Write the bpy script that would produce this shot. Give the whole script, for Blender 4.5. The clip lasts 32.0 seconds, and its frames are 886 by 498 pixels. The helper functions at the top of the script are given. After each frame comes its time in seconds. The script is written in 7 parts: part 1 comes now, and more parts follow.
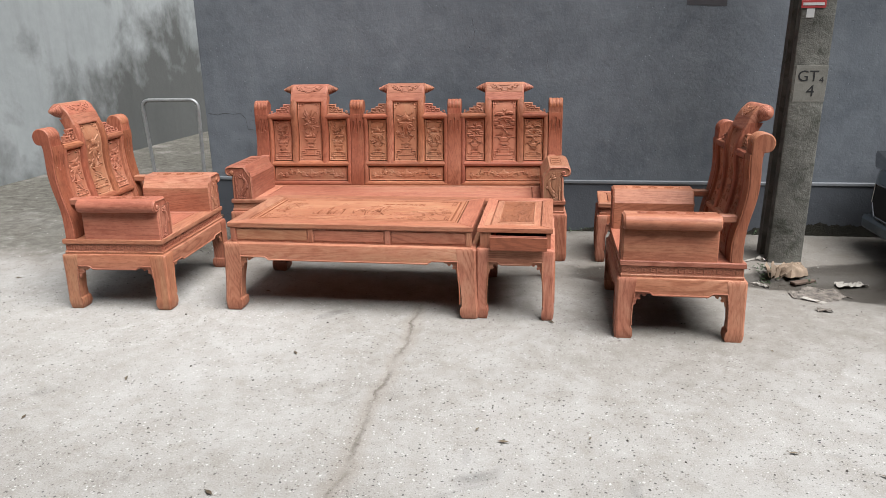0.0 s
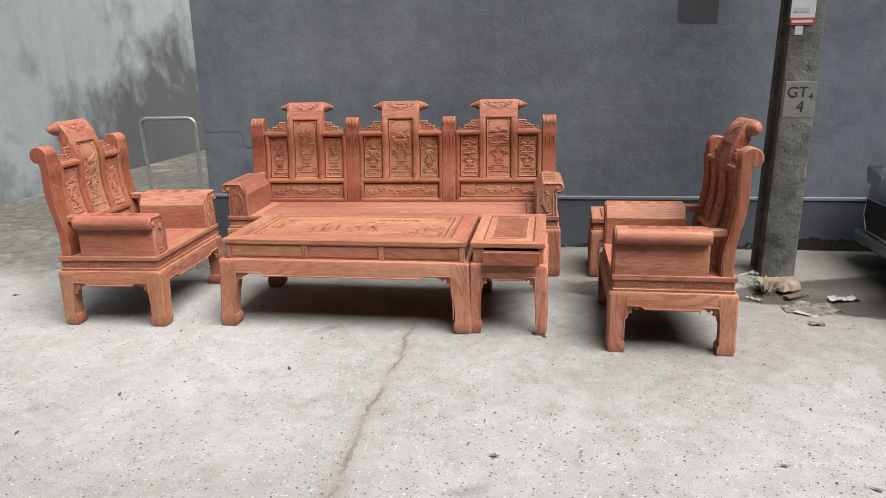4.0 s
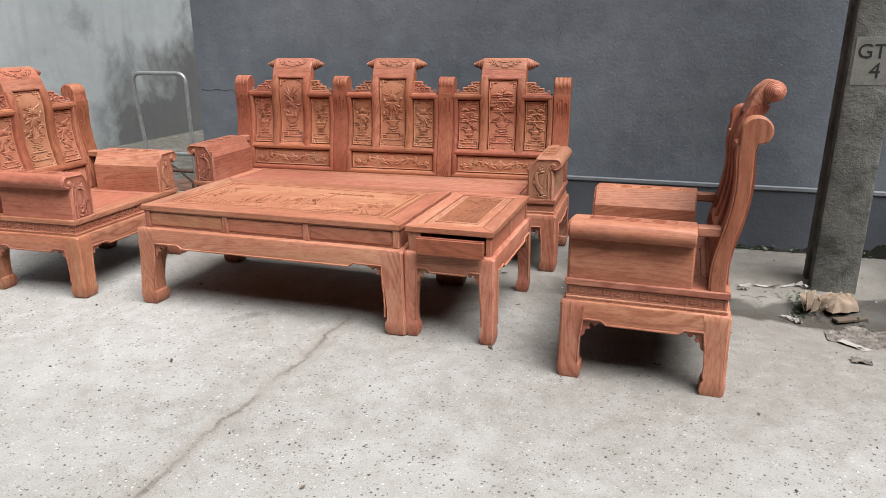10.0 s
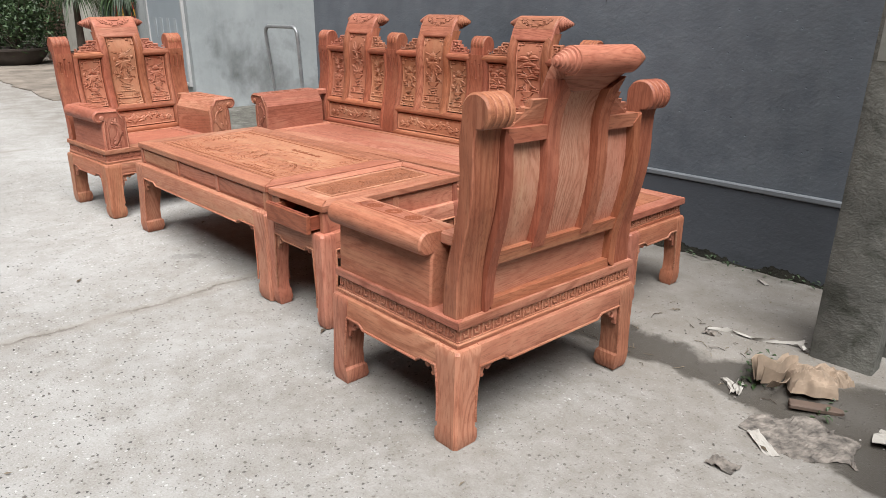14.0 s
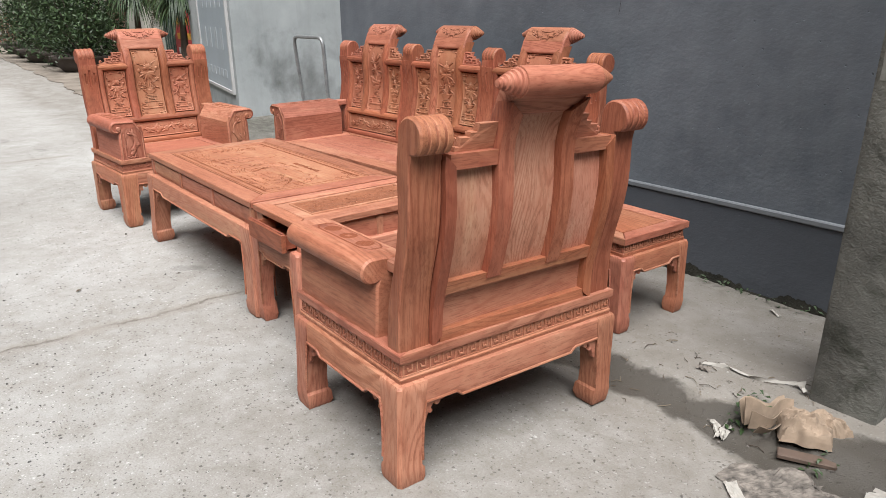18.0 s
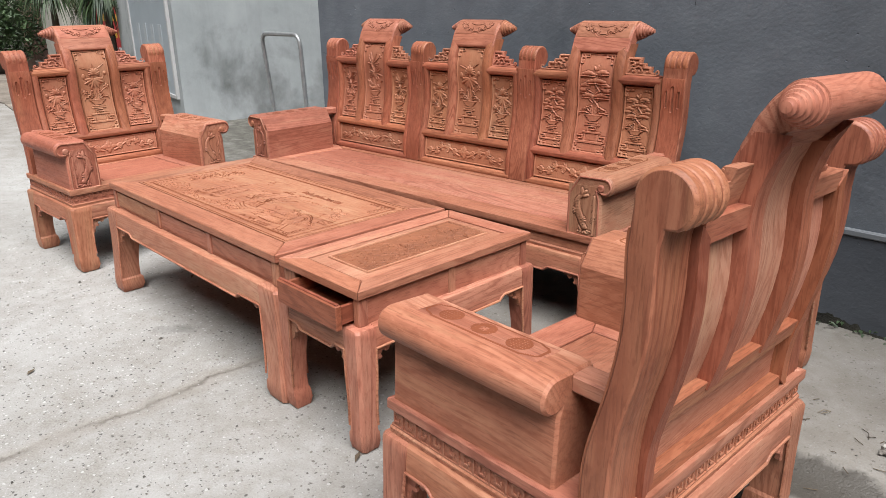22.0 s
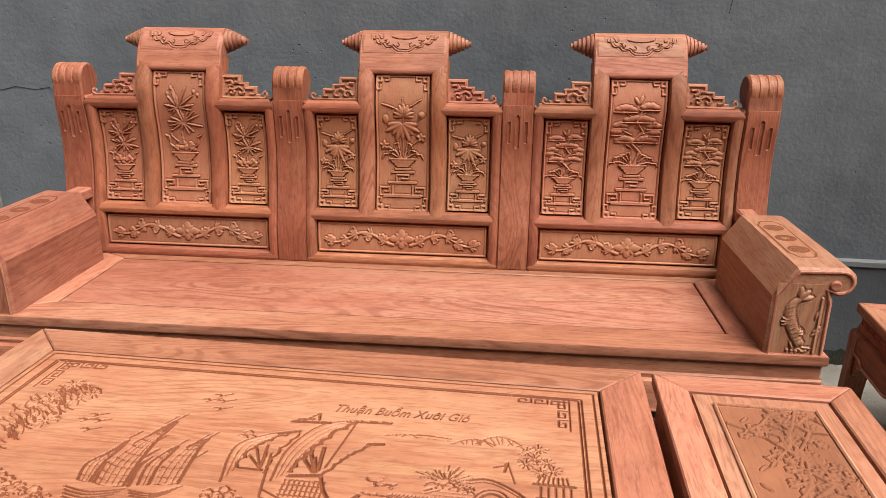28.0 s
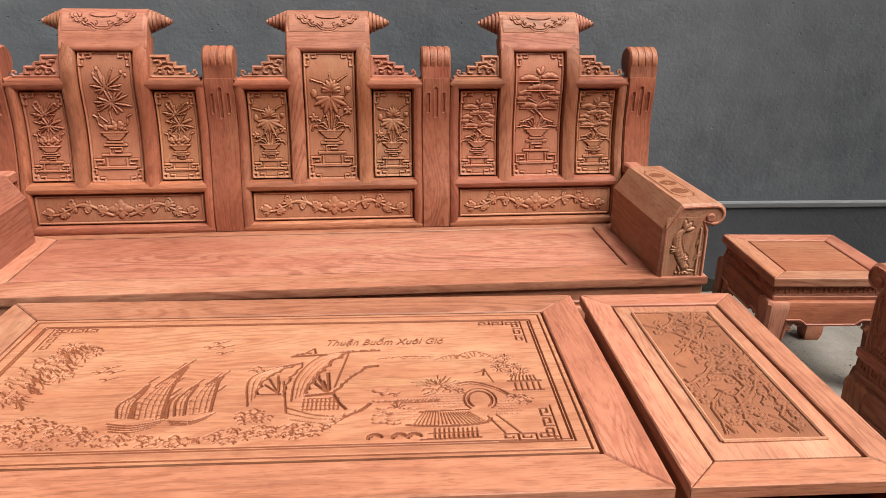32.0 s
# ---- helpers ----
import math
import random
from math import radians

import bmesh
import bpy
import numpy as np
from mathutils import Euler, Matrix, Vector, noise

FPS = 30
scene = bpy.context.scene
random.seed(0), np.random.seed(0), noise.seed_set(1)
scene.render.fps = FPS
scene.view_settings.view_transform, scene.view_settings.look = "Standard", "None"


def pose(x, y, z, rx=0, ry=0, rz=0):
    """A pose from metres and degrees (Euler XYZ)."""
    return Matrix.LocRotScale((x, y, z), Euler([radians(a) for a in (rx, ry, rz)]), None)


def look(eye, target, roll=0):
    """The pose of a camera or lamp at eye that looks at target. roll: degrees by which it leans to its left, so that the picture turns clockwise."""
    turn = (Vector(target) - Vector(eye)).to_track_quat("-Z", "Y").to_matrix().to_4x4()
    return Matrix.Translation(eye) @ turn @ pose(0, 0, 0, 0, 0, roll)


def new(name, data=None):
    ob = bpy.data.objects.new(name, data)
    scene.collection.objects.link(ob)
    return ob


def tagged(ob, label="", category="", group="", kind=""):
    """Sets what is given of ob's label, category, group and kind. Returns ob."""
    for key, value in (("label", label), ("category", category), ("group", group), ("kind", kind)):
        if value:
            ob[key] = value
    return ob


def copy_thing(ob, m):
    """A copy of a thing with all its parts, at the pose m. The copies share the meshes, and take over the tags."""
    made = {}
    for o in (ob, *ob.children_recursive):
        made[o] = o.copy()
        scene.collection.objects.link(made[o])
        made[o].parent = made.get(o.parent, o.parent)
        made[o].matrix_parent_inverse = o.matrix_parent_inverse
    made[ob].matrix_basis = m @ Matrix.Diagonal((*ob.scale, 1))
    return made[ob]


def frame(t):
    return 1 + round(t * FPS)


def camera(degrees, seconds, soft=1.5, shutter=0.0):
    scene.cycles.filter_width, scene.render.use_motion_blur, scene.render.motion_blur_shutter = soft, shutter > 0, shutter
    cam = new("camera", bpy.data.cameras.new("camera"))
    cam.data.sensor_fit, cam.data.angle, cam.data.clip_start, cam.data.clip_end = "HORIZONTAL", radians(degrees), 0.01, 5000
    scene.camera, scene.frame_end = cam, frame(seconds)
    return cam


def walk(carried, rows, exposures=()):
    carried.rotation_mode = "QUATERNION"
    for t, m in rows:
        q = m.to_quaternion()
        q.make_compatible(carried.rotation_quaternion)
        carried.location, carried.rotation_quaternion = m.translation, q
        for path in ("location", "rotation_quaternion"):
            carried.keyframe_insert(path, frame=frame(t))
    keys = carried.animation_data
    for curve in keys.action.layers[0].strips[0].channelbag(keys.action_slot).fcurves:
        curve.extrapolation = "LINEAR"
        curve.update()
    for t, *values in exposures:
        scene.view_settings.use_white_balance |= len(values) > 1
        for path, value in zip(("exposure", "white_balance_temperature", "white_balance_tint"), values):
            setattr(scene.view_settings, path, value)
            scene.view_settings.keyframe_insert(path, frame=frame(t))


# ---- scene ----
cam = camera(64.4, 32.0, soft=0.75)
PATH = [
    (0, (1.778, -3.58, 1.459), (1.482, -1.685, 0.891), -1.1),
    (0.5, (1.782, -3.587, 1.46), (1.502, -1.693, 0.883), -0.5),
    (1, (1.79, -3.592, 1.455), (1.513, -1.697, 0.881), -0.6),
    (1.5, (1.799, -3.588, 1.451), (1.508, -1.69, 0.893), -1.1),
    (2, (1.807, -3.593, 1.454), (1.518, -1.69, 0.908), -1.2),
    (2.5, (1.815, -3.599, 1.456), (1.532, -1.695, 0.914), -1.5),
    (3, (1.823, -3.598, 1.455), (1.535, -1.69, 0.927), -1.3),
    (3.5, (1.818, -3.601, 1.455), (1.524, -1.692, 0.937), -1.3),
    (5.5, (1.829, -3.581, 1.44), (1.527, -1.678, 0.906), -1.3),
    (6, (1.858, -3.519, 1.377), (1.611, -1.601, 0.866), -0.9),
    (6.5, (1.833, -3.38, 1.323), (1.498, -1.471, 0.829), -0.0),
    (7, (1.878, -3.279, 1.316), (1.563, -1.373, 0.799), -0.5),
    (7.5, (2.047, -3.186, 1.32), (1.608, -1.303, 0.809), -0.9),
    (8, (2.181, -3.152, 1.313), (1.685, -1.295, 0.759), -3.0),
    (8.5, (2.216, -3.077, 1.299), (1.681, -1.22, 0.783), -1.8),
    (9, (2.26, -2.929, 1.277), (1.735, -1.076, 0.741), 0.9),
    (9.5, (2.339, -2.838, 1.283), (1.808, -0.998, 0.706), 0.6),
    (10, (2.504, -2.742, 1.289), (1.892, -0.928, 0.713), -0.5),
    (10.5, (2.703, -2.615, 1.278), (1.943, -0.867, 0.672), -1.6),
    (11, (2.84, -2.4, 1.259), (2.051, -0.644, 0.716), 0.4),
    (11.5, (3.057, -2.236, 1.248), (2.093, -0.575, 0.691), -1.8),
    (12, (3.325, -2.111, 1.254), (2.205, -0.549, 0.703), -2.0),
    (12.5, (3.524, -1.88, 1.214), (2.396, -0.327, 0.65), 0.2),
    (13, (3.755, -1.711, 1.217), (2.465, -0.288, 0.66), -1.7),
    (13.5, (3.978, -1.586, 1.244), (2.632, -0.236, 0.638), -0.7),
    (14, (3.974, -1.413, 1.237), (2.598, -0.123, 0.573), -0.2),
    (14.5, (4.018, -1.243, 1.256), (2.68, 0.093, 0.605), -1.4),
    (16.5, (4.08, -1.089, 1.247), (2.68, 0.139, 0.518), 1.2),
    (17, (4.075, -1.083, 1.256), (2.607, 0.102, 0.594), 0.1),
    (17.5, (4.08, -1.094, 1.261), (2.592, 0.072, 0.606), -0.3),
    (18, (4.092, -1.102, 1.265), (2.599, 0.06, 0.615), -0.6),
    (18.5, (4.104, -1.105, 1.262), (2.588, 0.026, 0.611), -0.8),
    (19, (4.11, -1.107, 1.261), (2.595, 0.018, 0.599), -0.2),
    (19.5, (4.113, -1.098, 1.254), (2.599, 0.015, 0.568), 0.1),
    (20, (4.089, -1.072, 1.246), (2.575, 0.032, 0.546), 0.6),
    (20.5, (3.897, -1.026, 1.238), (2.441, 0.152, 0.536), 1.3),
    (21, (3.656, -0.997, 1.243), (2.334, 0.337, 0.556), 0.2),
    (21.5, (3.441, -0.948, 1.254), (2.055, 0.312, 0.552), -3.9),
    (22, (3.225, -1.046, 1.246), (1.864, 0.261, 0.584), -0.7),
    (22.5, (2.994, -1.191, 1.267), (1.84, 0.316, 0.635), -2.8),
    (23, (2.764, -1.208, 1.251), (1.732, 0.326, 0.49), -1.4),
    (23.5, (2.539, -1.267, 1.248), (1.602, 0.342, 0.517), -0.1),
    (24, (2.269, -1.388, 1.264), (1.397, 0.283, 0.594), -1.6),
    (24.5, (2.017, -1.283, 1.261), (1.224, 0.416, 0.565), -3.4),
    (25, (1.762, -1.22, 1.248), (1.109, 0.568, 0.636), -1.5),
    (25.5, (1.54, -1.2, 1.262), (1.073, 0.651, 0.664), -3.0),
    (27.5, (1.161, -0.629, 1.248), (0.853, 1.241, 0.61), -0.9),
    (28, (1.132, -0.634, 1.244), (0.888, 1.238, 0.585), 0.6),
    (28.5, (1.141, -0.684, 1.254), (0.901, 1.207, 0.65), 0.2),
    (29, (1.148, -0.799, 1.265), (0.918, 1.058, 0.559), -0.7),
    (29.5, (1.043, -0.854, 1.272), (0.83, 1.009, 0.578), -1.2),
    (30, (0.959, -0.884, 1.279), (0.768, 0.977, 0.572), -1.6),
    (30.5, (0.95, -0.893, 1.277), (0.774, 1.016, 0.706), -0.0),
    (31, (0.963, -0.892, 1.278), (0.823, 0.993, 0.627), 0.7),
    (31.5, (0.974, -0.885, 1.273), (0.966, 1.004, 0.617), 1.6),
    (32, (0.943, -0.888, 1.26), (1.066, 0.977, 0.548), 0.7),
]
walk(cam, [(t, look(eye, target, roll)) for t, eye, target, roll in PATH], [(0.0, 0.76, 6400, 10), (19.0, 0.74, 6400, 10), (22.0, 0.72, 6350, 10), (24.5, 0.73, 6550, 10), (28.0, 0.79, 7000, 10), (32.0, 0.81, 7000, 10)])

# ---- light: bright overcast sky over a narrow street ----
world = bpy.data.worlds.new("overcast")
scene.world = world
world.use_nodes = True
wn, wl = world.node_tree.nodes, world.node_tree.links
sky = wn.new("ShaderNodeTexSky")
sky.sky_type, sky.sun_disc = "NISHITA", False
sky.sun_elevation, sky.sun_rotation = radians(65), radians(129)
sky.dust_density, sky.ozone_density = 4.0, 1.0
grey = wn.new("ShaderNodeHueSaturation")
grey.inputs["Saturation"].default_value = 0.22
wl.new(sky.outputs[0], grey.inputs["Color"])
wl.new(grey.outputs[0], wn["Background"].inputs[0])
wn["Background"].inputs[1].default_value = 0.050
sun = new("sun", bpy.data.lights.new("sun", "SUN"))
sun.data.energy, sun.data.angle, sun.data.color = 5.0, radians(48), (1.0, 0.98, 0.97)
sun.matrix_world = look((6.3, -4.1, 14), (0, 0, 0))
scene.view_settings.exposure = 0.0


# ---- materials ----
ALBEDO = 0.50   # all base colours below are relative to this


def tint(nodes, links, colour, bsdf):
    links.new(mix(nodes, links, 1.0, colour, (ALBEDO,) * 3, "MULTIPLY"), bsdf.inputs["Base Color"])


def shader(name):
    m = bpy.data.materials.new(name)
    m.use_nodes = True
    t = m.node_tree
    return m, t.nodes, t.links, t.nodes["Principled BSDF"]


def node(nodes, kind, **values):
    n = nodes.new("ShaderNode" + kind)
    for key, v in values.items():
        n.inputs[key.replace("_", " ")].default_value = v
    return n


def ramp(nodes, links, source, stops):
    n = nodes.new("ShaderNodeValToRGB")
    while len(n.color_ramp.elements) < len(stops):
        n.color_ramp.elements.new(0.5)
    for e, (pos, col) in zip(n.color_ramp.elements, stops):
        e.position, e.color = pos, (*col, 1)
    links.new(source, n.inputs[0])
    return n.outputs[0]


def mix(nodes, links, fac, a, b, kind="MIX"):
    n = nodes.new("ShaderNodeMix")
    n.data_type, n.blend_type = "RGBA", kind
    for sock, v in ((n.inputs[0], fac), (n.inputs[6], a), (n.inputs[7], b)):
        if hasattr(v, "is_linked"):
            links.new(v, sock)
        else:
            sock.default_value = v if isinstance(v, (int, float)) else (*v, 1)
    return n.outputs[2]


def math_node(nodes, links, op, a, b=0.0, clamp=False):
    n = nodes.new("ShaderNodeMath")
    n.operation, n.use_clamp = op, clamp
    for sock, v in ((n.inputs[0], a), (n.inputs[1], b)):
        if hasattr(v, "is_linked"):
            links.new(v, sock)
        else:
            sock.default_value = v
    return n.outputs[0]


def bump(nodes, links, bsdf, height, strength, distance):
    n = node(nodes, "Bump", Strength=strength, Distance=distance)
    links.new(height, n.inputs["Height"])
    links.new(n.outputs[0], bsdf.inputs["Normal"])


def coords(nodes, links, scale, spread=True):
    tc = nodes.new("ShaderNodeTexCoord")
    out = tc.outputs["Object"]
    if spread:
        info = nodes.new("ShaderNodeObjectInfo")
        off = nodes.new("ShaderNodeVectorMath")
        off.operation = "MULTIPLY_ADD"
        links.new(info.outputs["Random"], off.inputs[0])
        off.inputs[1].default_value = (17.0, 31.0, 23.0)
        links.new(out, off.inputs[2])
        out = off.outputs[0]
    mp = nodes.new("ShaderNodeMapping")
    mp.inputs["Scale"].default_value = scale
    links.new(out, mp.inputs[0])
    return mp.outputs[0]


def noise_tex(nodes, links, vec, scale, detail=4.0, distortion=0.0, rough=0.55):
    n = node(nodes, "TexNoise", Scale=scale, Detail=detail, Distortion=distortion, Roughness=rough)
    links.new(vec, n.inputs["Vector"])
    return n.outputs["Fac"]


def wood_material(name, axis, pale, mid, dark, rough=0.58, carved=False):
    """Freshly planed, unvarnished red hardwood: flowing figure, dark veins, pores and fibres along one axis, a knot here and there."""
    m, n, l, b = shader(name)

    def along(across, length):
        s = [across] * 3
        s[axis] = length
        return coords(n, l, s)
    figure = noise_tex(n, l, along(2.3, 0.34), 1.3, 2.0, 0.9)
    jag = noise_tex(n, l, along(46.0, 5.0), 1.0, 2.0)
    figure = math_node(n, l, "ADD", figure, math_node(n, l, "MULTIPLY", jag, 0.016))
    rings = math_node(n, l, "SINE", math_node(n, l, "MULTIPLY", figure, 215.0))
    lines = ramp(n, l, math_node(n, l, "MULTIPLY_ADD", rings, 0.5), ((0.50, (0, 0, 0)), (0.92, (1, 1, 1))))
    n[-2].inputs[2].default_value = 0.5
    fibre = noise_tex(n, l, along(260.0, 7.0), 1.0, 2.0)
    pores = noise_tex(n, l, along(190.0, 13.0), 1.3, 2.0)
    veins = noise_tex(n, l, along(17.0, 0.8), 1.0, 4.0, 1.1, 0.6)
    big = noise_tex(n, l, along(2.6, 0.55), 1.2, 3.0, 0.6)
    patch = noise_tex(n, l, along(5.0, 2.2), 1.0, 4.0, 0.6)
    col = ramp(n, l, big, ((0.30, [v * 0.82 for v in mid]), (0.46, mid), (0.62, pale), (0.78, [min(1.0, v * 1.13) for v in pale])))
    strength = math_node(n, l, "MULTIPLY", ramp(n, l, patch, ((0.34, (0.03 if carved else 0.10,) * 3), (0.64, (0.14 if carved else 0.58,) * 3))), lines)
    col = mix(n, l, strength, col, dark)
    col = mix(n, l, math_node(n, l, "MULTIPLY", ramp(n, l, veins, ((0.58, (0, 0, 0)), (0.68, (1, 1, 1)))), 0.10 if carved else 0.34), col, [v * 0.7 for v in dark])
    streak = noise_tex(n, l, along(7.0, 0.45), 1.0, 3.0, 0.8)
    col = mix(n, l, math_node(n, l, "MULTIPLY", ramp(n, l, streak, ((0.60, (0, 0, 0)), (0.70, (1, 1, 1)))), 0.10 if carved else 0.42), col, (min(1.0, pale[0] * 1.10), pale[1] * 1.32, pale[2] * 1.22))
    mottle = noise_tex(n, l, along(16.0, 10.0), 1.0, 6.0, 0.4, 0.68)
    col = mix(n, l, 0.50, col, ramp(n, l, mottle, ((0.30, (0.33, 0.31, 0.31)), (0.5, (0.5, 0.5, 0.5)), (0.72, (0.70, 0.71, 0.72)))), "OVERLAY")
    speck = ramp(n, l, pores, ((0.37, (1, 1, 1)), (0.44, (0, 0, 0))))
    col = mix(n, l, math_node(n, l, "MULTIPLY", speck, 0.20 if carved else 0.36), col, [v * 0.6 for v in dark])
    col = mix(n, l, math_node(n, l, "MULTIPLY", fibre, 0.16), col, [min(1.0, v * 1.08) for v in pale])
    fleck = noise_tex(n, l, along(80.0, 22.0), 1.0, 3.0, 0.3, 0.65)
    col = mix(n, l, math_node(n, l, "MULTIPLY", ramp(n, l, fleck, ((0.34, (1, 1, 1)), (0.45, (0, 0, 0)))), 0.12 if carved else 0.34), col, dark)
    col = mix(n, l, math_node(n, l, "MULTIPLY", ramp(n, l, fleck, ((0.56, (0, 0, 0)), (0.68, (1, 1, 1)))), 0.06 if carved else 0.20), col, [min(1.0, v * 1.25) for v in pale])
    knots = node(n, "TexVoronoi", Scale=2.3)
    l.new(along(1.0, 0.6), knots.inputs["Vector"])
    knot = ramp(n, l, math_node(n, l, "ADD", knots.outputs["Distance"], math_node(n, l, "MULTIPLY", patch, 0.10)), ((0.075, (1, 1, 1)), (0.12, (0, 0, 0))))
    col = mix(n, l, math_node(n, l, "MULTIPLY", knot, 0.55), col, [v * 0.55 for v in dark])
    info = n.new("ShaderNodeObjectInfo")
    hsv = n.new("ShaderNodeHueSaturation")
    mr = node(n, "MapRange")
    mr.inputs[3].default_value, mr.inputs[4].default_value = 0.86, 1.16
    l.new(info.outputs["Random"], mr.inputs[0])
    l.new(mr.outputs[0], hsv.inputs["Value"])
    shift = node(n, "MapRange")
    shift.inputs[3].default_value, shift.inputs[4].default_value = 0.4945, 0.5060
    l.new(math_node(n, l, "FRACT", math_node(n, l, "MULTIPLY", info.outputs["Random"], 7.3)), shift.inputs[0])
    l.new(shift.outputs[0], hsv.inputs["Hue"])
    hsv.inputs["Saturation"].default_value = 1.07
    l.new(col, hsv.inputs["Color"])
    tint(n, l, hsv.outputs[0], b)
    l.new(ramp(n, l, fibre, ((0.2, (rough - 0.12,) * 3), (0.8, (rough + 0.15,) * 3))), b.inputs["Roughness"])
    b.inputs["Specular IOR Level"].default_value = 0.4
    h = math_node(n, l, "ADD", math_node(n, l, "MULTIPLY", fibre, 0.6), math_node(n, l, "MULTIPLY", pores, 0.8))
    h = math_node(n, l, "ADD", h, math_node(n, l, "MULTIPLY", patch, 1.5))
    bump(n, l, b, h, 0.45, 0.0014)
    return m


PALE, MID, DARK = (0.71, 0.338, 0.228), (0.605, 0.246, 0.158), (0.31, 0.092, 0.052)
WOOD = [wood_material("red_wood_" + a, i, PALE, MID, DARK) for i, a in enumerate("xyz")]
SAP = [wood_material("sap_wood_" + a, i, (0.76, 0.400, 0.262), (0.67, 0.312, 0.198), (0.43, 0.152, 0.088)) for i, a in enumerate("xyz")]
ORANGE = wood_material("carved_orange_wood", 0, (0.75, 0.375, 0.232), (0.68, 0.300, 0.182), (0.42, 0.142, 0.080), 0.6)
CARVED = wood_material("carved_red_wood", 2, (0.74, 0.358, 0.225), (0.66, 0.285, 0.172), (0.44, 0.155, 0.085), 0.6, True)
# router-cut wood, darkened further to carry the shade inside grooves
ROUTED_SHADE = wood_material("routed_shade_wood", 0, (0.30, 0.105, 0.052), (0.21, 0.070, 0.034), (0.12, 0.038, 0.018), 0.8, True)
REDDER = [wood_material("deep_red_wood_" + a, i, (0.62, 0.262, 0.162), (0.52, 0.186, 0.110), (0.28, 0.074, 0.040)) for i, a in enumerate("xyz")]
DARKWOOD = [wood_material("dark_red_wood_" + a, i, (0.50, 0.175, 0.105), (0.40, 0.125, 0.072), (0.22, 0.06, 0.032)) for i, a in enumerate("xyz")]
PALEBOARD = wood_material("pale_back_board", 2, (0.77, 0.395, 0.282), (0.67, 0.305, 0.210), (0.38, 0.125, 0.076))
# redder cut wood for shallow lines, groove shade included in its colour
TOOLED_SHADE = wood_material("tooled_shade_wood", 0, (0.38, 0.125, 0.061), (0.31, 0.096, 0.045), (0.20, 0.060, 0.028), 0.75, True)
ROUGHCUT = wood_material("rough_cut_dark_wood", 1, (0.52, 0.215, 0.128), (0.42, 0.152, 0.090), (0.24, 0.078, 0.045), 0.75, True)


def mineral(name, base, spread, scale, rough, relief, stain=None, stain_amount=0.0, drip=False):
    """Concrete, plaster and the like: mottled, with fine grain and stains."""
    m, n, l, b = shader(name)
    v = coords(n, l, (1, 1, 1), False)
    big = noise_tex(n, l, v, scale, 6.0, 0.3)
    fine = noise_tex(n, l, v, scale * 30, 4.0)
    lo, hi = [c * (1 - spread) for c in base], [min(1, c * (1 + spread)) for c in base]
    col = ramp(n, l, big, ((0.28, lo), (0.72, hi)))
    col = mix(n, l, 0.16, col, ramp(n, l, fine, ((0.3, lo), (0.7, hi))), "OVERLAY")
    if stain:
        sv = coords(n, l, (1.6, 1.6, 0.35) if drip else (1, 1, 1), False)
        s = noise_tex(n, l, sv, scale * 1.7, 7.0, 0.8, 0.62)
        mask = ramp(n, l, s, ((0.52, (0, 0, 0)), (0.72, (1, 1, 1))))
        col = mix(n, l, math_node(n, l, "MULTIPLY", mask, stain_amount), col, stain)
    tint(n, l, col, b)
    b.inputs["Roughness"].default_value = rough
    b.inputs["Specular IOR Level"].default_value = 0.3
    mid_n = noise_tex(n, l, v, scale * 6, 5.0)
    h = math_node(n, l, "ADD", math_node(n, l, "MULTIPLY", mid_n, 1.0), math_node(n, l, "MULTIPLY", fine, 0.5))
    bump(n, l, b, h, 0.5, relief)
    return m


def plain(name, col, rough=0.5, metal=0.0, spread=0.12, scale=12.0, relief=0.0):
    m, n, l, b = shader(name)
    v = coords(n, l, (1, 1, 1), True)
    f = noise_tex(n, l, v, scale, 4.0)
    tint(n, l, ramp(n, l, f, ((0.25, [c * (1 - spread) for c in col]), (0.75, [min(1, c * (1 + spread)) for c in col]))), b)
    b.inputs["Roughness"].default_value, b.inputs["Metallic"].default_value = rough, metal
    if relief:
        bump(n, l, b, f, 0.5, relief)
    return m


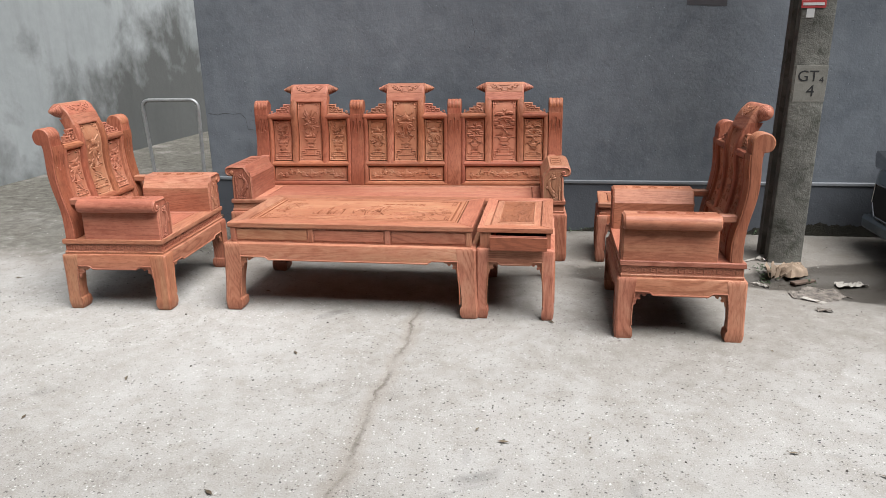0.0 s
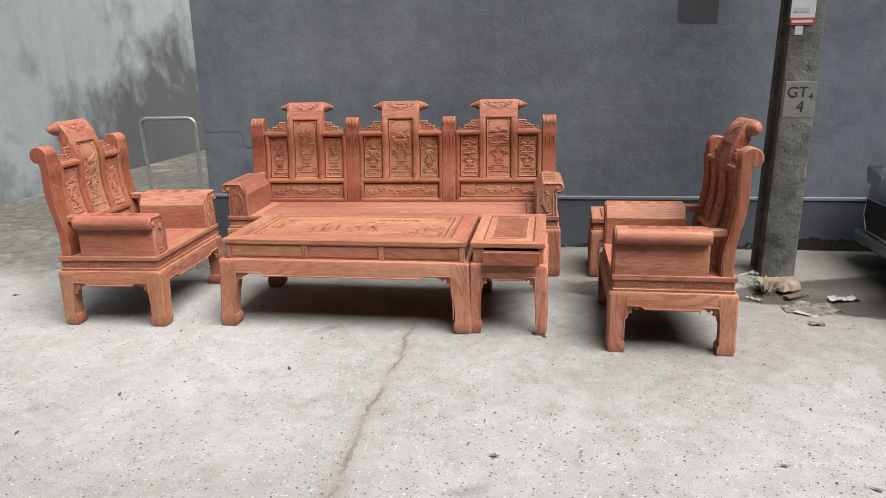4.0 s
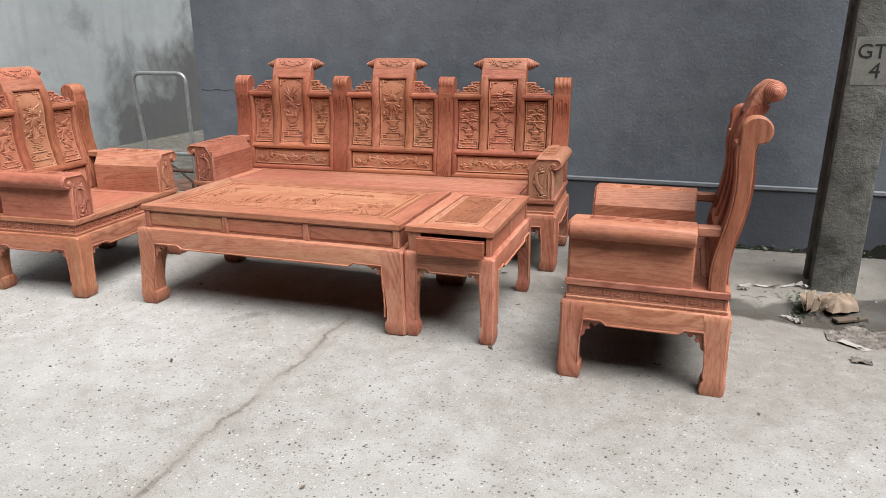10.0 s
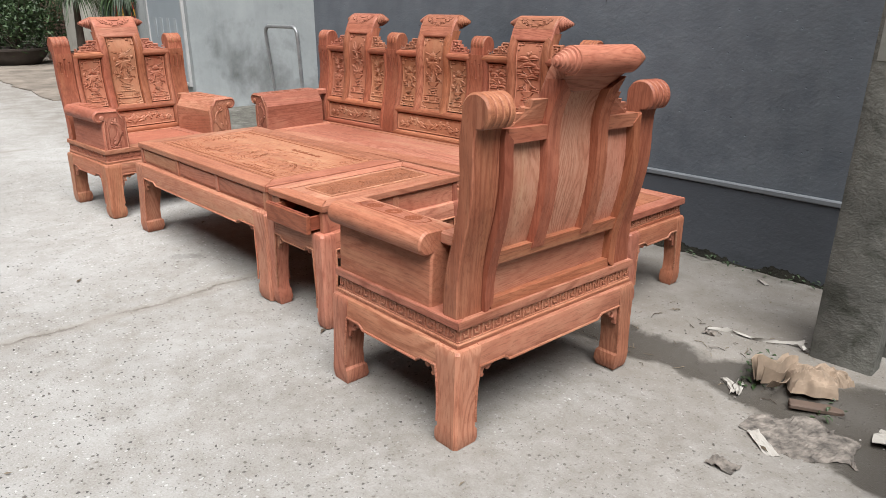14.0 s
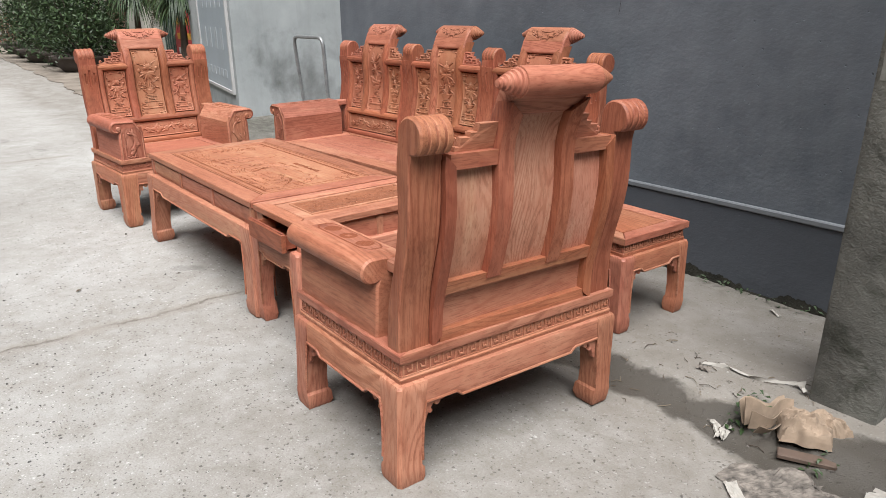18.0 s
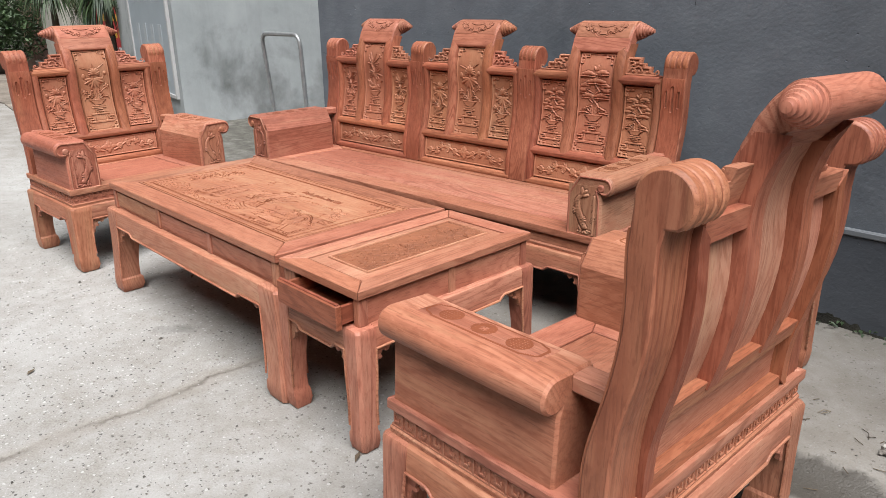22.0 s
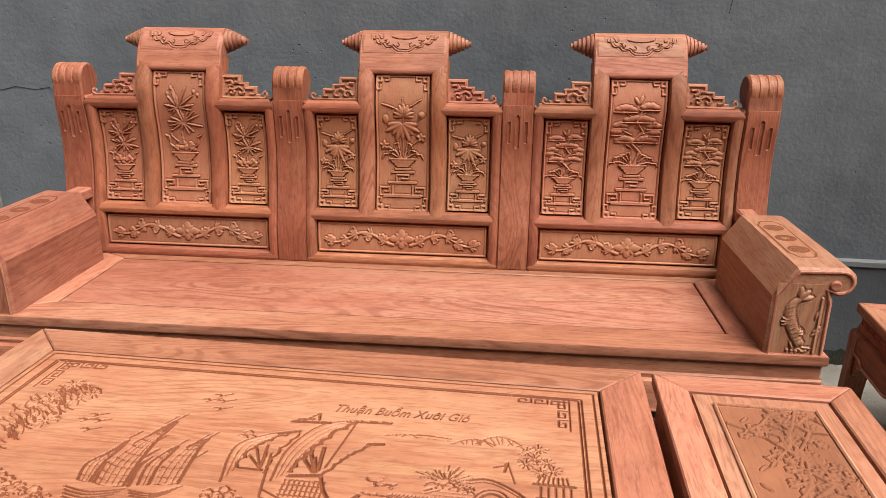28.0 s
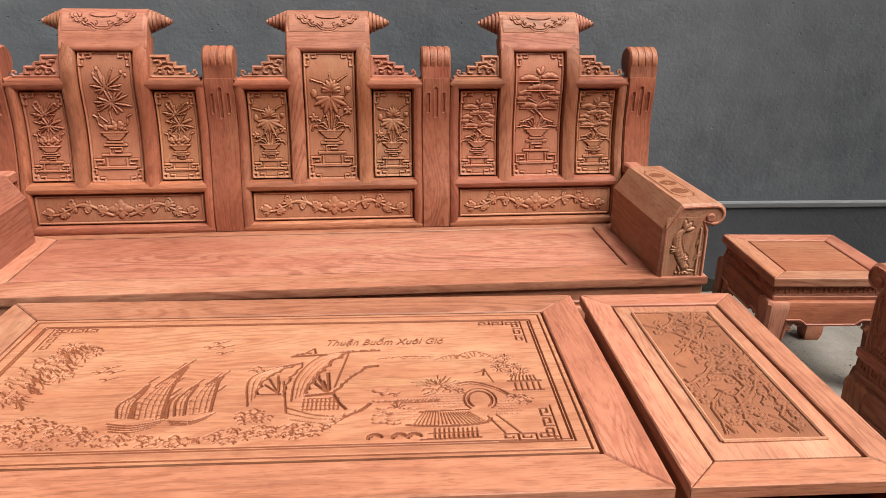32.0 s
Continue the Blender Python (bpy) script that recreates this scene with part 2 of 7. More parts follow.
def ground_material():
    """Worn concrete street: exposed pebbles, dark oil blotches, a damp gutter strip and pale dust."""
    m, n, l, b = shader("street_concrete")
    v = coords(n, l, (1, 1, 1), False)
    big = noise_tex(n, l, v, 0.9, 6.0, 0.4)
    mid = noise_tex(n, l, v, 5.0, 6.0, 0.2)
    fine = noise_tex(n, l, v, 160.0, 3.0)
    col = ramp(n, l, big, ((0.30, (0.52, 0.505, 0.478)), (0.50, (0.615, 0.605, 0.578)), (0.70, (0.685, 0.680, 0.658))))
    col = mix(n, l, math_node(n, l, "MULTIPLY", ramp(n, l, mid, ((0.35, (1, 1, 1)), (0.60, (0, 0, 0)))), 0.35), col, (0.46, 0.435, 0.40))
    col = mix(n, l, 0.40, col, ramp(n, l, fine, ((0.28, (0.20, 0.19, 0.18)), (0.72, (0.70, 0.69, 0.67)))), "OVERLAY")
    cloud = noise_tex(n, l, v, 11.0, 8.0, 0.4, 0.7)
    col = mix(n, l, 0.42, col, ramp(n, l, cloud, ((0.30, (0.30, 0.29, 0.275)), (0.52, (0.5, 0.5, 0.5)), (0.72, (0.70, 0.70, 0.69)))), "OVERLAY")
    chips = node(n, "TexVoronoi", Scale=120.0)
    l.new(v, chips.inputs["Vector"])
    csep = n.new("ShaderNodeSeparateColor")
    l.new(chips.outputs["Color"], csep.inputs[0])
    chip = math_node(n, l, "MULTIPLY", ramp(n, l, chips.outputs["Distance"], ((0.20, (1, 1, 1)), (0.36, (0, 0, 0)))), ramp(n, l, csep.outputs[0], ((0.72, (0, 0, 0)), (0.74, (1, 1, 1)))))
    col = mix(n, l, math_node(n, l, "MULTIPLY", chip, 0.30), col, ramp(n, l, csep.outputs[1], ((0.50, (0.20, 0.19, 0.17)), (0.55, (0.80, 0.79, 0.76)))))
    # pebbles showing through the worn skin
    wv = n.new("ShaderNodeVectorMath")
    wv.operation = "MULTIPLY_ADD"
    nz = node(n, "TexNoise", Scale=90.0, Detail=2.0)
    l.new(v, nz.inputs["Vector"])
    l.new(nz.outputs["Color"], wv.inputs[0])
    wv.inputs[1].default_value = (0.012, 0.012, 0.012)
    l.new(v, wv.inputs[2])
    worn = ramp(n, l, noise_tex(n, l, v, 1.7, 4.0), ((0.24, (0.15,) * 3), (0.48, (1, 1, 1))))
    mask = None
    for size, share in ((52.0, 0.55), (105.0, 0.56)):
        vor = node(n, "TexVoronoi", Scale=size)
        l.new(wv.outputs[0], vor.inputs["Vector"])
        sep = n.new("ShaderNodeSeparateColor")
        l.new(vor.outputs["Color"], sep.inputs[0])
        dot = ramp(n, l, vor.outputs["Distance"], ((0.20, (1, 1, 1)), (0.29, (0, 0, 0))))
        pick = ramp(n, l, sep.outputs[0], ((share, (0, 0, 0)), (share + 0.01, (1, 1, 1))))
        tone = ramp(n, l, sep.outputs[1], ((0.30, (0.11, 0.105, 0.10)), (0.45, (0.30, 0.27, 0.23)), (0.55, (0.40, 0.38, 0.34)), (0.66, (0.92, 0.91, 0.88))))
        one = math_node(n, l, "MULTIPLY", math_node(n, l, "MULTIPLY", dot, pick), worn)
        col = mix(n, l, math_node(n, l, "MULTIPLY", one, 0.9), col, tone)
        mask = one if mask is None else math_node(n, l, "MAXIMUM", mask, one)
    # oil blotches
    blot = ramp(n, l, noise_tex(n, l, v, 2.6, 3.0, 0.6), ((0.66, (0, 0, 0)), (0.74, (1, 1, 1))))
    col = mix(n, l, math_node(n, l, "MULTIPLY", blot, 0.42), col, (0.16, 0.155, 0.15))
    # damp strip: follows the gutter line, with a ragged edge
    sx = n.new("ShaderNodeSeparateXYZ")
    l.new(v, sx.inputs[0])
    wob = math_node(n, l, "MULTIPLY", math_node(n, l, "SUBTRACT", noise_tex(n, l, v, 2.4, 6.0, 0.3, 0.65), 0.5), 0.42)
    ymid = math_node(n, l, "ABSOLUTE", math_node(n, l, "ADD", math_node(n, l, "SUBTRACT", sx.outputs[1], 0.825), wob))
    pool = math_node(n, l, "MULTIPLY", math_node(n, l, "MINIMUM", math_node(n, l, "MAXIMUM", math_node(n, l, "SUBTRACT", sx.outputs[0], 3.25), 0.0), 0.5), 0.5)
    wet = ramp(n, l, math_node(n, l, "SUBTRACT", ymid, pool), ((0.075, (1, 1, 1)), (0.115, (0, 0, 0))))
    east = ramp(n, l, math_node(n, l, "MULTIPLY", math_node(n, l, "ADD", sx.outputs[0], wob), 0.1), ((0.180, (0, 0, 0)), (0.205, (1, 1, 1))))
    wet = math_node(n, l, "MULTIPLY", wet, east)
    # damp yard behind the wall's end
    yard = math_node(n, l, "MULTIPLY", ramp(n, l, math_node(n, l, "MULTIPLY", sx.outputs[1], 0.1), ((0.165, (0, 0, 0)), (0.205, (1, 1, 1)))),
                     ramp(n, l, noise_tex(n, l, v, 1.3, 5.0), ((0.26, (0, 0, 0)), (0.46, (1, 1, 1)))))
    alley = math_node(n, l, "MULTIPLY", ramp(n, l, math_node(n, l, "MULTIPLY", math_node(n, l, "ADD", sx.outputs[0], wob), -0.1), ((0.036, (0, 0, 0)), (0.060, (1, 1, 1)))),
                      ramp(n, l, math_node(n, l, "MULTIPLY", math_node(n, l, "ADD", sx.outputs[1], wob), 0.1), ((0.070, (0, 0, 0)), (0.105, (1, 1, 1)))))
    far_west = ramp(n, l, math_node(n, l, "MULTIPLY", sx.outputs[0], -0.1), ((0.30, (1, 1, 1)), (0.40, (0, 0, 0))))
    yard = math_node(n, l, "MAXIMUM", yard, math_node(n, l, "MULTIPLY", math_node(n, l, "MULTIPLY", alley, far_west), 0.85))
    slabs = ramp(n, l, cloud, ((0.36, (0.062, 0.058, 0.044)), (0.52, (0.15, 0.142, 0.115)), (0.64, (0.23, 0.225, 0.19)), (0.70, (0.46, 0.47, 0.44))))
    # trodden earth and grime on the strip beside the wall, its shade painted in
    shade_grime = math_node(n, l, "MULTIPLY", ramp(n, l, math_node(n, l, "MULTIPLY", math_node(n, l, "ADD", sx.outputs[1], wob), 0.1), ((0.035, (0, 0, 0)), (0.075, (1, 1, 1)))), ramp(n, l, mid, ((0.30, (1, 1, 1)), (0.75, (0.35,) * 3))))
    col = mix(n, l, math_node(n, l, "MULTIPLY", shade_grime, 0.60), col, (0.255, 0.220, 0.178))
    # dirt trodden over the street beside the gutter, furniture shade painted in with it
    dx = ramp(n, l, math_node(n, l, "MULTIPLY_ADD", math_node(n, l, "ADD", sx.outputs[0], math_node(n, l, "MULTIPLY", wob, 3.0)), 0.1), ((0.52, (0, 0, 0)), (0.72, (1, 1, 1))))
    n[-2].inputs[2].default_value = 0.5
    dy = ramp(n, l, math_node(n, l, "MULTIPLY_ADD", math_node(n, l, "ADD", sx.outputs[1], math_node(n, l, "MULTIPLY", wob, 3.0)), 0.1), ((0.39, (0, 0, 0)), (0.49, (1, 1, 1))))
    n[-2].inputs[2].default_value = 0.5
    shade_dirt = math_node(n, l, "MULTIPLY", math_node(n, l, "MULTIPLY", dx, dy), ramp(n, l, cloud, ((0.30, (1, 1, 1)), (0.80, (0.45,) * 3))))
    col = mix(n, l, math_node(n, l, "MULTIPLY", shade_dirt, 0.70), col, (0.268, 0.242, 0.205))
    # expansion joints across the street, cracked and dusty
    jw = math_node(n, l, "MULTIPLY", math_node(n, l, "SUBTRACT", noise_tex(n, l, v, 3.2, 6.0, 0.2, 0.7), 0.5), 0.16)
    jx = math_node(n, l, "SUBTRACT", math_node(n, l, "ADD", sx.outputs[0], jw), 1.07)
    jx = math_node(n, l, "ABSOLUTE", math_node(n, l, "SUBTRACT", math_node(n, l, "FRACT", math_node(n, l, "ADD", math_node(n, l, "DIVIDE", jx, 4.2), 10.5)), 0.5))
    street_side = ramp(n, l, math_node(n, l, "MULTIPLY_ADD", sx.outputs[1], 0.1), ((0.51, (1, 1, 1)), (0.52, (0, 0, 0))))
    n[-2].inputs[2].default_value = 0.5
    dust = math_node(n, l, "MULTIPLY", ramp(n, l, jx, ((0.004, (1, 1, 1)), (0.016, (0, 0, 0)))), street_side)
    line = math_node(n, l, "MULTIPLY", ramp(n, l, jx, ((0.0006, (1, 1, 1)), (0.0017, (0, 0, 0)))), street_side)
    line = math_node(n, l, "MULTIPLY", line, ramp(n, l, noise_tex(n, l, v, 4.0, 4.0), ((0.36, (0.15,) * 3), (0.60, (1, 1, 1)))))
    col = mix(n, l, math_node(n, l, "MULTIPLY", dust, 0.38), col, (0.40, 0.345, 0.285))
    col = mix(n, l, math_node(n, l, "MULTIPLY", line, 0.7), col, (0.15, 0.125, 0.10))
    col = mix(n, l, math_node(n, l, "MULTIPLY", yard, 0.88), col, slabs)
    col = mix(n, l, math_node(n, l, "MULTIPLY", wet, 0.82), col, (0.075, 0.066, 0.054))
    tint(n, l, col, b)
    l.new(ramp(n, l, wet, ((0.0, (0.82,) * 3), (1.0, (0.42,) * 3))), b.inputs["Roughness"])
    b.inputs["Specular IOR Level"].default_value = 0.3
    h = math_node(n, l, "ADD", math_node(n, l, "MULTIPLY", mid, 0.6), math_node(n, l, "ADD", math_node(n, l, "MULTIPLY", fine, 0.5), math_node(n, l, "SUBTRACT", math_node(n, l, "MULTIPLY", mask, 0.5), line)))
    bump(n, l, b, h, 0.7, 0.005)
    return m


def wall_material(name, lo, hi, drip, dripcol, amount):
    """Old lime-washed or painted render: trowel mottling, vertical rain streaks, pin holes."""
    m, n, l, b = shader(name)
    v = coords(n, l, (1, 1, 1), False)
    big = noise_tex(n, l, v, 1.1, 6.0, 0.5)
    col = ramp(n, l, big, ((0.30, lo), (0.70, hi)))
    streak = noise_tex(n, l, coords(n, l, (5.0, 5.0, 0.5), False), 1.2, 6.0, 0.3, 0.6)
    col = mix(n, l, math_node(n, l, "MULTIPLY", ramp(n, l, streak, ((0.50, (0, 0, 0)), (0.75, (1, 1, 1)))), amount), col, dripcol)
    mid = noise_tex(n, l, v, 9.0, 5.0)
    col = mix(n, l, 0.30, col, ramp(n, l, mid, ((0.30, lo), (0.70, hi))))
    pits = node(n, "TexVoronoi", Scale=38.0)
    l.new(v, pits.inputs["Vector"])
    sep = n.new("ShaderNodeSeparateColor")
    l.new(pits.outputs["Color"], sep.inputs[0])
    area = ramp(n, l, noise_tex(n, l, v, 1.4, 3.0), ((0.46, (0, 0, 0)), (0.58, (1, 1, 1))))
    hole = math_node(n, l, "MULTIPLY", ramp(n, l, pits.outputs["Distance"], ((0.07, (1, 1, 1)), (0.15, (0, 0, 0)))), ramp(n, l, sep.outputs[0], ((0.80, (0, 0, 0)), (0.82, (1, 1, 1)))))
    hole = math_node(n, l, "MULTIPLY", hole, area)
    col = mix(n, l, math_node(n, l, "MULTIPLY", hole, 0.75), col, [c * 0.25 for c in lo])
    if drip:
        sx = n.new("ShaderNodeSeparateXYZ")
        l.new(v, sx.inputs[0])
        mould = noise_tex(n, l, coords(n, l, (1.0, 1.0, 0.9), False), 1.3, 7.0, 0.2, 0.60)
        low = math_node(n, l, "MULTIPLY_ADD", sx.outputs[2], -0.19)
        n[-1].inputs[2].default_value = 0.21
        deep = math_node(n, l, "MULTIPLY_ADD", math_node(n, l, "MINIMUM", sx.outputs[1], 6.5), 0.090)
        n[-1].inputs[2].default_value = -0.372
        low = math_node(n, l, "ADD", low, deep)
        mm = ramp(n, l, math_node(n, l, "ADD", mould, low), ((0.50, (0, 0, 0)), (0.74, (1, 1, 1))))
        col = mix(n, l, math_node(n, l, "MULTIPLY", mm, 0.80), col, (0.085, 0.083, 0.075))
    tint(n, l, col, b)
    b.inputs["Roughness"].default_value = 0.75
    b.inputs["Specular IOR Level"].default_value = 0.25
    h = math_node(n, l, "SUBTRACT", math_node(n, l, "ADD", mid, math_node(n, l, "MULTIPLY", big, 0.8)), math_node(n, l, "MULTIPLY", hole, 2.0))
    h = math_node(n, l, "ADD", h, math_node(n, l, "MULTIPLY", noise_tex(n, l, v, 70.0, 4.0, 0.2, 0.65), 0.35))
    bump(n, l, b, h, 0.7, 0.007)
    return m


GROUND = ground_material()
GREYWALL = wall_material("dark_grey_paint", (0.155, 0.176, 0.204), (0.305, 0.338, 0.376), False, (0.31, 0.335, 0.355), 0.34)
GREYSKIRT = wall_material("dark_grey_paint_low", (0.108, 0.120, 0.140), (0.150, 0.166, 0.188), False, (0.125, 0.135, 0.15), 0.25)
PALEWALL = wall_material("pale_lime_wash", (0.50, 0.545, 0.55), (0.68, 0.72, 0.725), True, (0.36, 0.385, 0.385), 0.45)
# dull tone of the added blocking walls, kept dark to limit bounce
BLOCKER = mineral("dull_blocker", (0.15, 0.14, 0.125), 0.2, 1.0, 0.85, 0.004)
LEDGE = mineral("ledge_paint", (0.30, 0.32, 0.34), 0.15, 3.0, 0.7, 0.003)
POLE = mineral("weathered_concrete", (0.215, 0.213, 0.190), 0.50, 5.0, 0.85, 0.014, (0.045, 0.050, 0.034), 0.9)
MOSS = mineral("moss_and_soil", (0.030, 0.028, 0.019), 0.5, 14.0, 0.95, 0.02)
STEEL = plain("galvanised_steel", (0.62, 0.64, 0.64), 0.42, 0.6, 0.2, 20.0)
BLACKPAINT = plain("black_paint", (0.015, 0.015, 0.016), 0.6)
CARD = plain("crushed_cardboard", (0.44, 0.33, 0.235), 0.9, 0, 0.3, 18.0, 0.004)
PAPER = plain("torn_white_paper", (0.62, 0.59, 0.53), 0.85, 0, 0.1, 18.0, 0.002)


# ---- mesh tools ----
def link(name, me, material, parent, label="", smooth=True, angle=32):
    if smooth:
        me.polygons.foreach_set("use_smooth", [True] * len(me.polygons))
        me.set_sharp_from_angle(angle=radians(angle))
    if isinstance(material, list):
        co = np.empty(len(me.vertices) * 3)
        me.vertices.foreach_get("co", co)
        size = np.ptp(co.reshape(-1, 3), axis=0)
        material = material[int(np.argmax(size))]
    me.materials.clear()
    me.materials.append(material)
    ob = new(name, me)
    ob.parent = parent
    return tagged(ob, label)


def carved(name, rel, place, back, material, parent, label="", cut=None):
    """Link a relief; faces sunk below its floor get darker, rougher cut wood with groove shade painted in."""
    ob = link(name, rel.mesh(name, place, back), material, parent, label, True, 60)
    ob.data.materials.append(cut or ROUTED_SHADE)
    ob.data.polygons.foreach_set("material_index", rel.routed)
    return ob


def part(name, bm, material, parent, label="", smooth=True, angle=32):
    bmesh.ops.recalc_face_normals(bm, faces=bm.faces)
    me = bpy.data.meshes.new(name)
    bm.to_mesh(me)
    bm.free()
    return link(name, me, material, parent, label, smooth, angle)


def thing(name, m, label, category, group="", kind=""):
    ob = new(name)
    ob.empty_display_size = 0.1
    ob.matrix_basis = m
    return tagged(ob, label, category, group, kind)


def add_box(bm, x0, x1, y0, y1, z0, z1, bev=0.003, seg=1):
    v = [bm.verts.new((x, y, z)) for x in (x0, x1) for y in (y0, y1) for z in (z0, z1)]
    fs = [bm.faces.new([v[i] for i in f]) for f in ((0, 1, 3, 2), (4, 6, 7, 5), (0, 4, 5, 1), (2, 3, 7, 6), (0, 2, 6, 4), (1, 5, 7, 3))]
    if bev:
        edges = list({e for f in fs for e in f.edges})
        bmesh.ops.bevel(bm, geom=edges, offset=min(bev, 0.45 * min(x1 - x0, y1 - y0, z1 - z0)), segments=seg, profile=0.6, affect="EDGES")
    return bm


def box(*a, **k):
    return add_box(bmesh.new(), *a, **k)


def add_loft(bm, rings, close=True, caps=True):
    """Skin over rings of points with equal counts."""
    vs = [[bm.verts.new(p) for p in r] for r in rings]
    n = len(vs[0])
    for a, b in zip(vs, vs[1:]):
        for i in range(n if close else n - 1):
            j = (i + 1) % n
            bm.faces.new((a[i], a[j], b[j], b[i]))
    if caps and close:
        bm.faces.new(vs[0][::-1])
        bm.faces.new(vs[-1])
    return bm


def loft(rings, **k):
    return add_loft(bmesh.new(), rings, **k)


def shrink(poly, d):
    """A closed outline moved inwards by d."""
    p = np.array(poly, float)
    area = 0.5 * np.sum(p[:, 0] * np.roll(p[:, 1], -1) - np.roll(p[:, 0], -1) * p[:, 1])
    a, c = p - np.roll(p, 1, 0), np.roll(p, -1, 0) - p
    na = np.stack([-a[:, 1], a[:, 0]], 1) / (np.linalg.norm(a, axis=1)[:, None] + 1e-9)
    nc = np.stack([-c[:, 1], c[:, 0]], 1) / (np.linalg.norm(c, axis=1)[:, None] + 1e-9)
    m = na + nc
    m /= np.maximum((m * na).sum(1), 0.35)[:, None] + 1e-9
    return p + m * d * (1 if area > 0 else -1)


def prism(poly, lo, hi, place, bev=0.003, bm=None):
    """An outline extruded from lo to hi with chamfered ends; place maps (a, b, depth) to a point."""
    inner = shrink(poly, bev) if bev else poly
    s = 1 if hi > lo else -1
    rings = [(inner, lo), (poly, lo + s * bev), (poly, hi - s * bev), (inner, hi)] if bev else [(poly, lo), (poly, hi)]
    return add_loft(bm or bmesh.new(), [[place(a, b, d) for a, b in r] for r, d in rings])


XZ = lambda a, b, d: (a, d, b)
YZ = lambda a, b, d: (d, a, b)
XY = lambda a, b, d: (a, b, d)


def lathe(profile, n=24):
    """Rings about the x axis from (x, radius) pairs."""
    return loft([[(x, r * math.cos(k * 2 * math.pi / n), r * math.sin(k * 2 * math.pi / n)) for k in range(n)] for x, r in profile])


def tube(points, r, n=10, bm=None):
    """A round tube along points."""
    pts = [Vector(p) for p in points]
    rings, side = [], None
    for i, p in enumerate(pts):
        d = (pts[min(i + 1, len(pts) - 1)] - pts[max(i - 1, 0)]).normalized()
        side = (side - d * side.dot(d)).normalized() if side else d.orthogonal().normalized()
        up = d.cross(side)
        rr = r[i] if isinstance(r, (list, tuple)) else r
        rings.append([p + rr * (side * math.cos(k * 2 * math.pi / n) + up * math.sin(k * 2 * math.pi / n)) for k in range(n)])
    return add_loft(bm or bmesh.new(), rings)


# ---- carving: relief worked into a grid of heights ----
class Relief:
    def __init__(self, w, h, step):
        self.w, self.h, self.deep, self.floor = w, h, 0.9, -0.0014
        self.nx, self.ny = max(2, round(w / step) + 1), max(2, round(h / step) + 1)
        self.x, self.y = np.meshgrid(np.linspace(-w / 2, w / 2, self.nx), np.linspace(-h / 2, h / 2, self.ny))
        self.z = np.zeros_like(self.x)

    def window(self, x0, x1, y0, y1):
        i0 = int(np.clip((x0 + self.w / 2) / self.w * (self.nx - 1) - 1, 0, self.nx))
        i1 = int(np.clip((x1 + self.w / 2) / self.w * (self.nx - 1) + 3, 0, self.nx))
        j0 = int(np.clip((y0 + self.h / 2) / self.h * (self.ny - 1) - 1, 0, self.ny))
        j1 = int(np.clip((y1 + self.h / 2) / self.h * (self.ny - 1) + 3, 0, self.ny))
        return slice(j0, j1), slice(i0, i1)

    def put(self, s, height):
        self.z[s] = np.where(height > 0, np.maximum(self.z[s], height), self.z[s])

    def cut(self, s, depth):
        self.z[s] = self.z[s] - depth

    def stroke(self, pts, r, h, flat=False, carve=False):
        for (ax, ay), (bx, by) in zip(pts, pts[1:]):
            s = self.window(min(ax, bx) - r, max(ax, bx) + r, min(ay, by) - r, max(ay, by) + r)
            x, y = self.x[s], self.y[s]
            dx, dy = bx - ax, by - ay
            t = np.clip(((x - ax) * dx + (y - ay) * dy) / (dx * dx + dy * dy + 1e-12), 0, 1)
            d = np.hypot(x - ax - t * dx, y - ay - t * dy) / r
            k = np.clip((1 - d) * 4, 0, 1) if flat else np.sqrt(np.clip(1 - d * d, 0, 1))
            if carve:
                self.z[s] = np.minimum(self.z[s], np.where(d < 1, self.z[s] * 0 - h * k, self.z[s]))
            else:
                self.put(s, h * k)

    def disc(self, cx, cy, rx, ry, h, turn=0.0, base=0.0):
        r = max(rx, ry)
        s = self.window(cx - r, cx + r, cy - r, cy + r)
        x, y = self.x[s] - cx, self.y[s] - cy
        c, sn = math.cos(turn), math.sin(turn)
        d = ((x * c + y * sn) / rx) ** 2 + ((y * c - x * sn) / ry) ** 2
        self.put(s, np.where(d < 1, base + h * np.sqrt(np.clip(1 - d, 0, 1)), 0))

    def leaf(self, x, y, turn, length, width, h, base=0.0):
        self.disc(x + math.cos(turn) * length / 2, y + math.sin(turn) * length / 2, length / 2, width / 2, h, turn, base)

    def ring(self, cx, cy, r, t, h):
        s = self.window(cx - r - t, cx + r + t, cy - r - t, cy + r + t)
        d = np.abs(np.hypot(self.x[s] - cx, self.y[s] - cy) - r) / t
        self.put(s, h * np.sqrt(np.clip(1 - d * d, 0, 1)))

    def slab(self, x0, x1, y0, y1, h):
        s = self.window(x0, x1, y0, y1)
        inside = (self.x[s] > x0) & (self.x[s] < x1) & (self.y[s] > y0) & (self.y[s] < y1)
        self.put(s, np.where(inside, h, 0))

    def rebate(self, width, depth):
        """A sunk groove all round the edge."""
        edge = np.minimum(self.w / 2 - np.abs(self.x), self.h / 2 - np.abs(self.y))
        self.z = np.where(edge < width, -depth, self.z * 0.95)

    def halo(self, cells, depth):
        """Cut the ground away close round whatever stands up."""
        up = self.z > 0.0004
        near = up.copy()
        for _ in range(cells):
            p = np.pad(near, 1)
            near = p[1:-1, 1:-1] | p[:-2, 1:-1] | p[2:, 1:-1] | p[1:-1, :-2] | p[1:-1, 2:]
        self.z = np.where(near & ~up, np.minimum(self.z, -depth), self.z)

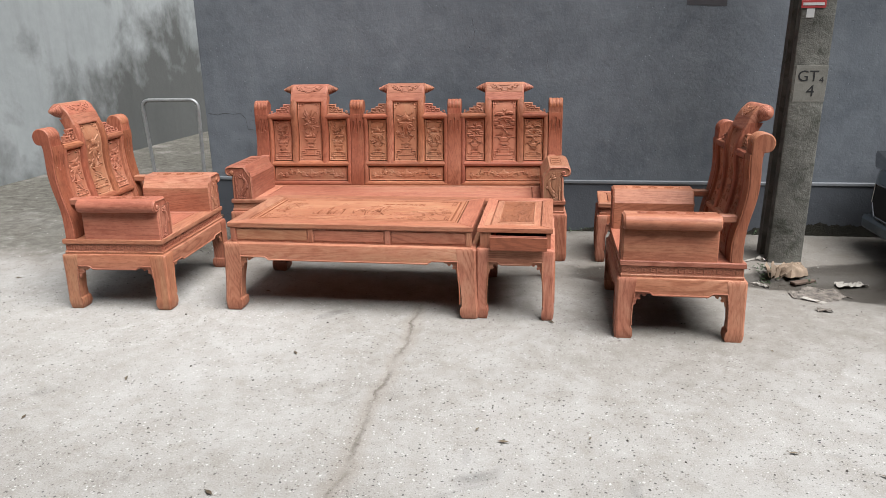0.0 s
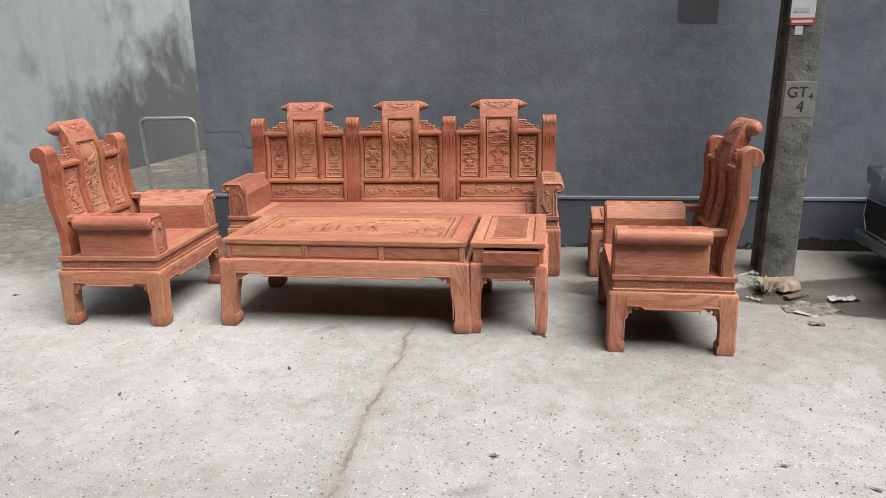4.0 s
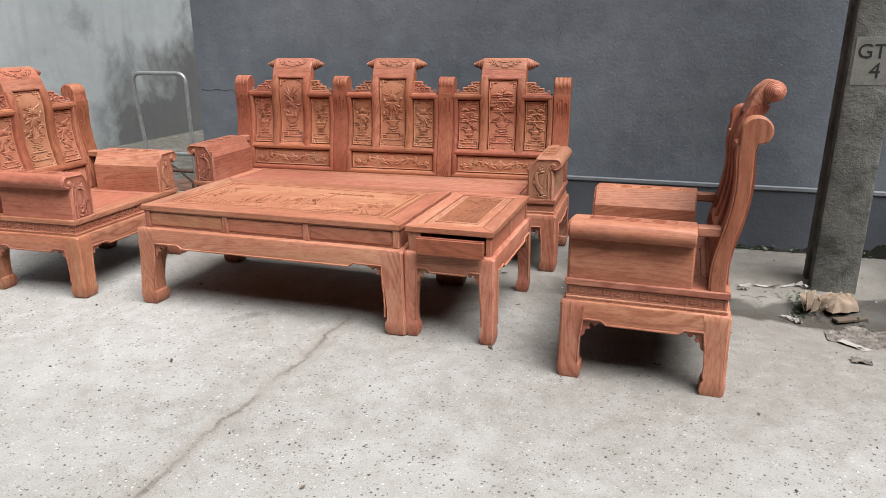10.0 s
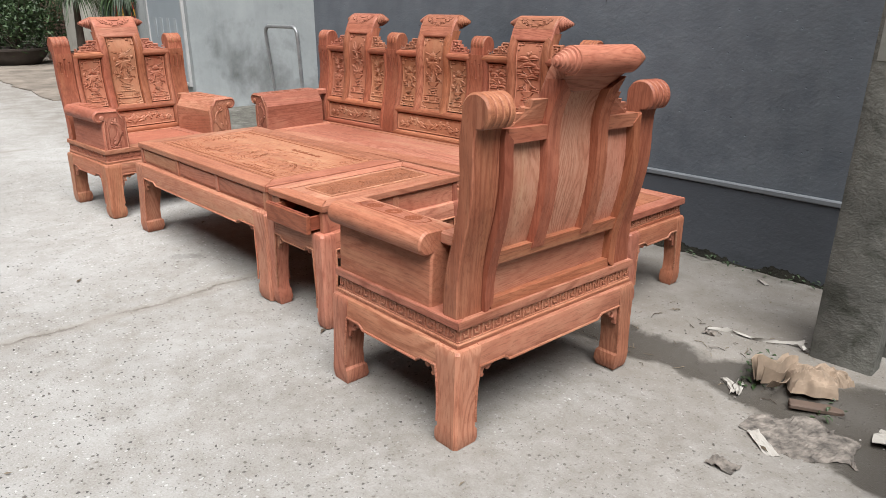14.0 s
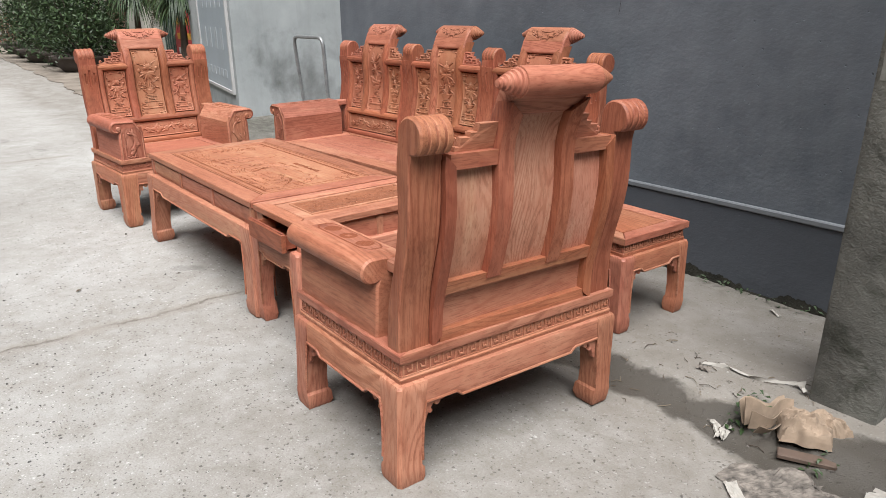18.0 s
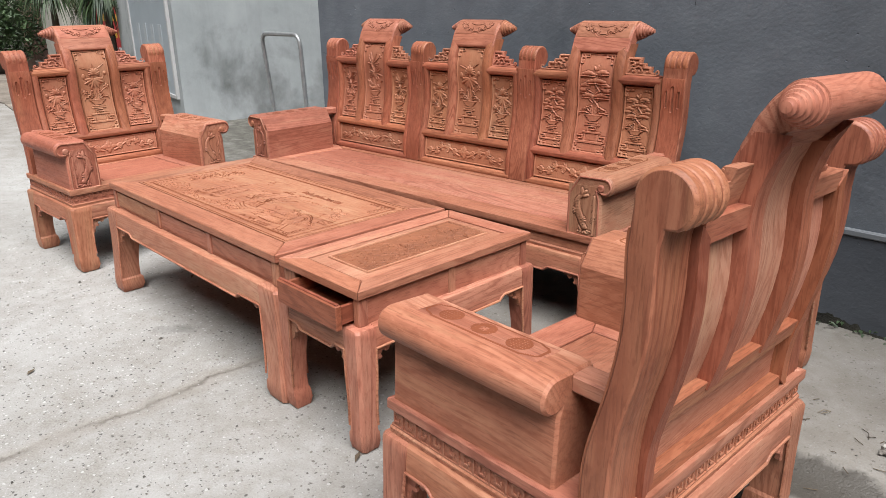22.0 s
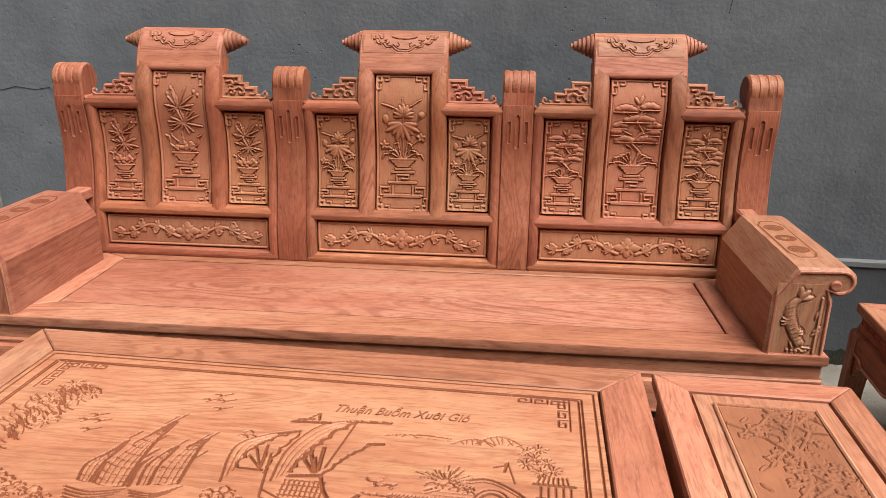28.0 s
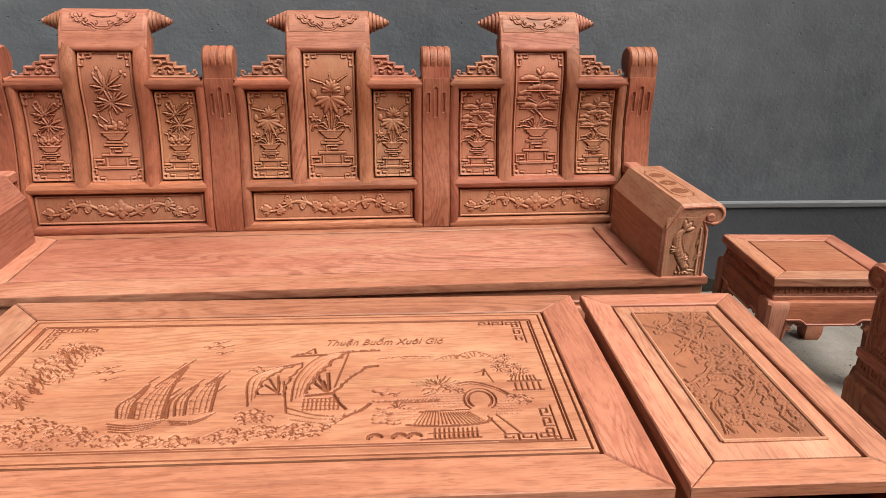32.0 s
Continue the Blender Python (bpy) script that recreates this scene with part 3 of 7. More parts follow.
    def soften(self):
        """Worn by the sanding block: every edge eased a little."""
        p = np.pad(self.z, 1, mode="edge")
        self.z = (p[:-2, 1:-1] + p[2:, 1:-1] + p[1:-1, :-2] + p[1:-1, 2:] + 2 * p[1:-1, 1:-1]) / 6

    def frets(self, r, h, a, inset):
        """Square key frets in the four corners."""
        for sx in (-1, 1):
            for sy in (-1, 1):
                q = lambda u, v: (sx * (self.w / 2 - inset - u * a), sy * (self.h / 2 - inset - v * a))
                self.stroke([q(2.6, 0), q(0, 0), q(0, 2.6)], r, h, True)
                self.stroke([q(1, 0), q(1, 1), q(0, 1)], r, h, True)
                self.stroke([q(2.6, 0), q(2.6, 0.8), q(1.8, 0.8)], r, h, True)
                self.stroke([q(0, 2.6), q(0.8, 2.6), q(0.8, 1.8)], r, h, True)

    def mesh(self, name, place, back=None):
        """place(u, v, height) works on whole arrays. A rim runs back by the given depth."""
        z = self.z
        for _ in range(3):
            p = np.pad(z, 1, mode="edge")
            z = (p[:-2, 1:-1] + p[2:, 1:-1] + p[1:-1, :-2] + p[1:-1, 2:] + p[1:-1, 1:-1]) / 5
        z = self.z + self.deep * (self.z - z)
        px, py, pz = place(self.x.ravel(), self.y.ravel(), z.ravel())
        co = np.stack([px, py, pz], 1)
        idx = np.arange(self.nx * self.ny).reshape(self.ny, self.nx)
        quads = np.stack([idx[:-1, :-1], idx[:-1, 1:], idx[1:, 1:], idx[1:, :-1]], -1).reshape(-1, 4)
        if back:
            rim = np.concatenate([idx[0, :], idx[1:, -1], idx[-1, -2::-1], idx[-2:0:-1, 0]])
            bx, by, bz = place(self.x.ravel()[rim], self.y.ravel()[rim], np.full(len(rim), -back))
            k = len(co)
            co = np.concatenate([co, np.stack([bx, by, bz], 1)])
            a, b = rim, np.roll(rim, -1)
            c = k + np.arange(len(rim))
            quads = np.concatenate([quads, np.stack([a, c, np.roll(c, -1), b], 1)])
        me = bpy.data.meshes.new(name)
        me.from_pydata(co.tolist(), [], quads.tolist())
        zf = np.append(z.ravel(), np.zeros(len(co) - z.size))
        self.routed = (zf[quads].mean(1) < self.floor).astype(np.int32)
        return me


rnd = random.Random(5)


def curl(x, y, size, turn, sense=1, n=14):
    """A spiral tendril."""
    out = []
    for i in range(n):
        a = turn + sense * i * 0.42
        r = size * (1 - i / n)
        out.append((x + r * math.cos(a), y + r * math.sin(a)))
    return out


def potted_plant(rel, kind, s):
    """A plant in a shallow bowl on a stepped fret stand, between corner frets, in low relief inside a fine raised line."""
    w, h = rel.w, rel.h
    q = random.Random(len(kind) * 7 + round(s * 10))
    a, c = w / 2 - 0.0085, h / 2 - 0.0085
    rel.stroke([(-a, -c), (a, -c), (a, c), (-a, c), (-a, -c)], 0.0021, 0.0026, True)
    rel.frets(0.0031, 0.0040, 0.0142, 0.0095)
    k = h / 2.55
    at = lambda u, v: (u * w, -h / 2 + v * k)
    st = lambda pts, r=0.0021, z=0.0042: rel.stroke([at(*p) for p in pts], r * s, z, True)

    def slab(u0, u1, v0, v1, z=0.0036):
        (x0, y0), (x1, y1) = at(u0, v0), at(u1, v1)
        rel.slab(x0, x1, y0, y1, z)

    def leaf(u, v, turn, ln, wd, z=0.0042):
        x, y = at(u, v)
        rel.leaf(x, y, radians(turn), ln * w, wd * w, z, 0.0006)

    def dot(u, v, r, z=0.0044, flat=1.0):
        x, y = at(u, v)
        rel.disc(x, y, r * w, r * w * flat, z)

    def stem(pts, r=0.0013, z=0.0032):
        rel.stroke([at(*p) for p in pts], r * s, z)
    # stand: two scrolled feet, a hollow box, a key and a top slab
    slab(-0.34, 0.34, 0.29, 0.34)
    for e in (-1, 1):
        st([(e * 0.18, 0.50), (e * 0.18, 0.31)])
        st([(e * 0.20, 0.32), (e * 0.40, 0.32), (e * 0.40, 0.47), (e * 0.24, 0.47), (e * 0.24, 0.39), (e * 0.32, 0.39)])
    slab(-0.27, 0.27, 0.53, 0.585)
    st([(-0.11, 0.59), (-0.11, 0.70), (0.11, 0.70), (0.11, 0.63), (-0.02, 0.63)], 0.0019)
    slab(-0.21, 0.21, 0.73, 0.775)
    slab(-0.15, 0.15, 0.79, 0.83)
    # bowl
    for i in range(7):
        v = 0.86 + 0.02 * i
        st([(-0.10 - 0.018 * i, v), (0.10 + 0.018 * i, v)], 0.0024, 0.0032 + 0.0003 * i)
    st([(-0.235, 1.00), (0.235, 1.00)], 0.0021, 0.0056)
    if kind == "lotus":
        for u, v in ((0.0, 1.55), (0.02, 1.80), (-0.30, 1.72), (0.33, 1.80), (-0.32, 1.25), (0.34, 1.40)):
            stem([(u * 0.08, 1.0), (u * 0.35, 1.0 + 0.55 * (v - 1.0)), (u, v)])
        for j in range(9):
            leaf(0.0, 1.66, 184 + 21.5 * j, 0.28 + 0.06 * (j % 2), 0.082, 0.0036 + 0.0016 * (j % 2))
        for j in range(9):
            leaf(0.02, 1.80, -4 + 23.5 * j, 0.22 - 0.04 * abs(j - 4) / 4, 0.060, 0.0040 + 0.0014 * (j % 2))
        for j in range(4):
            leaf(0.02, 1.82, 45 + 30 * j, 0.15, 0.055, 0.0056)
        dot(-0.30, 1.74, 0.055, 0.0046, 1.5); dot(0.335, 1.82, 0.062, 0.0042); dot(0.335, 1.82, 0.030, 0.0060)
        for u, v in ((-0.33, 1.25), (0.33, 1.40)):
            for j in range(5):
                leaf(u, v, 72 * j + 20, 0.09, 0.05)
        for e in (-1, 1):
            for r_, top in ((0.24, 1.16), (0.34, 1.10), (0.14, 1.30)):
                stem([(e * 0.03, 1.0), (e * r_ * 0.6, top), (e * r_, top - 0.02), (e * (r_ + 0.03), top - 0.10)], 0.0017, 0.0040)
        stem([(0.02, 1.86), (0.0, 2.12)]); stem([(0.15, 1.98), (0.33, 2.10)], 0.0017)
        stem([(-0.15, 1.95), (-0.36, 2.02)], 0.0017)
    elif kind == "bamboo":
        stem([(0.02, 1.0), (-0.03, 1.4), (0.05, 1.65), (-0.04, 1.95), (-0.12, 2.2)], 0.0017)
        for u, v, fan in ((0.03, 1.58, ((170, 0.36), (195, 0.26), (215, 0.28), (150, 0.24), (120, 0.26), (60, 0.24), (35, 0.34), (15, 0.38), (350, 0.34), (325, 0.28), (300, 0.22), (255, 0.18))),
                          (-0.04, 1.86, ((165, 0.28), (190, 0.22), (140, 0.32), (110, 0.36), (85, 0.24), (60, 0.36), (40, 0.40), (18, 0.36), (355, 0.26), (215, 0.18)))):
            for turn, ln in fan:
                leaf(u, v, turn + q.uniform(-9, 9), ln * q.uniform(0.85, 1.12), 0.036, q.uniform(0.0034, 0.0052))
        for u, v in ((-0.16, 2.22), (-0.22, 2.12), (0.27, 2.16), (0.34, 2.10)):
            dot(u, v, 0.028, 0.0042, 1.4)
        for _ in range(16):
            dot(q.uniform(-0.20, 0.20), q.uniform(1.05, 1.22), 0.040, q.uniform(0.0038, 0.0052))
        for e in (-1, 1):
            stem([(e * 0.12, 1.05), (e * 0.26, 1.16), (e * 0.27, 1.30), (e * 0.34, 1.34)], 0.0018, 0.0044)
        stem([(-0.1, 1.2), (-0.22, 1.32), (-0.24, 1.42), (-0.17, 1.44)], 0.0016)
    else:
        stem([(0.0, 1.0), (0.10, 1.25), (-0.06, 1.42), (0.12, 1.62), (0.0, 1.80), (0.08, 2.0)], 0.0026, 0.0046)
        for u, v, half, n_ in ((-0.20, 2.00, 0.19, 5), (0.20, 2.04, 0.17, 4), (0.04, 1.82, 0.30, 7), (-0.27, 1.70, 0.12, 3), (0.30, 1.70, 0.13, 3), (-0.18, 1.45, 0.18, 5), (0.18, 1.46, 0.22, 5), (0.32, 1.58, 0.09, 2), (-0.33, 1.58, 0.08, 2)):
            for j in range(n_):
                t = (j + 0.5) / n_ * 2 - 1
                dot(u + half * t * 0.8, v + 0.05 * (1 - t * t), 0.058 + 0.018 * (1 - t * t), 0.0042 + 0.0004 * (j % 2), 0.62)
            stem([(u - half, v - 0.035), (u + half, v - 0.035)], 0.0012, 0.0050)
            stem([(u * 0.25, v - 0.14), (u, v - 0.04)], 0.0014)
        leaf(0.02, 2.10, 70, 0.16, 0.07); leaf(0.02, 2.10, 125, 0.14, 0.06)
        for e in (-1, 1):
            for r_, top in ((0.22, 1.20), (0.32, 1.16), (0.40, 1.06), (0.12, 1.24)):
                stem([(e * 0.03, 1.0), (e * r_ * 0.6, top), (e * r_, top - 0.02), (e * (r_ + 0.02), top - 0.08)], 0.0016, 0.0040)
    rel.halo(1, 0.0011)


def vine(rel):
    """Two scrolling acanthus stems about a four-petalled flower, in low relief inside a fine raised line."""
    w, h = rel.w, rel.h
    a, c = w / 2 - 0.0085, h / 2 - 0.0085
    for sx in (-1, 1):
        wave = lambda t: (sx * (0.030 + t * (w / 2 - 0.055)), h * (0.17 * math.sin(-1.2 + t * 7.0) - 0.02 + 0.04 * t))
        pts = [wave(t) for t in np.linspace(0, 1, 50)]
        for i in range(49):
            rel.stroke(pts[i:i + 2], 0.0056 - 0.0036 * i / 49, 0.0046)
        for t, up, size in ((0.10, 1, 0.020), (0.30, -1, 0.017), (0.52, 1, 0.019), (0.66, -1, 0.016), (0.86, 1, 0.012)):
            x, y = wave(t)
            x2, y2 = wave(t + 0.02)
            run = math.atan2(y2 - y, x2 - x)
            rel.stroke(curl(x + sx * 0.010, y + up * 0.016, size * 0.72, math.radians(-90 * up), sx * up, 15), 0.0030, 0.0048)
            for k in range(4):
                rel.leaf(x, y, run + up * sx * (0.35 + 0.42 * k), 0.036 - 0.006 * k, 0.0092, 0.0046)
            for k in range(2):
                rel.leaf(x, y, run - up * sx * (0.6 + 0.5 * k), 0.026 - 0.004 * k, 0.0080, 0.0042)
    for j in range(4):
        rel.leaf(0, 0, 1.571 * j, 0.042 if j % 2 == 0 else 0.034, 0.024, 0.0044)
        rel.leaf(0, 0, 1.571 * j + 0.785, 0.028, 0.013, 0.0040)
    rel.disc(0, 0, 0.009, 0.009, 0.0062)
    rel.halo(1, 0.0011)
    rel.stroke([(-a, -c), (a, -c), (a, c), (-a, c), (-a, -c)], 0.0021, 0.0028, True)


# ---- furniture parts ----
FRONT = [(0.40, 0.238), (0.46, 0.236), (0.52, 0.239), (0.58, 0.252), (0.64, 0.268), (0.70, 0.280), (0.77, 0.289), (0.83, 0.289), (0.89, 0.283), (0.94, 0.283), (0.985, 0.294), (1.03, 0.312), (1.06, 0.328), (1.15, 0.385)]


def lean(z):
    """Depth of the back's front face at height z: the slow S of the chair back."""
    return np.interp(z, [p[0] for p in SMOOTH], [p[1] for p in SMOOTH])


def smooth_curve(pts, n=60):
    z = np.linspace(pts[0][0], pts[-1][0], n)
    y = np.interp(z, [p[0] for p in pts], [p[1] for p in pts])
    for _ in range(6):
        y[1:-1] = 0.25 * y[:-2] + 0.5 * y[1:-1] + 0.25 * y[2:]
    return list(zip(z, y))


SMOOTH = smooth_curve(FRONT)


def upright(u0, u1, z0, z1, front, back, rounding=0.013, mitre=(0, 0, 0, 0)):
    """A bar that follows the S of the back, with a rounded face. mitre: how far its corners (u0 low, u1 low, u0 high, u1 high) are cut back."""
    n = max(2, round((z1 - z0) / 0.035))
    prof = [(u0, back), (u0, -front + rounding), (u0 + rounding * 0.35, -front + rounding * 0.3), (u0 + rounding * 1.1, -front), (u1 - rounding * 1.1, -front), (u1 - rounding * 0.35, -front + rounding * 0.3), (u1, -front + rounding), (u1, back)]
    rings = []
    for i in range(n + 1):
        t = i / n
        ring = []
        for u, d in prof:
            k = (u - u0) / (u1 - u0)
            lo = z0 + mitre[0] * (1 - k) + mitre[1] * k
            hi = z1 - mitre[2] * (1 - k) - mitre[3] * k
            z = lo + (hi - lo) * t
            ring.append((u, float(lean(z)) + d, z))
        rings.append(ring)
    return loft(rings)


def bar(u0, u1, z0, z1, front, back, rounding=0.017, cut=0.0):
    """A level rail with a rounded face; its ends come to a point by cut."""
    zm = (z0 + z1) / 2
    prof = [(z0, back), (z0, -front + rounding), (z0 + rounding * 0.35, -front + rounding * 0.3), (z0 + rounding * 1.1, -front), (z1 - rounding * 1.1, -front), (z1 - rounding * 0.35, -front + rounding * 0.3), (z1, -front + rounding), (z1, back)]
    rings = []
    for u, s in ((u0, 1), (u1, -1)):
        rings.append([(u + s * cut * abs(z - zm) / (z1 - z0) * 2, float(lean(z)) + d, z) for z, d in prof])
    return loft(rings)


def on_back(u, z):
    """Place carving on the back: centre (u, z), facing forwards."""
    return lambda a, b, h: (a + u, lean(b + z) - h, b + z)


MESHES = {}


def carving(key, w, h, step, draw):
    if key not in MESHES:
        rel = Relief(w, h, step)
        draw(rel)
        MESHES[key] = rel
    return MESHES[key]


def back_module(parent, u, kind):
    """One splat of the back, 0.63 wide: frame, three tall carved panels, a low one, and the rolled head with its cone ends."""
    P = lambda name, bm, mat=WOOD, label="": part(name, bm, REDDER if name in ("stile", "rail") else mat, parent, label)
    U = lambda a, b, z0, z1, f=0.019, bk=0.052, **k: upright(u + a, u + b, z0, z1, f, bk, **k)
    P("stile", U(-0.3175, -0.283, 0.404, 0.938, mitre=(0, 0.03, 0, 0.03)))
    P("stile", U(0.283, 0.3175, 0.404, 0.938, mitre=(0.03, 0, 0.03, 0)))
    P("rail", bar(u - 0.3175, u + 0.3175, 0.404, 0.444, 0.021, 0.048, cut=0.03))
    P("rail", bar(u - 0.296, u + 0.296, 0.553, 0.592, 0.021, 0.048))
    for s in (-1, 1):
        a, b = sorted((s * 0.125, s * 0.3175))
        P("rail", bar(u + a, u + b, 0.898, 0.938, 0.021, 0.048, cut=0.018))
        a, b = sorted((s * 0.090, s * 0.142))
        P("stile", U(a, b, 0.574, 1.060, mitre=((0, 0, 0, 0.036) if s < 0 else (0, 0, 0.036, 0))))
    # carved panels, set back in their frames
    for key, (pu, pz, w, h), draw in (
        (("low",), (0, 0.4985, 0.566, 0.109), vine),
        ((kind, "mid"), (0, 0.804, 0.180, 0.438), lambda r: potted_plant(r, kind, 1.2)),
        ((kind, "side"), (-0.2125, 0.745, 0.141, 0.306), lambda r: potted_plant(r, kind, 0.94)),
        ((kind, "side"), (0.2125, 0.745, 0.141, 0.306), lambda r: potted_plant(r, kind, 0.94)),
    ):
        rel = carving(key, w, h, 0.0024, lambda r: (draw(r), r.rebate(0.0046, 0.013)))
        # this floor leaves only the rebate dark, so its shade is coloured in
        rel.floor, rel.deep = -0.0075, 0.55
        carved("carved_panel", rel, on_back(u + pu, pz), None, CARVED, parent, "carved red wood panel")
        x0, x1, z0, z1 = u + pu - w / 2, u + pu + w / 2, pz - h / 2, pz + h / 2
        n = 10
        zs = [z0 + (z1 - z0) * i / n for i in range(n + 1)]
        P("backing_board", loft([[(x0, float(lean(z)) + 0.015, z), (x1, float(lean(z)) + 0.015, z), (x1, float(lean(z)) + 0.024, z), (x0, float(lean(z)) + 0.024, z)] for z in zs]), SAP[0] if key == ("low",) else PALEBOARD)
    # stepped fret ornaments on the shoulders
    for s in (-1, 1):
        steps = [(0.140, 0.936), (0.270, 0.936), (0.270, 0.951), (0.256, 0.951), (0.256, 0.974), (0.226, 0.974), (0.226, 0.986), (0.204, 0.986), (0.204, 1.008), (0.140, 1.008)]
        lay = lambda f: (lambda a, b, d: (u + a, float(lean(b)) + f + d, b))
        bm = prism([(s * a, b) for a, b in steps], 0.0, 0.020, lay(0.004), 0.0015)
        for pts in (((0.146, 1.003), (0.199, 1.003), (0.199, 0.986), (0.184, 0.986)), ((0.199, 0.984), (0.221, 0.984), (0.221, 0.970)), ((0.221, 0.969), (0.251, 0.969), (0.251, 0.952), (0.236, 0.952)),
                    ((0.146, 0.941), (0.283, 0.941), (0.292, 0.948), (0.290, 0.959), (0.281, 0.959), (0.280, 0.952)), ((0.146, 1.003), (0.146, 0.941)),
                    ((0.158, 0.955), (0.168, 0.968), (0.182, 0.966), (0.186, 0.956), (0.177, 0.952), (0.172, 0.958)), ((0.182, 0.966), (0.200, 0.974), (0.214, 0.966), (0.216, 0.954), (0.204, 0.952), (0.201, 0.960)), ((0.156, 0.990), (0.172, 0.992), (0.180, 0.980), (0.166, 0.976))):
            for p0, p1 in zip(pts, pts[1:]):
                tube([(u + s * a, float(lean(b)) + 0.002, b) for a, b in (p0, p1)], 0.0046, 5, bm)
        P("fret_ornament", bm)
    # head: the middle splat rolls back over a scroll
    fy = lambda z, f: (float(lean(z)) - f, z)
    head = [fy(1.0195, 0.0), fy(1.0205, 0.008), fy(1.025, 0.0145), fy(1.034, 0.0185), fy(1.050, 0.0185),  (0.317, 1.082), (0.338, 1.113), (0.364, 1.138), (0.394, 1.149), (0.394, 1.076), (0.366, 1.062), (0.350, 1.035), (0.338, 1.020)]
    head = round_off(head, 2)
    P("head", prism(head, u - 0.140, u + 0.140, YZ, 0.004), WOOD)
    rel = carving(("head",), 0.274, 0.094, 0.0020, collar)
    lo, hi = Vector((0, 0.3150, 1.0760)), Vector((0, 0.3690, 1.1440))
    d = (hi - lo) / 0.094
    nrm = Vector((0, -d.z, d.y)).normalized()
    rim = lambda a, b: np.clip(np.minimum(0.047 - abs(b), 0.137 - abs(a)) / 0.010, 0, 1)
    out = lambda a, b, h: h - 0.0040 + 0.0046 * rim(a, b) + 0.0072 * np.sin((b + 0.047) / 0.094 * np.pi)
    carved("head_carving", rel, lambda a, b, h: (a + u, lo.y + (b + 0.047) * d.y + nrm.y * out(a, b, h), lo.z + (b + 0.047) * d.z + nrm.z * out(a, b, h)), 0.012, WOOD[0], parent, "carved cloud collar")
    P("scroll", lathe_at([(-0.1395, 0.030), (-0.137, 0.0395), (0.137, 0.0395), (0.1395, 0.030)], u, 0.388, 1.110), WOOD)
    for s in (-1, 1):
        steps = [(0.137, 0.033)]
        for i, r in enumerate((0.037, 0.032, 0.0265, 0.021, 0.015)):
            x = 0.139 + i * 0.0125
            steps += [(x, r - 0.004), (x + 0.0015, r), (x + 0.009, r - 0.0015), (x + 0.0105, r - 0.0065), (x + 0.0125, r - 0.0085)]
        steps += [(0.207, 0.009), (0.208, 0.0)]
        P("cone_end", lathe_at([(s * a, b) for a, b in steps], u, 0.388, 1.110))


def collar(r):
    """A lobed cloud collar, its outlines cut in, round a long oval."""
    cut = lambda pts, rr=0.0024, d=0.0044: r.stroke([(x * 1.08, y * 1.30 + 0.004) for x, y in pts], rr, d, False, True)
    for sx in (-1, 1):
        edge = [(0.0, 0.031), (sx * 0.060, 0.031), (sx * 0.088, 0.029)]
        for x0, y0, x1, y1, k in ((0.096, 0.024, 0.086, 0.006, 0.006), (0.086, 0.006, 0.062, -0.008, 0.007), (0.062, -0.008, 0.034, -0.017, 0.006), (0.034, -0.017, 0.0, -0.030, 0.005)):
            for t in np.linspace(0, 1, 7):
                edge.append((sx * (x0 + (x1 - x0) * t + k * 0.5 * math.sin(math.pi * t)), y0 + (y1 - y0) * t - k * math.sin(math.pi * t)))
        cut(edge)
        cut([(x * 0.90, y * 0.84 + 0.003) for x, y in edge[3:]], 0.0012, 0.0022)
        cut(curl(sx * 0.070, 0.013, 0.011, 1.2, sx, 12), 0.0014, 0.0030)
        cut(curl(sx * 0.046, -0.002, 0.009, 2.2, -sx, 12), 0.0013, 0.0028)
        cut(curl(sx * 0.020, -0.012, 0.008, 1.4, sx, 11), 0.0013, 0.0028)
        for x, y in ((0.080, 0.022), (0.058, 0.004), (0.032, -0.010)):
            cut([(sx * x, y), (sx * (x - 0.006), y - 0.005)], 0.0018, 0.0034)
    cut([(0.040 * math.cos(t), 0.019 + 0.011 * math.sin(t)) for t in np.linspace(0, 6.283, 28)], 0.0017, 0.0036)


def round_off(poly, times):
    """Cut a closed outline's corners, softly."""
    p = np.array(poly, float)
    for _ in range(times):
        q = np.roll(p, -1, 0)
        p = np.stack([0.8 * p + 0.2 * q, 0.2 * p + 0.8 * q], 1).reshape(-1, 2)
    return [tuple(v) for v in p]


def lathe_at(profile, u, y, z):
    bm = lathe(profile)
    bmesh.ops.translate(bm, vec=(u, y, z), verts=bm.verts)
    return bm


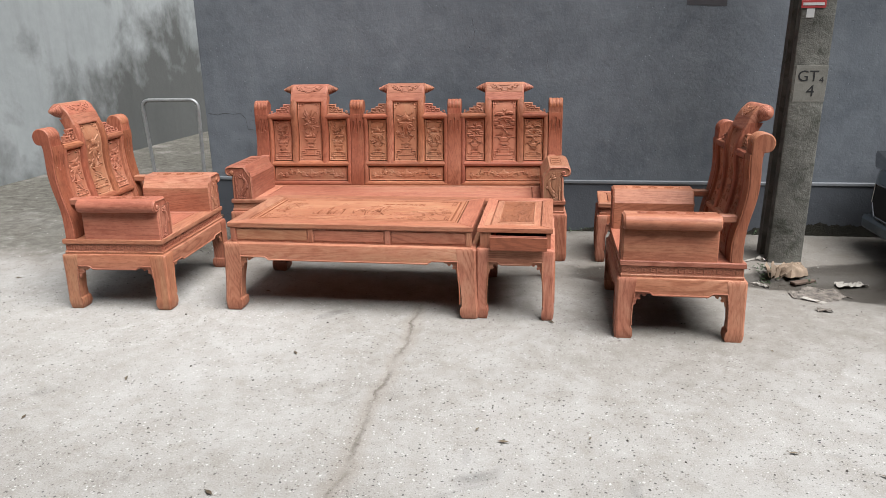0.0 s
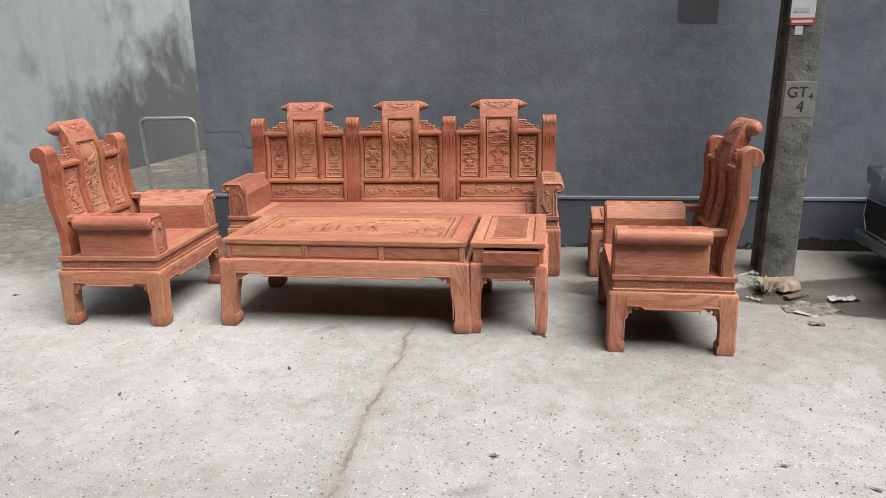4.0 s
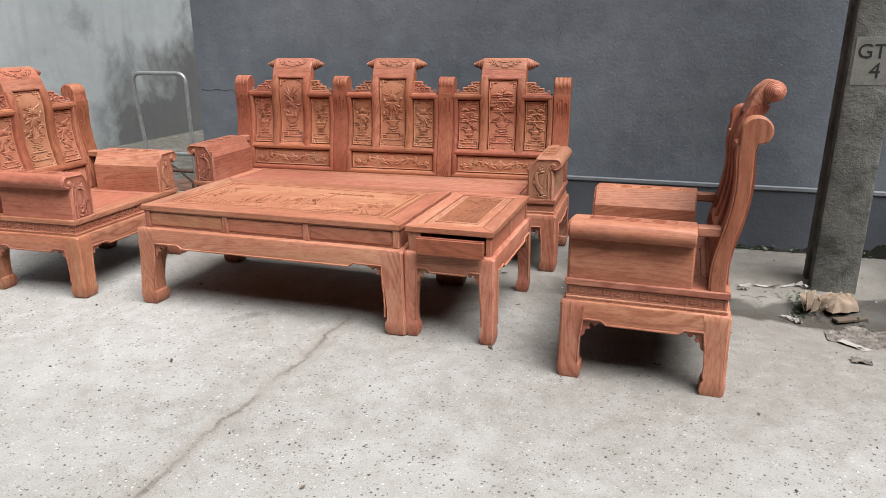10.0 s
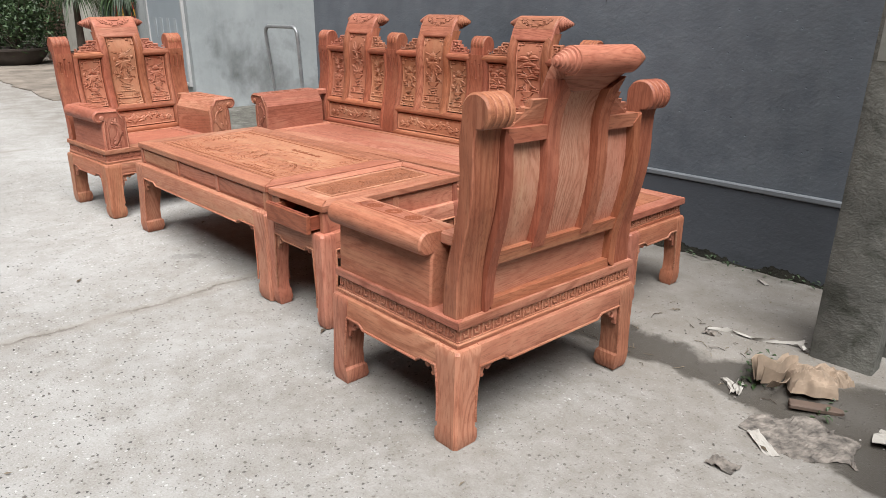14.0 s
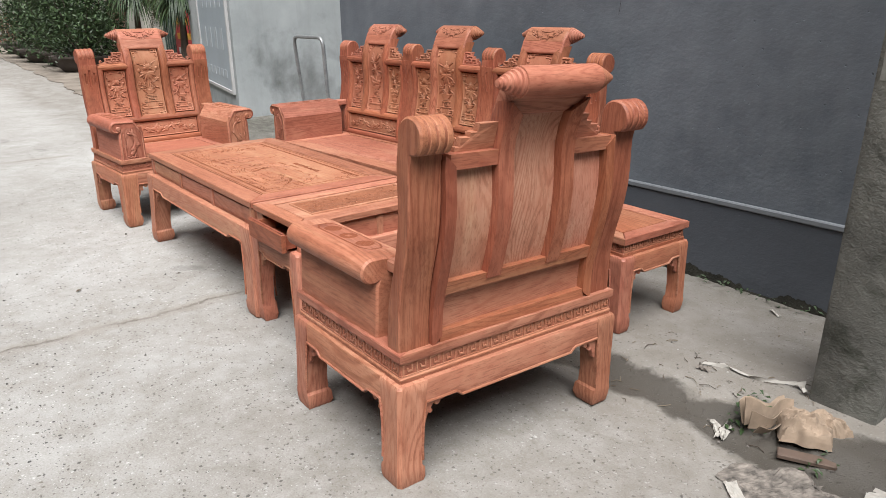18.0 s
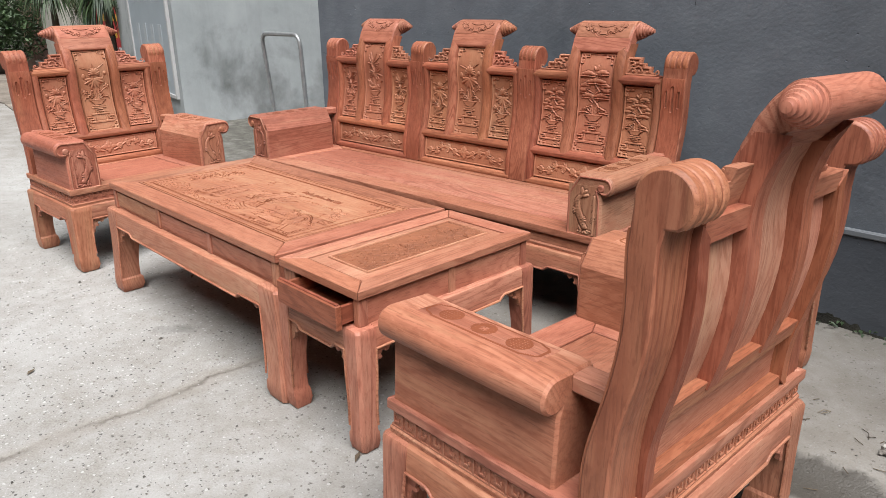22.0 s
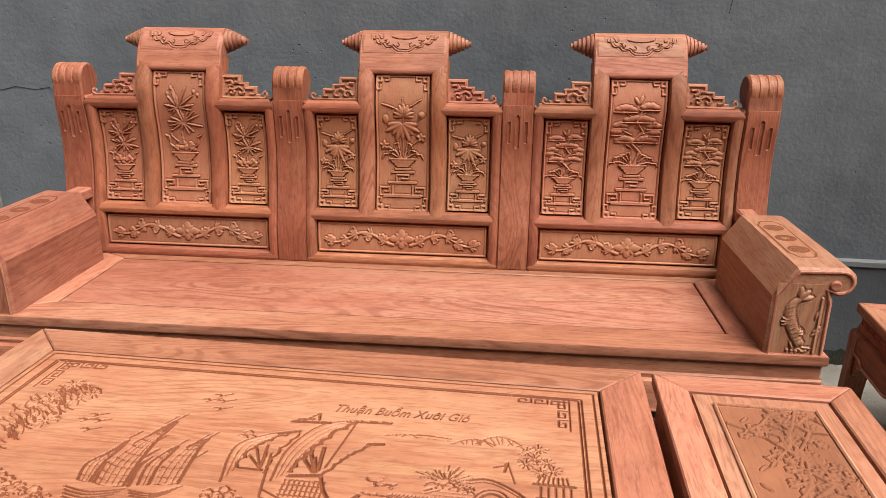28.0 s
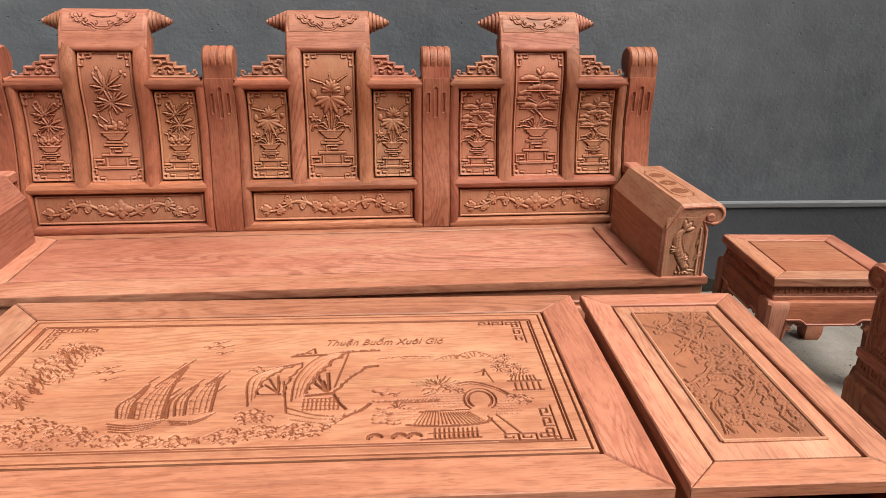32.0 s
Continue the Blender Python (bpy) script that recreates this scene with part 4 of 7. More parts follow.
def post(parent, u, w=0.10):
    """An S-shaped back post with a reeded scroll on top."""
    front = [(float(lean(z)) - 0.018, z) for z in np.linspace(0.404, 0.94, 18)]
    backs = [(0.328, 0.945), (0.323, 0.92), (0.322, 0.88), (0.324, 0.83), (0.323, 0.78), (0.317, 0.73), (0.308, 0.684), (0.296, 0.638), (0.286, 0.59), (0.279, 0.533), (0.278, 0.486), (0.279, 0.404)]
    roll = [(0.3225 + 0.0490 * math.cos(a), 0.988 + 0.0480 * math.sin(a)) for a in np.linspace(math.radians(186), math.radians(-58), 24)]
    rel = carving(("post",), w - 0.008, 0.52, 0.0035, lambda r: [r.stroke([(x, a), (x, b)], 0.0045, 0.006, False, True) for x, a, b in ((-0.026, 0.148, 0.205), (0.0, 0.130, 0.225), (0.026, 0.148, 0.205))])
    body = [(y + 0.004, z) for y, z in front] + roll + backs
    p = part("post", prism(body, u - w / 2, u + w / 2, YZ, 0.004), REDDER, parent)
    link("post_face", rel.mesh("post_face", lambda a, b, h: (a + u, lean(b + 0.677) - 0.018 - h, b + 0.677), 0.005), REDDER[2], p, "", True, 50)
    bm = bmesh.new()
    k = 4
    reed = [(0.3225 + 0.0512 * math.cos(a), 0.988 + 0.0502 * math.sin(a)) for a in np.linspace(math.radians(198), math.radians(-48), 26)] + [(0.338, 0.962), (0.318, 0.966), (0.290, 0.958)]
    for i in range(k):
        a = u - w / 2 + i * w / k
        prism(reed, a + 0.0008, a + w / k - 0.0008, YZ, 0.0050, bm)
    part("reeded_scroll", bm, REDDER, p)


def carp(r):
    """A leaping carp over water, with a fretted upright beside it."""
    arc = [math.radians(v) for v in np.linspace(112, 258, 26)]
    spine = [(0.014 + 0.030 * math.cos(v) + 0.010 * math.sin(2 * v), 0.060 * math.sin(v) - 0.002) for v in arc]
    for i, (x, y) in enumerate(spine):
        r.disc(x, y, 0.004 + 0.0105 * math.sin(0.15 + 2.5 * i / 25), 0.008 + 0.003 * i / 25, 0.0052)
    for k in (-1, 0, 1):
        r.leaf(*spine[0], math.radians(50 + 36 * k), 0.034, 0.012, 0.006)
        r.leaf(*spine[12], math.radians(180 + 26 * k), 0.024, 0.007, 0.006)
        r.leaf(*spine[18], math.radians(30 + 26 * k), 0.022, 0.007, 0.006)
    x, y = spine[-1]
    r.disc(x + 0.003, y, 0.011, 0.009, 0.0062)
    for i in range(5):
        r.disc(-0.012 + 0.011 * i, -0.083 + 0.001 * abs(i - 2), 0.004, 0.004, 0.005)
    r.stroke([(0.050, 0.060), (0.050, -0.086)], 0.0030, 0.0045, True)
    for _ in range(9):
        a = rnd.uniform(0, 6.28)
        r.leaf(0.012 + 0.030 * math.cos(a), -0.010 + 0.066 * math.sin(a), a + 1.2, 0.026, 0.007, 0.0040)
    r.halo(2, 0.0014)
    for px, py in spine[5:22:2]:
        for k in (-1, 0, 1):
            r.disc(px + 0.0045 * k, py + 0.002 * k, 0.0026, 0.0022, 0.0072)


def cartouche(r):
    """An outline with notched ends round two lattice medallions and a ringed one."""
    cut = lambda pts, rr=0.0025, d=0.0048: r.stroke(pts, rr, d, False, True)
    a, b = 0.033, 0.132
    end = [(a, b - 0.012), (a - 0.006, b), (a - 0.010, b + 0.012), (a - 0.018, b + 0.020), (-a + 0.018, b + 0.020), (-a + 0.010, b + 0.012), (-a + 0.006, b), (-a, b - 0.012)]
    cut(end + [(x, -y) for x, y in end[::-1]] + [end[0]])
    for i in (-1, 0, 1):
        c = i * 0.092
        loop = lambda rad: [(rad * math.cos(t), c + rad * math.sin(t)) for t in np.linspace(0, 6.283, 26)]
        cut(loop(0.0245))
        far = np.hypot(r.x, r.y - c)
        sunk = far < 0.024 if i else (far > 0.013) & (far < 0.024)
        r.z = np.where(sunk, np.minimum(r.z, -0.0015), r.z)
        if i == 0:
            cut(loop(0.012), 0.0018, 0.0035)
            for k in range(4):
                cut(curl(0.006 * math.cos(k * 1.57), c + 0.006 * math.sin(k * 1.57), 0.005, k * 1.57, 1, 7), 0.0012, 0.003)
        else:
            for k in (-2, -1, 0, 1, 2):
                ln = math.sqrt(0.0215 ** 2 - (0.0076 * k) ** 2)
                cut([(0.0076 * k, c - ln), (0.0076 * k, c + ln)], 0.0022, 0.0048)
                cut([(-ln, c + 0.0076 * k), (ln, c + 0.0076 * k)], 0.0017, 0.0040)


def arm(parent, side, half, front, back, fish=False, mat=WOOD):
    """A box arm with a chamfered inner edge and a rolled outer edge; side is -1 or 1, half the half width of the seat."""
    z0, inner = 0.403, half - 0.160
    out = [(0.0, 0.0), (0.0, 0.165), (0.048, 0.240), (0.148, 0.243)]
    c, r = (0.153, 0.206), 0.037
    out += [(c[0] + r * math.cos(a), c[1] + r * math.sin(a)) for a in np.linspace(math.radians(88), math.radians(-115), 14)]
    out += [(0.143, 0.156), (0.146, 0.0)]
    prof = [(side * (inner + a), z0 + b) for a, b in out]
    body = part("arm", prism(prof, front, back, lambda a, b, d: (a, d, b), 0.006), mat, parent, "box-shaped arm with a rolled outer edge")
    # raised border and rolled eye on the front face
    edge = shrink(prof, 0.010)
    bm = bmesh.new()
    loop = [(a, front - 0.001, b) for a, b in edge]
    tube(loop + [loop[0]], 0.0038, 6, bm)
    part("front_beading", bm, WOOD, body)
    eye = lathe([(-0.006, 0.0), (-0.006, 0.010), (-0.003, 0.014), (0.004, 0.015)], 16)
    bmesh.ops.rotate(eye, cent=(0, 0, 0), matrix=Matrix.Rotation(radians(90), 3, "Z"), verts=eye.verts)
    bmesh.ops.translate(eye, vec=(side * (inner + 0.140), front - 0.0, z0 + 0.198), verts=eye.verts)
    part("scroll_eye", eye, WOOD, body)
    if fish:
        rel = carving(("fish",), 0.118, 0.190, 0.0022, carp)
        rel.floor = -0.0010
        carved("fish_carving", rel, lambda a, b, h: (side * (inner + 0.066 + a), front - 0.0012 - 0.7 * h, z0 + 0.105 + b), 0.003, mat[2], body, "carved carp in relief")
    # long cartouche with three round medallions cut into the top
    cx = inner + 0.096
    mid = (front + back) / 2
    rel = carving(("cartouche",), 0.076, 0.322, 0.0018, cartouche)
    rel.floor = -0.0009
    carved("cartouche", rel, lambda a, b, h: (side * (cx + a), mid + b, z0 + 0.2401 + 0.0015 * np.clip(np.minimum(0.038 - abs(a), 0.161 - abs(b)) / 0.005, 0, 1) + (0.051 + a) * 0.0286 + 0.10 * h), 0.003, mat[1], body, "cut cartouche with three round medallions", TOOLED_SHADE)
    part("arm_link", box(*sorted((side * (inner + 0.055), side * (inner + 0.110))), back - 0.004, float(lean(0.62)) - 0.016, 0.602, 0.640, bev=0.006), WOOD, parent)


def leg_rings(x, y, sx, sy, top, w, flare=0.0):
    """A slim leg, hollowed on its inner sides, with a small inward hoof; its foot stands out by flare."""
    table = ((0.0, 0.008, 0.74), (0.006, 0.003, 0.84), (0.028, -0.001, 0.97), (0.050, -0.003, 0.97), (0.062, -0.003, 0.95), (0.070, -0.002, 0.86), (0.12, -0.001, 0.83), (0.19, 0.0, 0.86), (0.24, 0.0, 0.93), (top - 0.030, 0.0, 1.00), (top - 0.012, 0.0, 1.03), (top - 0.004, 0.004, 1.0), (top - 0.0015, 0.012, 0.95))
    table = [(z, o - flare * max(0.0, 1 - z / 0.3), k) for z, o, k in table]
    rings = []
    for z, o, k in table:
        a, b, c = o, o + w * k, 0.010
        p = [(a + c, a), (b, a), (b, b), (a, b), (a, a + c)]
        rings.append([(x - sx * u, y - sy * v, z) for u, v in p])
    return rings


def base(parent, x0, x1, y0, y1, top, drop, w=0.092, brackets=True, mat=WOOD, flare=0.0):
    """Four hoof-footed legs joined by stepped aprons; the outline is that of the aprons' outer faces."""
    for sx, x in ((-1, x0), (1, x1)):
        for sy, y in ((-1, y0), (1, y1)):
            part("leg", loft(leg_rings(x, y, sx, sy, top, w, flare)), WOOD, parent)
    low = top - drop
    part("under_frame", box(x0 + 0.016, x1 - 0.016, y0 + 0.016, y1 - 0.016, top - 0.030, top - 0.006, bev=0), WOOD, parent)
    for axis in (0, 1):
        a0, a1 = (x0, x1) if axis == 0 else (y0, y1)
        mid, run = (a0 + a1) / 2, (a1 - a0) / 2 - w * 0.98
        st = min(0.30 * run, 0.14)
        edge = [(-run, low), (-run + st, low), (-run + st + 0.010, low - 0.006), (-run + st + 0.022, low - 0.016), (run - st - 0.022, low - 0.016), (run - st - 0.010, low - 0.006), (run - st, low), (run, low)]
        for s, b in ((-1, y0 if axis == 0 else x0), (1, y1 if axis == 0 else x1)):
            def place(a, z, d, s=s, b=b):
                return (mid + a, b - s * d, z) if axis == 0 else (b - s * d, mid + a, z)
            rings = []
            for d, cut in ((0.0015, 0.012), (0.004, 0.004), (0.012, 0.0), (0.034, 0.0)):
                rings.append([place(a, z, d) for a, z in edge] + [place(run, top - cut, d), place(-run, top - cut, d)])
            ap = part("apron", loft(rings), mat, parent)
            down = [(w * 0.12, 0.085, -0.002 - 0.7 * flare), (w * 0.13, 0.13, -0.0015 - 0.55 * flare), (w * 0.10, 0.19, -0.001 - 0.35 * flare), (w * 0.04, 0.235, -0.0008 - 0.2 * flare)]
            bead = [place(-run - u, z, d) for u, z, d in down if z < low - 0.01] + [place(a, z + 0.006, -0.0004) for a, z in edge] + [place(run + u, z, d) for u, z, d in down[::-1] if z < low - 0.01]
            bm = tube(bead, 0.0042, 6)
            part("bead", bm, WOOD, ap)
            if brackets:
                for e in (-1, 1):
                    q = [(0, 0), (0.064, 0), (0.066, -0.007), (0.060, -0.012), (0.052, -0.010), (0.049, -0.018), (0.042, -0.022), (0.034, -0.018), (0.036, -0.012), (0.029, -0.014), (0.024, -0.024), (0.029, -0.032), (0.022, -0.038), (0.016, -0.034), (0.012, -0.046), (0.010, -0.058), (0, -0.066)]
                    br = prism([(e * (run + 0.006 - 1.22 * u), low + 0.004 + 1.15 * v) for u, v in q], 0.008, 0.024, place, 0.002)
                    part("corner_bracket", br, WOOD, ap)


def fret_band(parent, x0, x1, y0, y1, z0, z1, unit=0.044, plain_front=False):
    """A frieze box with a running key fret on its sides; the front may stay plain."""
    body = part("frieze", box(x0, x1, y0, y1, z0, z1, bev=0.002), WOOD, parent)
    h = z1 - z0
    for axis in (0, 1):
        a0, a1 = (x0, x1) if axis == 0 else (y0, y1)
        n = max(2, round((a1 - a0) / unit))
        u = (a1 - a0) / n
        for s, b in ((-1, y0 if axis == 0 else x0), (1, y1 if axis == 0 else x1)):
            if plain_front and axis == 0 and s < 0:
                continue
            bm = bmesh.new()
            def cell(p0, p1, q0, q1):
                c0, c1 = sorted((b, b + s * 0.0035))
                if axis == 0:
                    add_box(bm, p0, p1, c0, c1, q0, q1, bev=0)
                else:
                    add_box(bm, c0, c1, p0, p1, q0, q1, bev=0)
            t = 0.0040
            for i in range(n):
                o = a0 + i * u
                cell(o, o + u, z0 + 0.08 * h, z0 + 0.08 * h + t)
                cell(o + 0.80 * u, o + 0.80 * u + t, z0 + 0.08 * h + t, z0 + 0.84 * h)
                cell(o + 0.16 * u, o + 0.80 * u + t, z0 + 0.84 * h, z0 + 0.84 * h + t)
                cell(o + 0.16 * u, o + 0.16 * u + t, z0 + 0.36 * h, z0 + 0.84 * h)
                cell(o + 0.16 * u + t, o + 0.54 * u, z0 + 0.36 * h, z0 + 0.36 * h + t)
                cell(o + 0.50 * u, o + 0.50 * u + t, z0 + 0.36 * h + t, z0 + 0.62 * h)
            part("key_fret", bm, WOOD, body, "", False)


def framed_top(parent, x0, x1, y0, y1, z0, z1, rim, panel_mat=WOOD, over=0.0, side_rim=None):
    """Four mitred boards round a panel, with a groove between."""
    c = 0.0011
    rx = side_rim or rim
    for k in range(4):
        A = [(x0, y0), (x1, y0), (x1, y1), (x0, y1)]
        B = [(x0 + rx, y0 + rim), (x1 - rx, y0 + rim), (x1 - rx, y1 - rim), (x0 + rx, y1 - rim)]
        p = [A[k], A[(k + 1) % 4], B[(k + 1) % 4], B[k]]
        m = np.mean(p, axis=0)
        p = [tuple(np.array(q) + (m - q) / np.linalg.norm(m - q) * c) for q in p]
        part("frame_board", prism(p, z0, z1, XY, 0.003), WOOD, parent)
    g = 0.0060
    part("panel_tongue", box(x0 + rx - 0.004, x1 - rx + 0.004, y0 + rim - 0.004, y1 - rim + 0.004, z0 + 0.001, z1 - 0.017 + min(over, 0.0), bev=0), WOOD, parent)
    return part("panel", box(x0 + rx + g, x1 - rx - g, y0 + rim + g, y1 - rim - g, z0 + 0.003, z1 - 0.002 + over, bev=0.0022, seg=2), panel_mat, parent)


def seat(parent, half, depth0, depth1):
    """Legs, aprons, key-fret frieze and framed seat board of a chair or bench."""
    base(parent, -half - 0.012, half + 0.012, depth0 - 0.012, depth1 + 0.012, 0.330, 0.075)
    part("waist", box(-half + 0.004, half - 0.004, depth0 + 0.004, depth1 - 0.004, 0.322, 0.344, bev=0.004), WOOD, parent)
    fret_band(parent, -half + 0.010, half - 0.010, depth0 + 0.010, depth1 - 0.010, 0.342, 0.388, plain_front=half > 0.6)
    part("waist", box(-half + 0.003, half - 0.003, depth0 + 0.003, depth1 - 0.003, 0.334, 0.346, bev=0.004), WOOD, parent)
    part("under_board", box(-half + 0.02, half - 0.02, depth0 + 0.02, depth1 - 0.02, 0.30, 0.322, bev=0), WOOD, parent)
    framed_top(parent, -half, half, depth0, depth1, 0.388, 0.414, 0.100 if half < 0.6 else 0.112, side_rim=0.205 if half < 0.6 else 0.215)


def armchair(m, label):
    ch = thing("armchair", m, label, "armchair", "carved wooden suite")
    seat(ch, 0.428, -0.297, 0.297)
    back_module(ch, 0, "lotus")
    for s in (-1, 1):
        post(ch, s * 0.3685)
        arm(ch, s, 0.430, -0.288, 0.165, True)
    return ch


def sofa(m):
    so = thing("sofa", m, "long red wooden bench with three carved back splats", "sofa", "carved wooden suite")
    seat(so, 1.150, -0.297, 0.297)
    for u, kind in ((-0.728, "bamboo"), (0, "lotus"), (0.728, "pine")):
        back_module(so, u, kind)
    for u in (-1.0965, -0.364, 0.364, 1.0965):
        post(so, u)
    for s in (-1, 1):
        arm(so, s, 1.152, -0.288, 0.165, True, SAP if s > 0 else WOOD)
    return so


def smooth_step(v, a, b):
    t = np.clip((v - a) / (b - a), 0, 1)
    return t * t * (3 - 2 * t)


def street_height(x, y):
    """A shallow gutter runs beside a slightly raised strip along the wall."""
    dip = -0.040 * smooth_step(x, 1.85, 2.3) * smooth_step(y, 0.15, 0.66) * (1 - smooth_step(y, 0.80, 0.93))
    up = 0.012 * smooth_step(y, 0.84, 0.94) * (1 - smooth_step(y, 6, 9))
    return dip + up


def build_ground():
    def axis(lo, hi, step, far):
        mid = np.arange(lo, hi + step / 2, step)
        out = np.array([0.3, 1, 2.5, 6, 14, 30, 70, 160, 400, 900])
        out = out[out < far]
        return np.concatenate([lo - out[::-1], mid, hi + out])
    xs, ys = axis(-5, 5.5, 0.07, 1000), axis(-4.5, 3.0, 0.045, 1000)
    X, Y = np.meshgrid(xs, ys)
    Z = street_height(X, Y)
    rough = np.array([[noise.noise(Vector((a * 1.3, b * 1.3, 0))) for a in xs] for b in ys]) * 0.004
    Z = Z + rough * (np.abs(X) < 8)
    idx = np.arange(X.size).reshape(X.shape)
    quads = np.stack([idx[:-1, :-1], idx[:-1, 1:], idx[1:, 1:], idx[1:, :-1]], -1).reshape(-1, 4)
    me = bpy.data.meshes.new("ground")
    me.from_pydata(np.stack([X, Y, Z], -1).reshape(-1, 3).tolist(), [], quads.tolist())
    ob = link("ground", me, GROUND, None, "", True, 80)
    tagged(ob, "pale worn concrete street with pebbles showing and a damp gutter", "street", "", "structure")


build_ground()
WALL_Y, WALL_END = 1.86, -1.0
wall = part("wall_north", box(WALL_END, 14.0, WALL_Y, WALL_Y + 0.22, -0.2, 8.0, bev=0.004), GREYWALL, None)
tagged(wall, "dark grey painted rendered wall with scuffs and pin holes", "wall", "", "structure")
part("ledge", box(WALL_END - 0.0, 14.0, WALL_Y - 0.022, WALL_Y + 0.01, 0.385, 0.412, bev=0.005), LEDGE, wall, "pale weathered ledge along the wall")
part("skirting", box(WALL_END - 0.0, 14.0, WALL_Y - 0.014, WALL_Y + 0.01, -0.1, 0.386, bev=0.003), GREYSKIRT, wall)
side = part("wall_west", prism([(-4.2, 2.26), (-4.2, 16.0), (-4.5, 16.0), (-4.5, 2.60), (-7.5, 3.20), (-7.5, 2.92)], -0.2, 4.6, XY, 0), PALEWALL, None)
tagged(side, "pale lime-washed wall with dark mould and rain streaks", "wall", "", "structure")
far_wall = part("wall_far", box(-4.25, 2.0, 15.0, 15.2, -0.2, 4.6, bev=0.004), PALEWALL, None)
tagged(far_wall, "pale plastered wall closing the yard", "wall", "", "structure")
# added out of view: holds back low sky and bounce from the south
south = part("wall_south", box(-30, 16.0, -5.8, -5.6, -0.2, 7.0, bev=0.004), BLOCKER, None)
tagged(south, "unseen plain dull wall added to block low southern sky", "wall", "", "structure")

# added out of view: cuts low light from the street's east end
east = part("wall_east", box(13.6, 14.0, -5.6, WALL_Y, -0.2, 8.0, bev=0.004), BLOCKER, None)
tagged(east, "unseen plain dull wall added to block low eastern sky", "wall", "", "structure")

# sofa, chairs and tables
the_sofa = sofa(pose(0.722, 1.285, 0.012, 0, 0, 2.3))
right_chair = armchair(pose(2.432, 0.234, -0.024, 0, -1.8, -90.6), "red wooden armchair with carved back, beside the damp gutter")
left_chair = copy_thing(right_chair, pose(-0.685, 0.345, 0.0, 0, 0, 93.0))
tagged(left_chair, "red wooden armchair with carved lotus back panels and rolled arms")


def coffee_table():
    t = thing("coffee_table", pose(0, 0, 0), "low red wooden table with a carved harbour scene", "coffee table", "carved wooden suite")
    base(t, -0.028, 1.397, -0.022, 0.760, 0.398, 0.082, 0.102, mat=SAP, flare=0.012)
    part("body", box(0.012, 1.368, 0.014, 0.722, 0.394, 0.482, bev=0.003), WOOD, t)
    for x0, x1 in ((0.05, 0.455), (0.50, 0.89), (0.935, 1.335)):
        part("drawer_panel", box(x0, x1, 0.010, 0.02, 0.410, 0.472, bev=0.002), SAP if x0 < 0.1 else WOOD, t)
    for x in (0.012, 0.462, 0.897, 1.342):
        part("stile", box(x, x + 0.030, 0.006, 0.02, 0.398, 0.482, bev=0.003), WOOD, t)
    x0, x1, y0, y1, rim = 0.0, 1.38, 0.0, 0.738, 0.092
    framed_top(t, x0, x1, y0, y1, 0.482, 0.510, rim, ORANGE, -0.012)
    w, h = x1 - x0 - 2 * rim - 0.012, y1 - y0 - 2 * rim - 0.012
    rel = carving(("table",), w, h, 0.0012, harbour)
    rel.soften()
    # cut lines below the floor take the darker tone, their shade included
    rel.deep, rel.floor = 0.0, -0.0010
    carved("carved_panel", rel, lambda a, b, z: (a + 0.69, b + 0.369, 0.5080 + np.where(z > 0, 0.75, 1.15) * z), 0.010, ORANGE, t, "orange carved panel with sailing ships and a pavilion", TOOLED_SHADE)
    cu = bpy.data.curves.new("lettering", "FONT")
    cu.body, cu.size, cu.shear, cu.extrude, cu.offset = "Thuận Buồm Xuôi Gió", 0.036, 0.35, 0.002, -0.0004
    tmp = bpy.data.objects.new("tmp", cu)
    scene.collection.objects.link(tmp)
    me = bpy.data.meshes.new_from_object(tmp.evaluated_get(bpy.context.evaluated_depsgraph_get()))
    bpy.data.objects.remove(tmp)
    wide = max(v.co.x for v in me.vertices)
    me.transform(Matrix.Translation((0.776, 0.492, 0.5085)) @ Matrix.Diagonal((0.262 / wide, 1.0, 1, 1)))
    # wood darker than the panel stands in for shading on the raised letters
    link("lettering", me, ROUGHCUT, t, "", False)
    return t


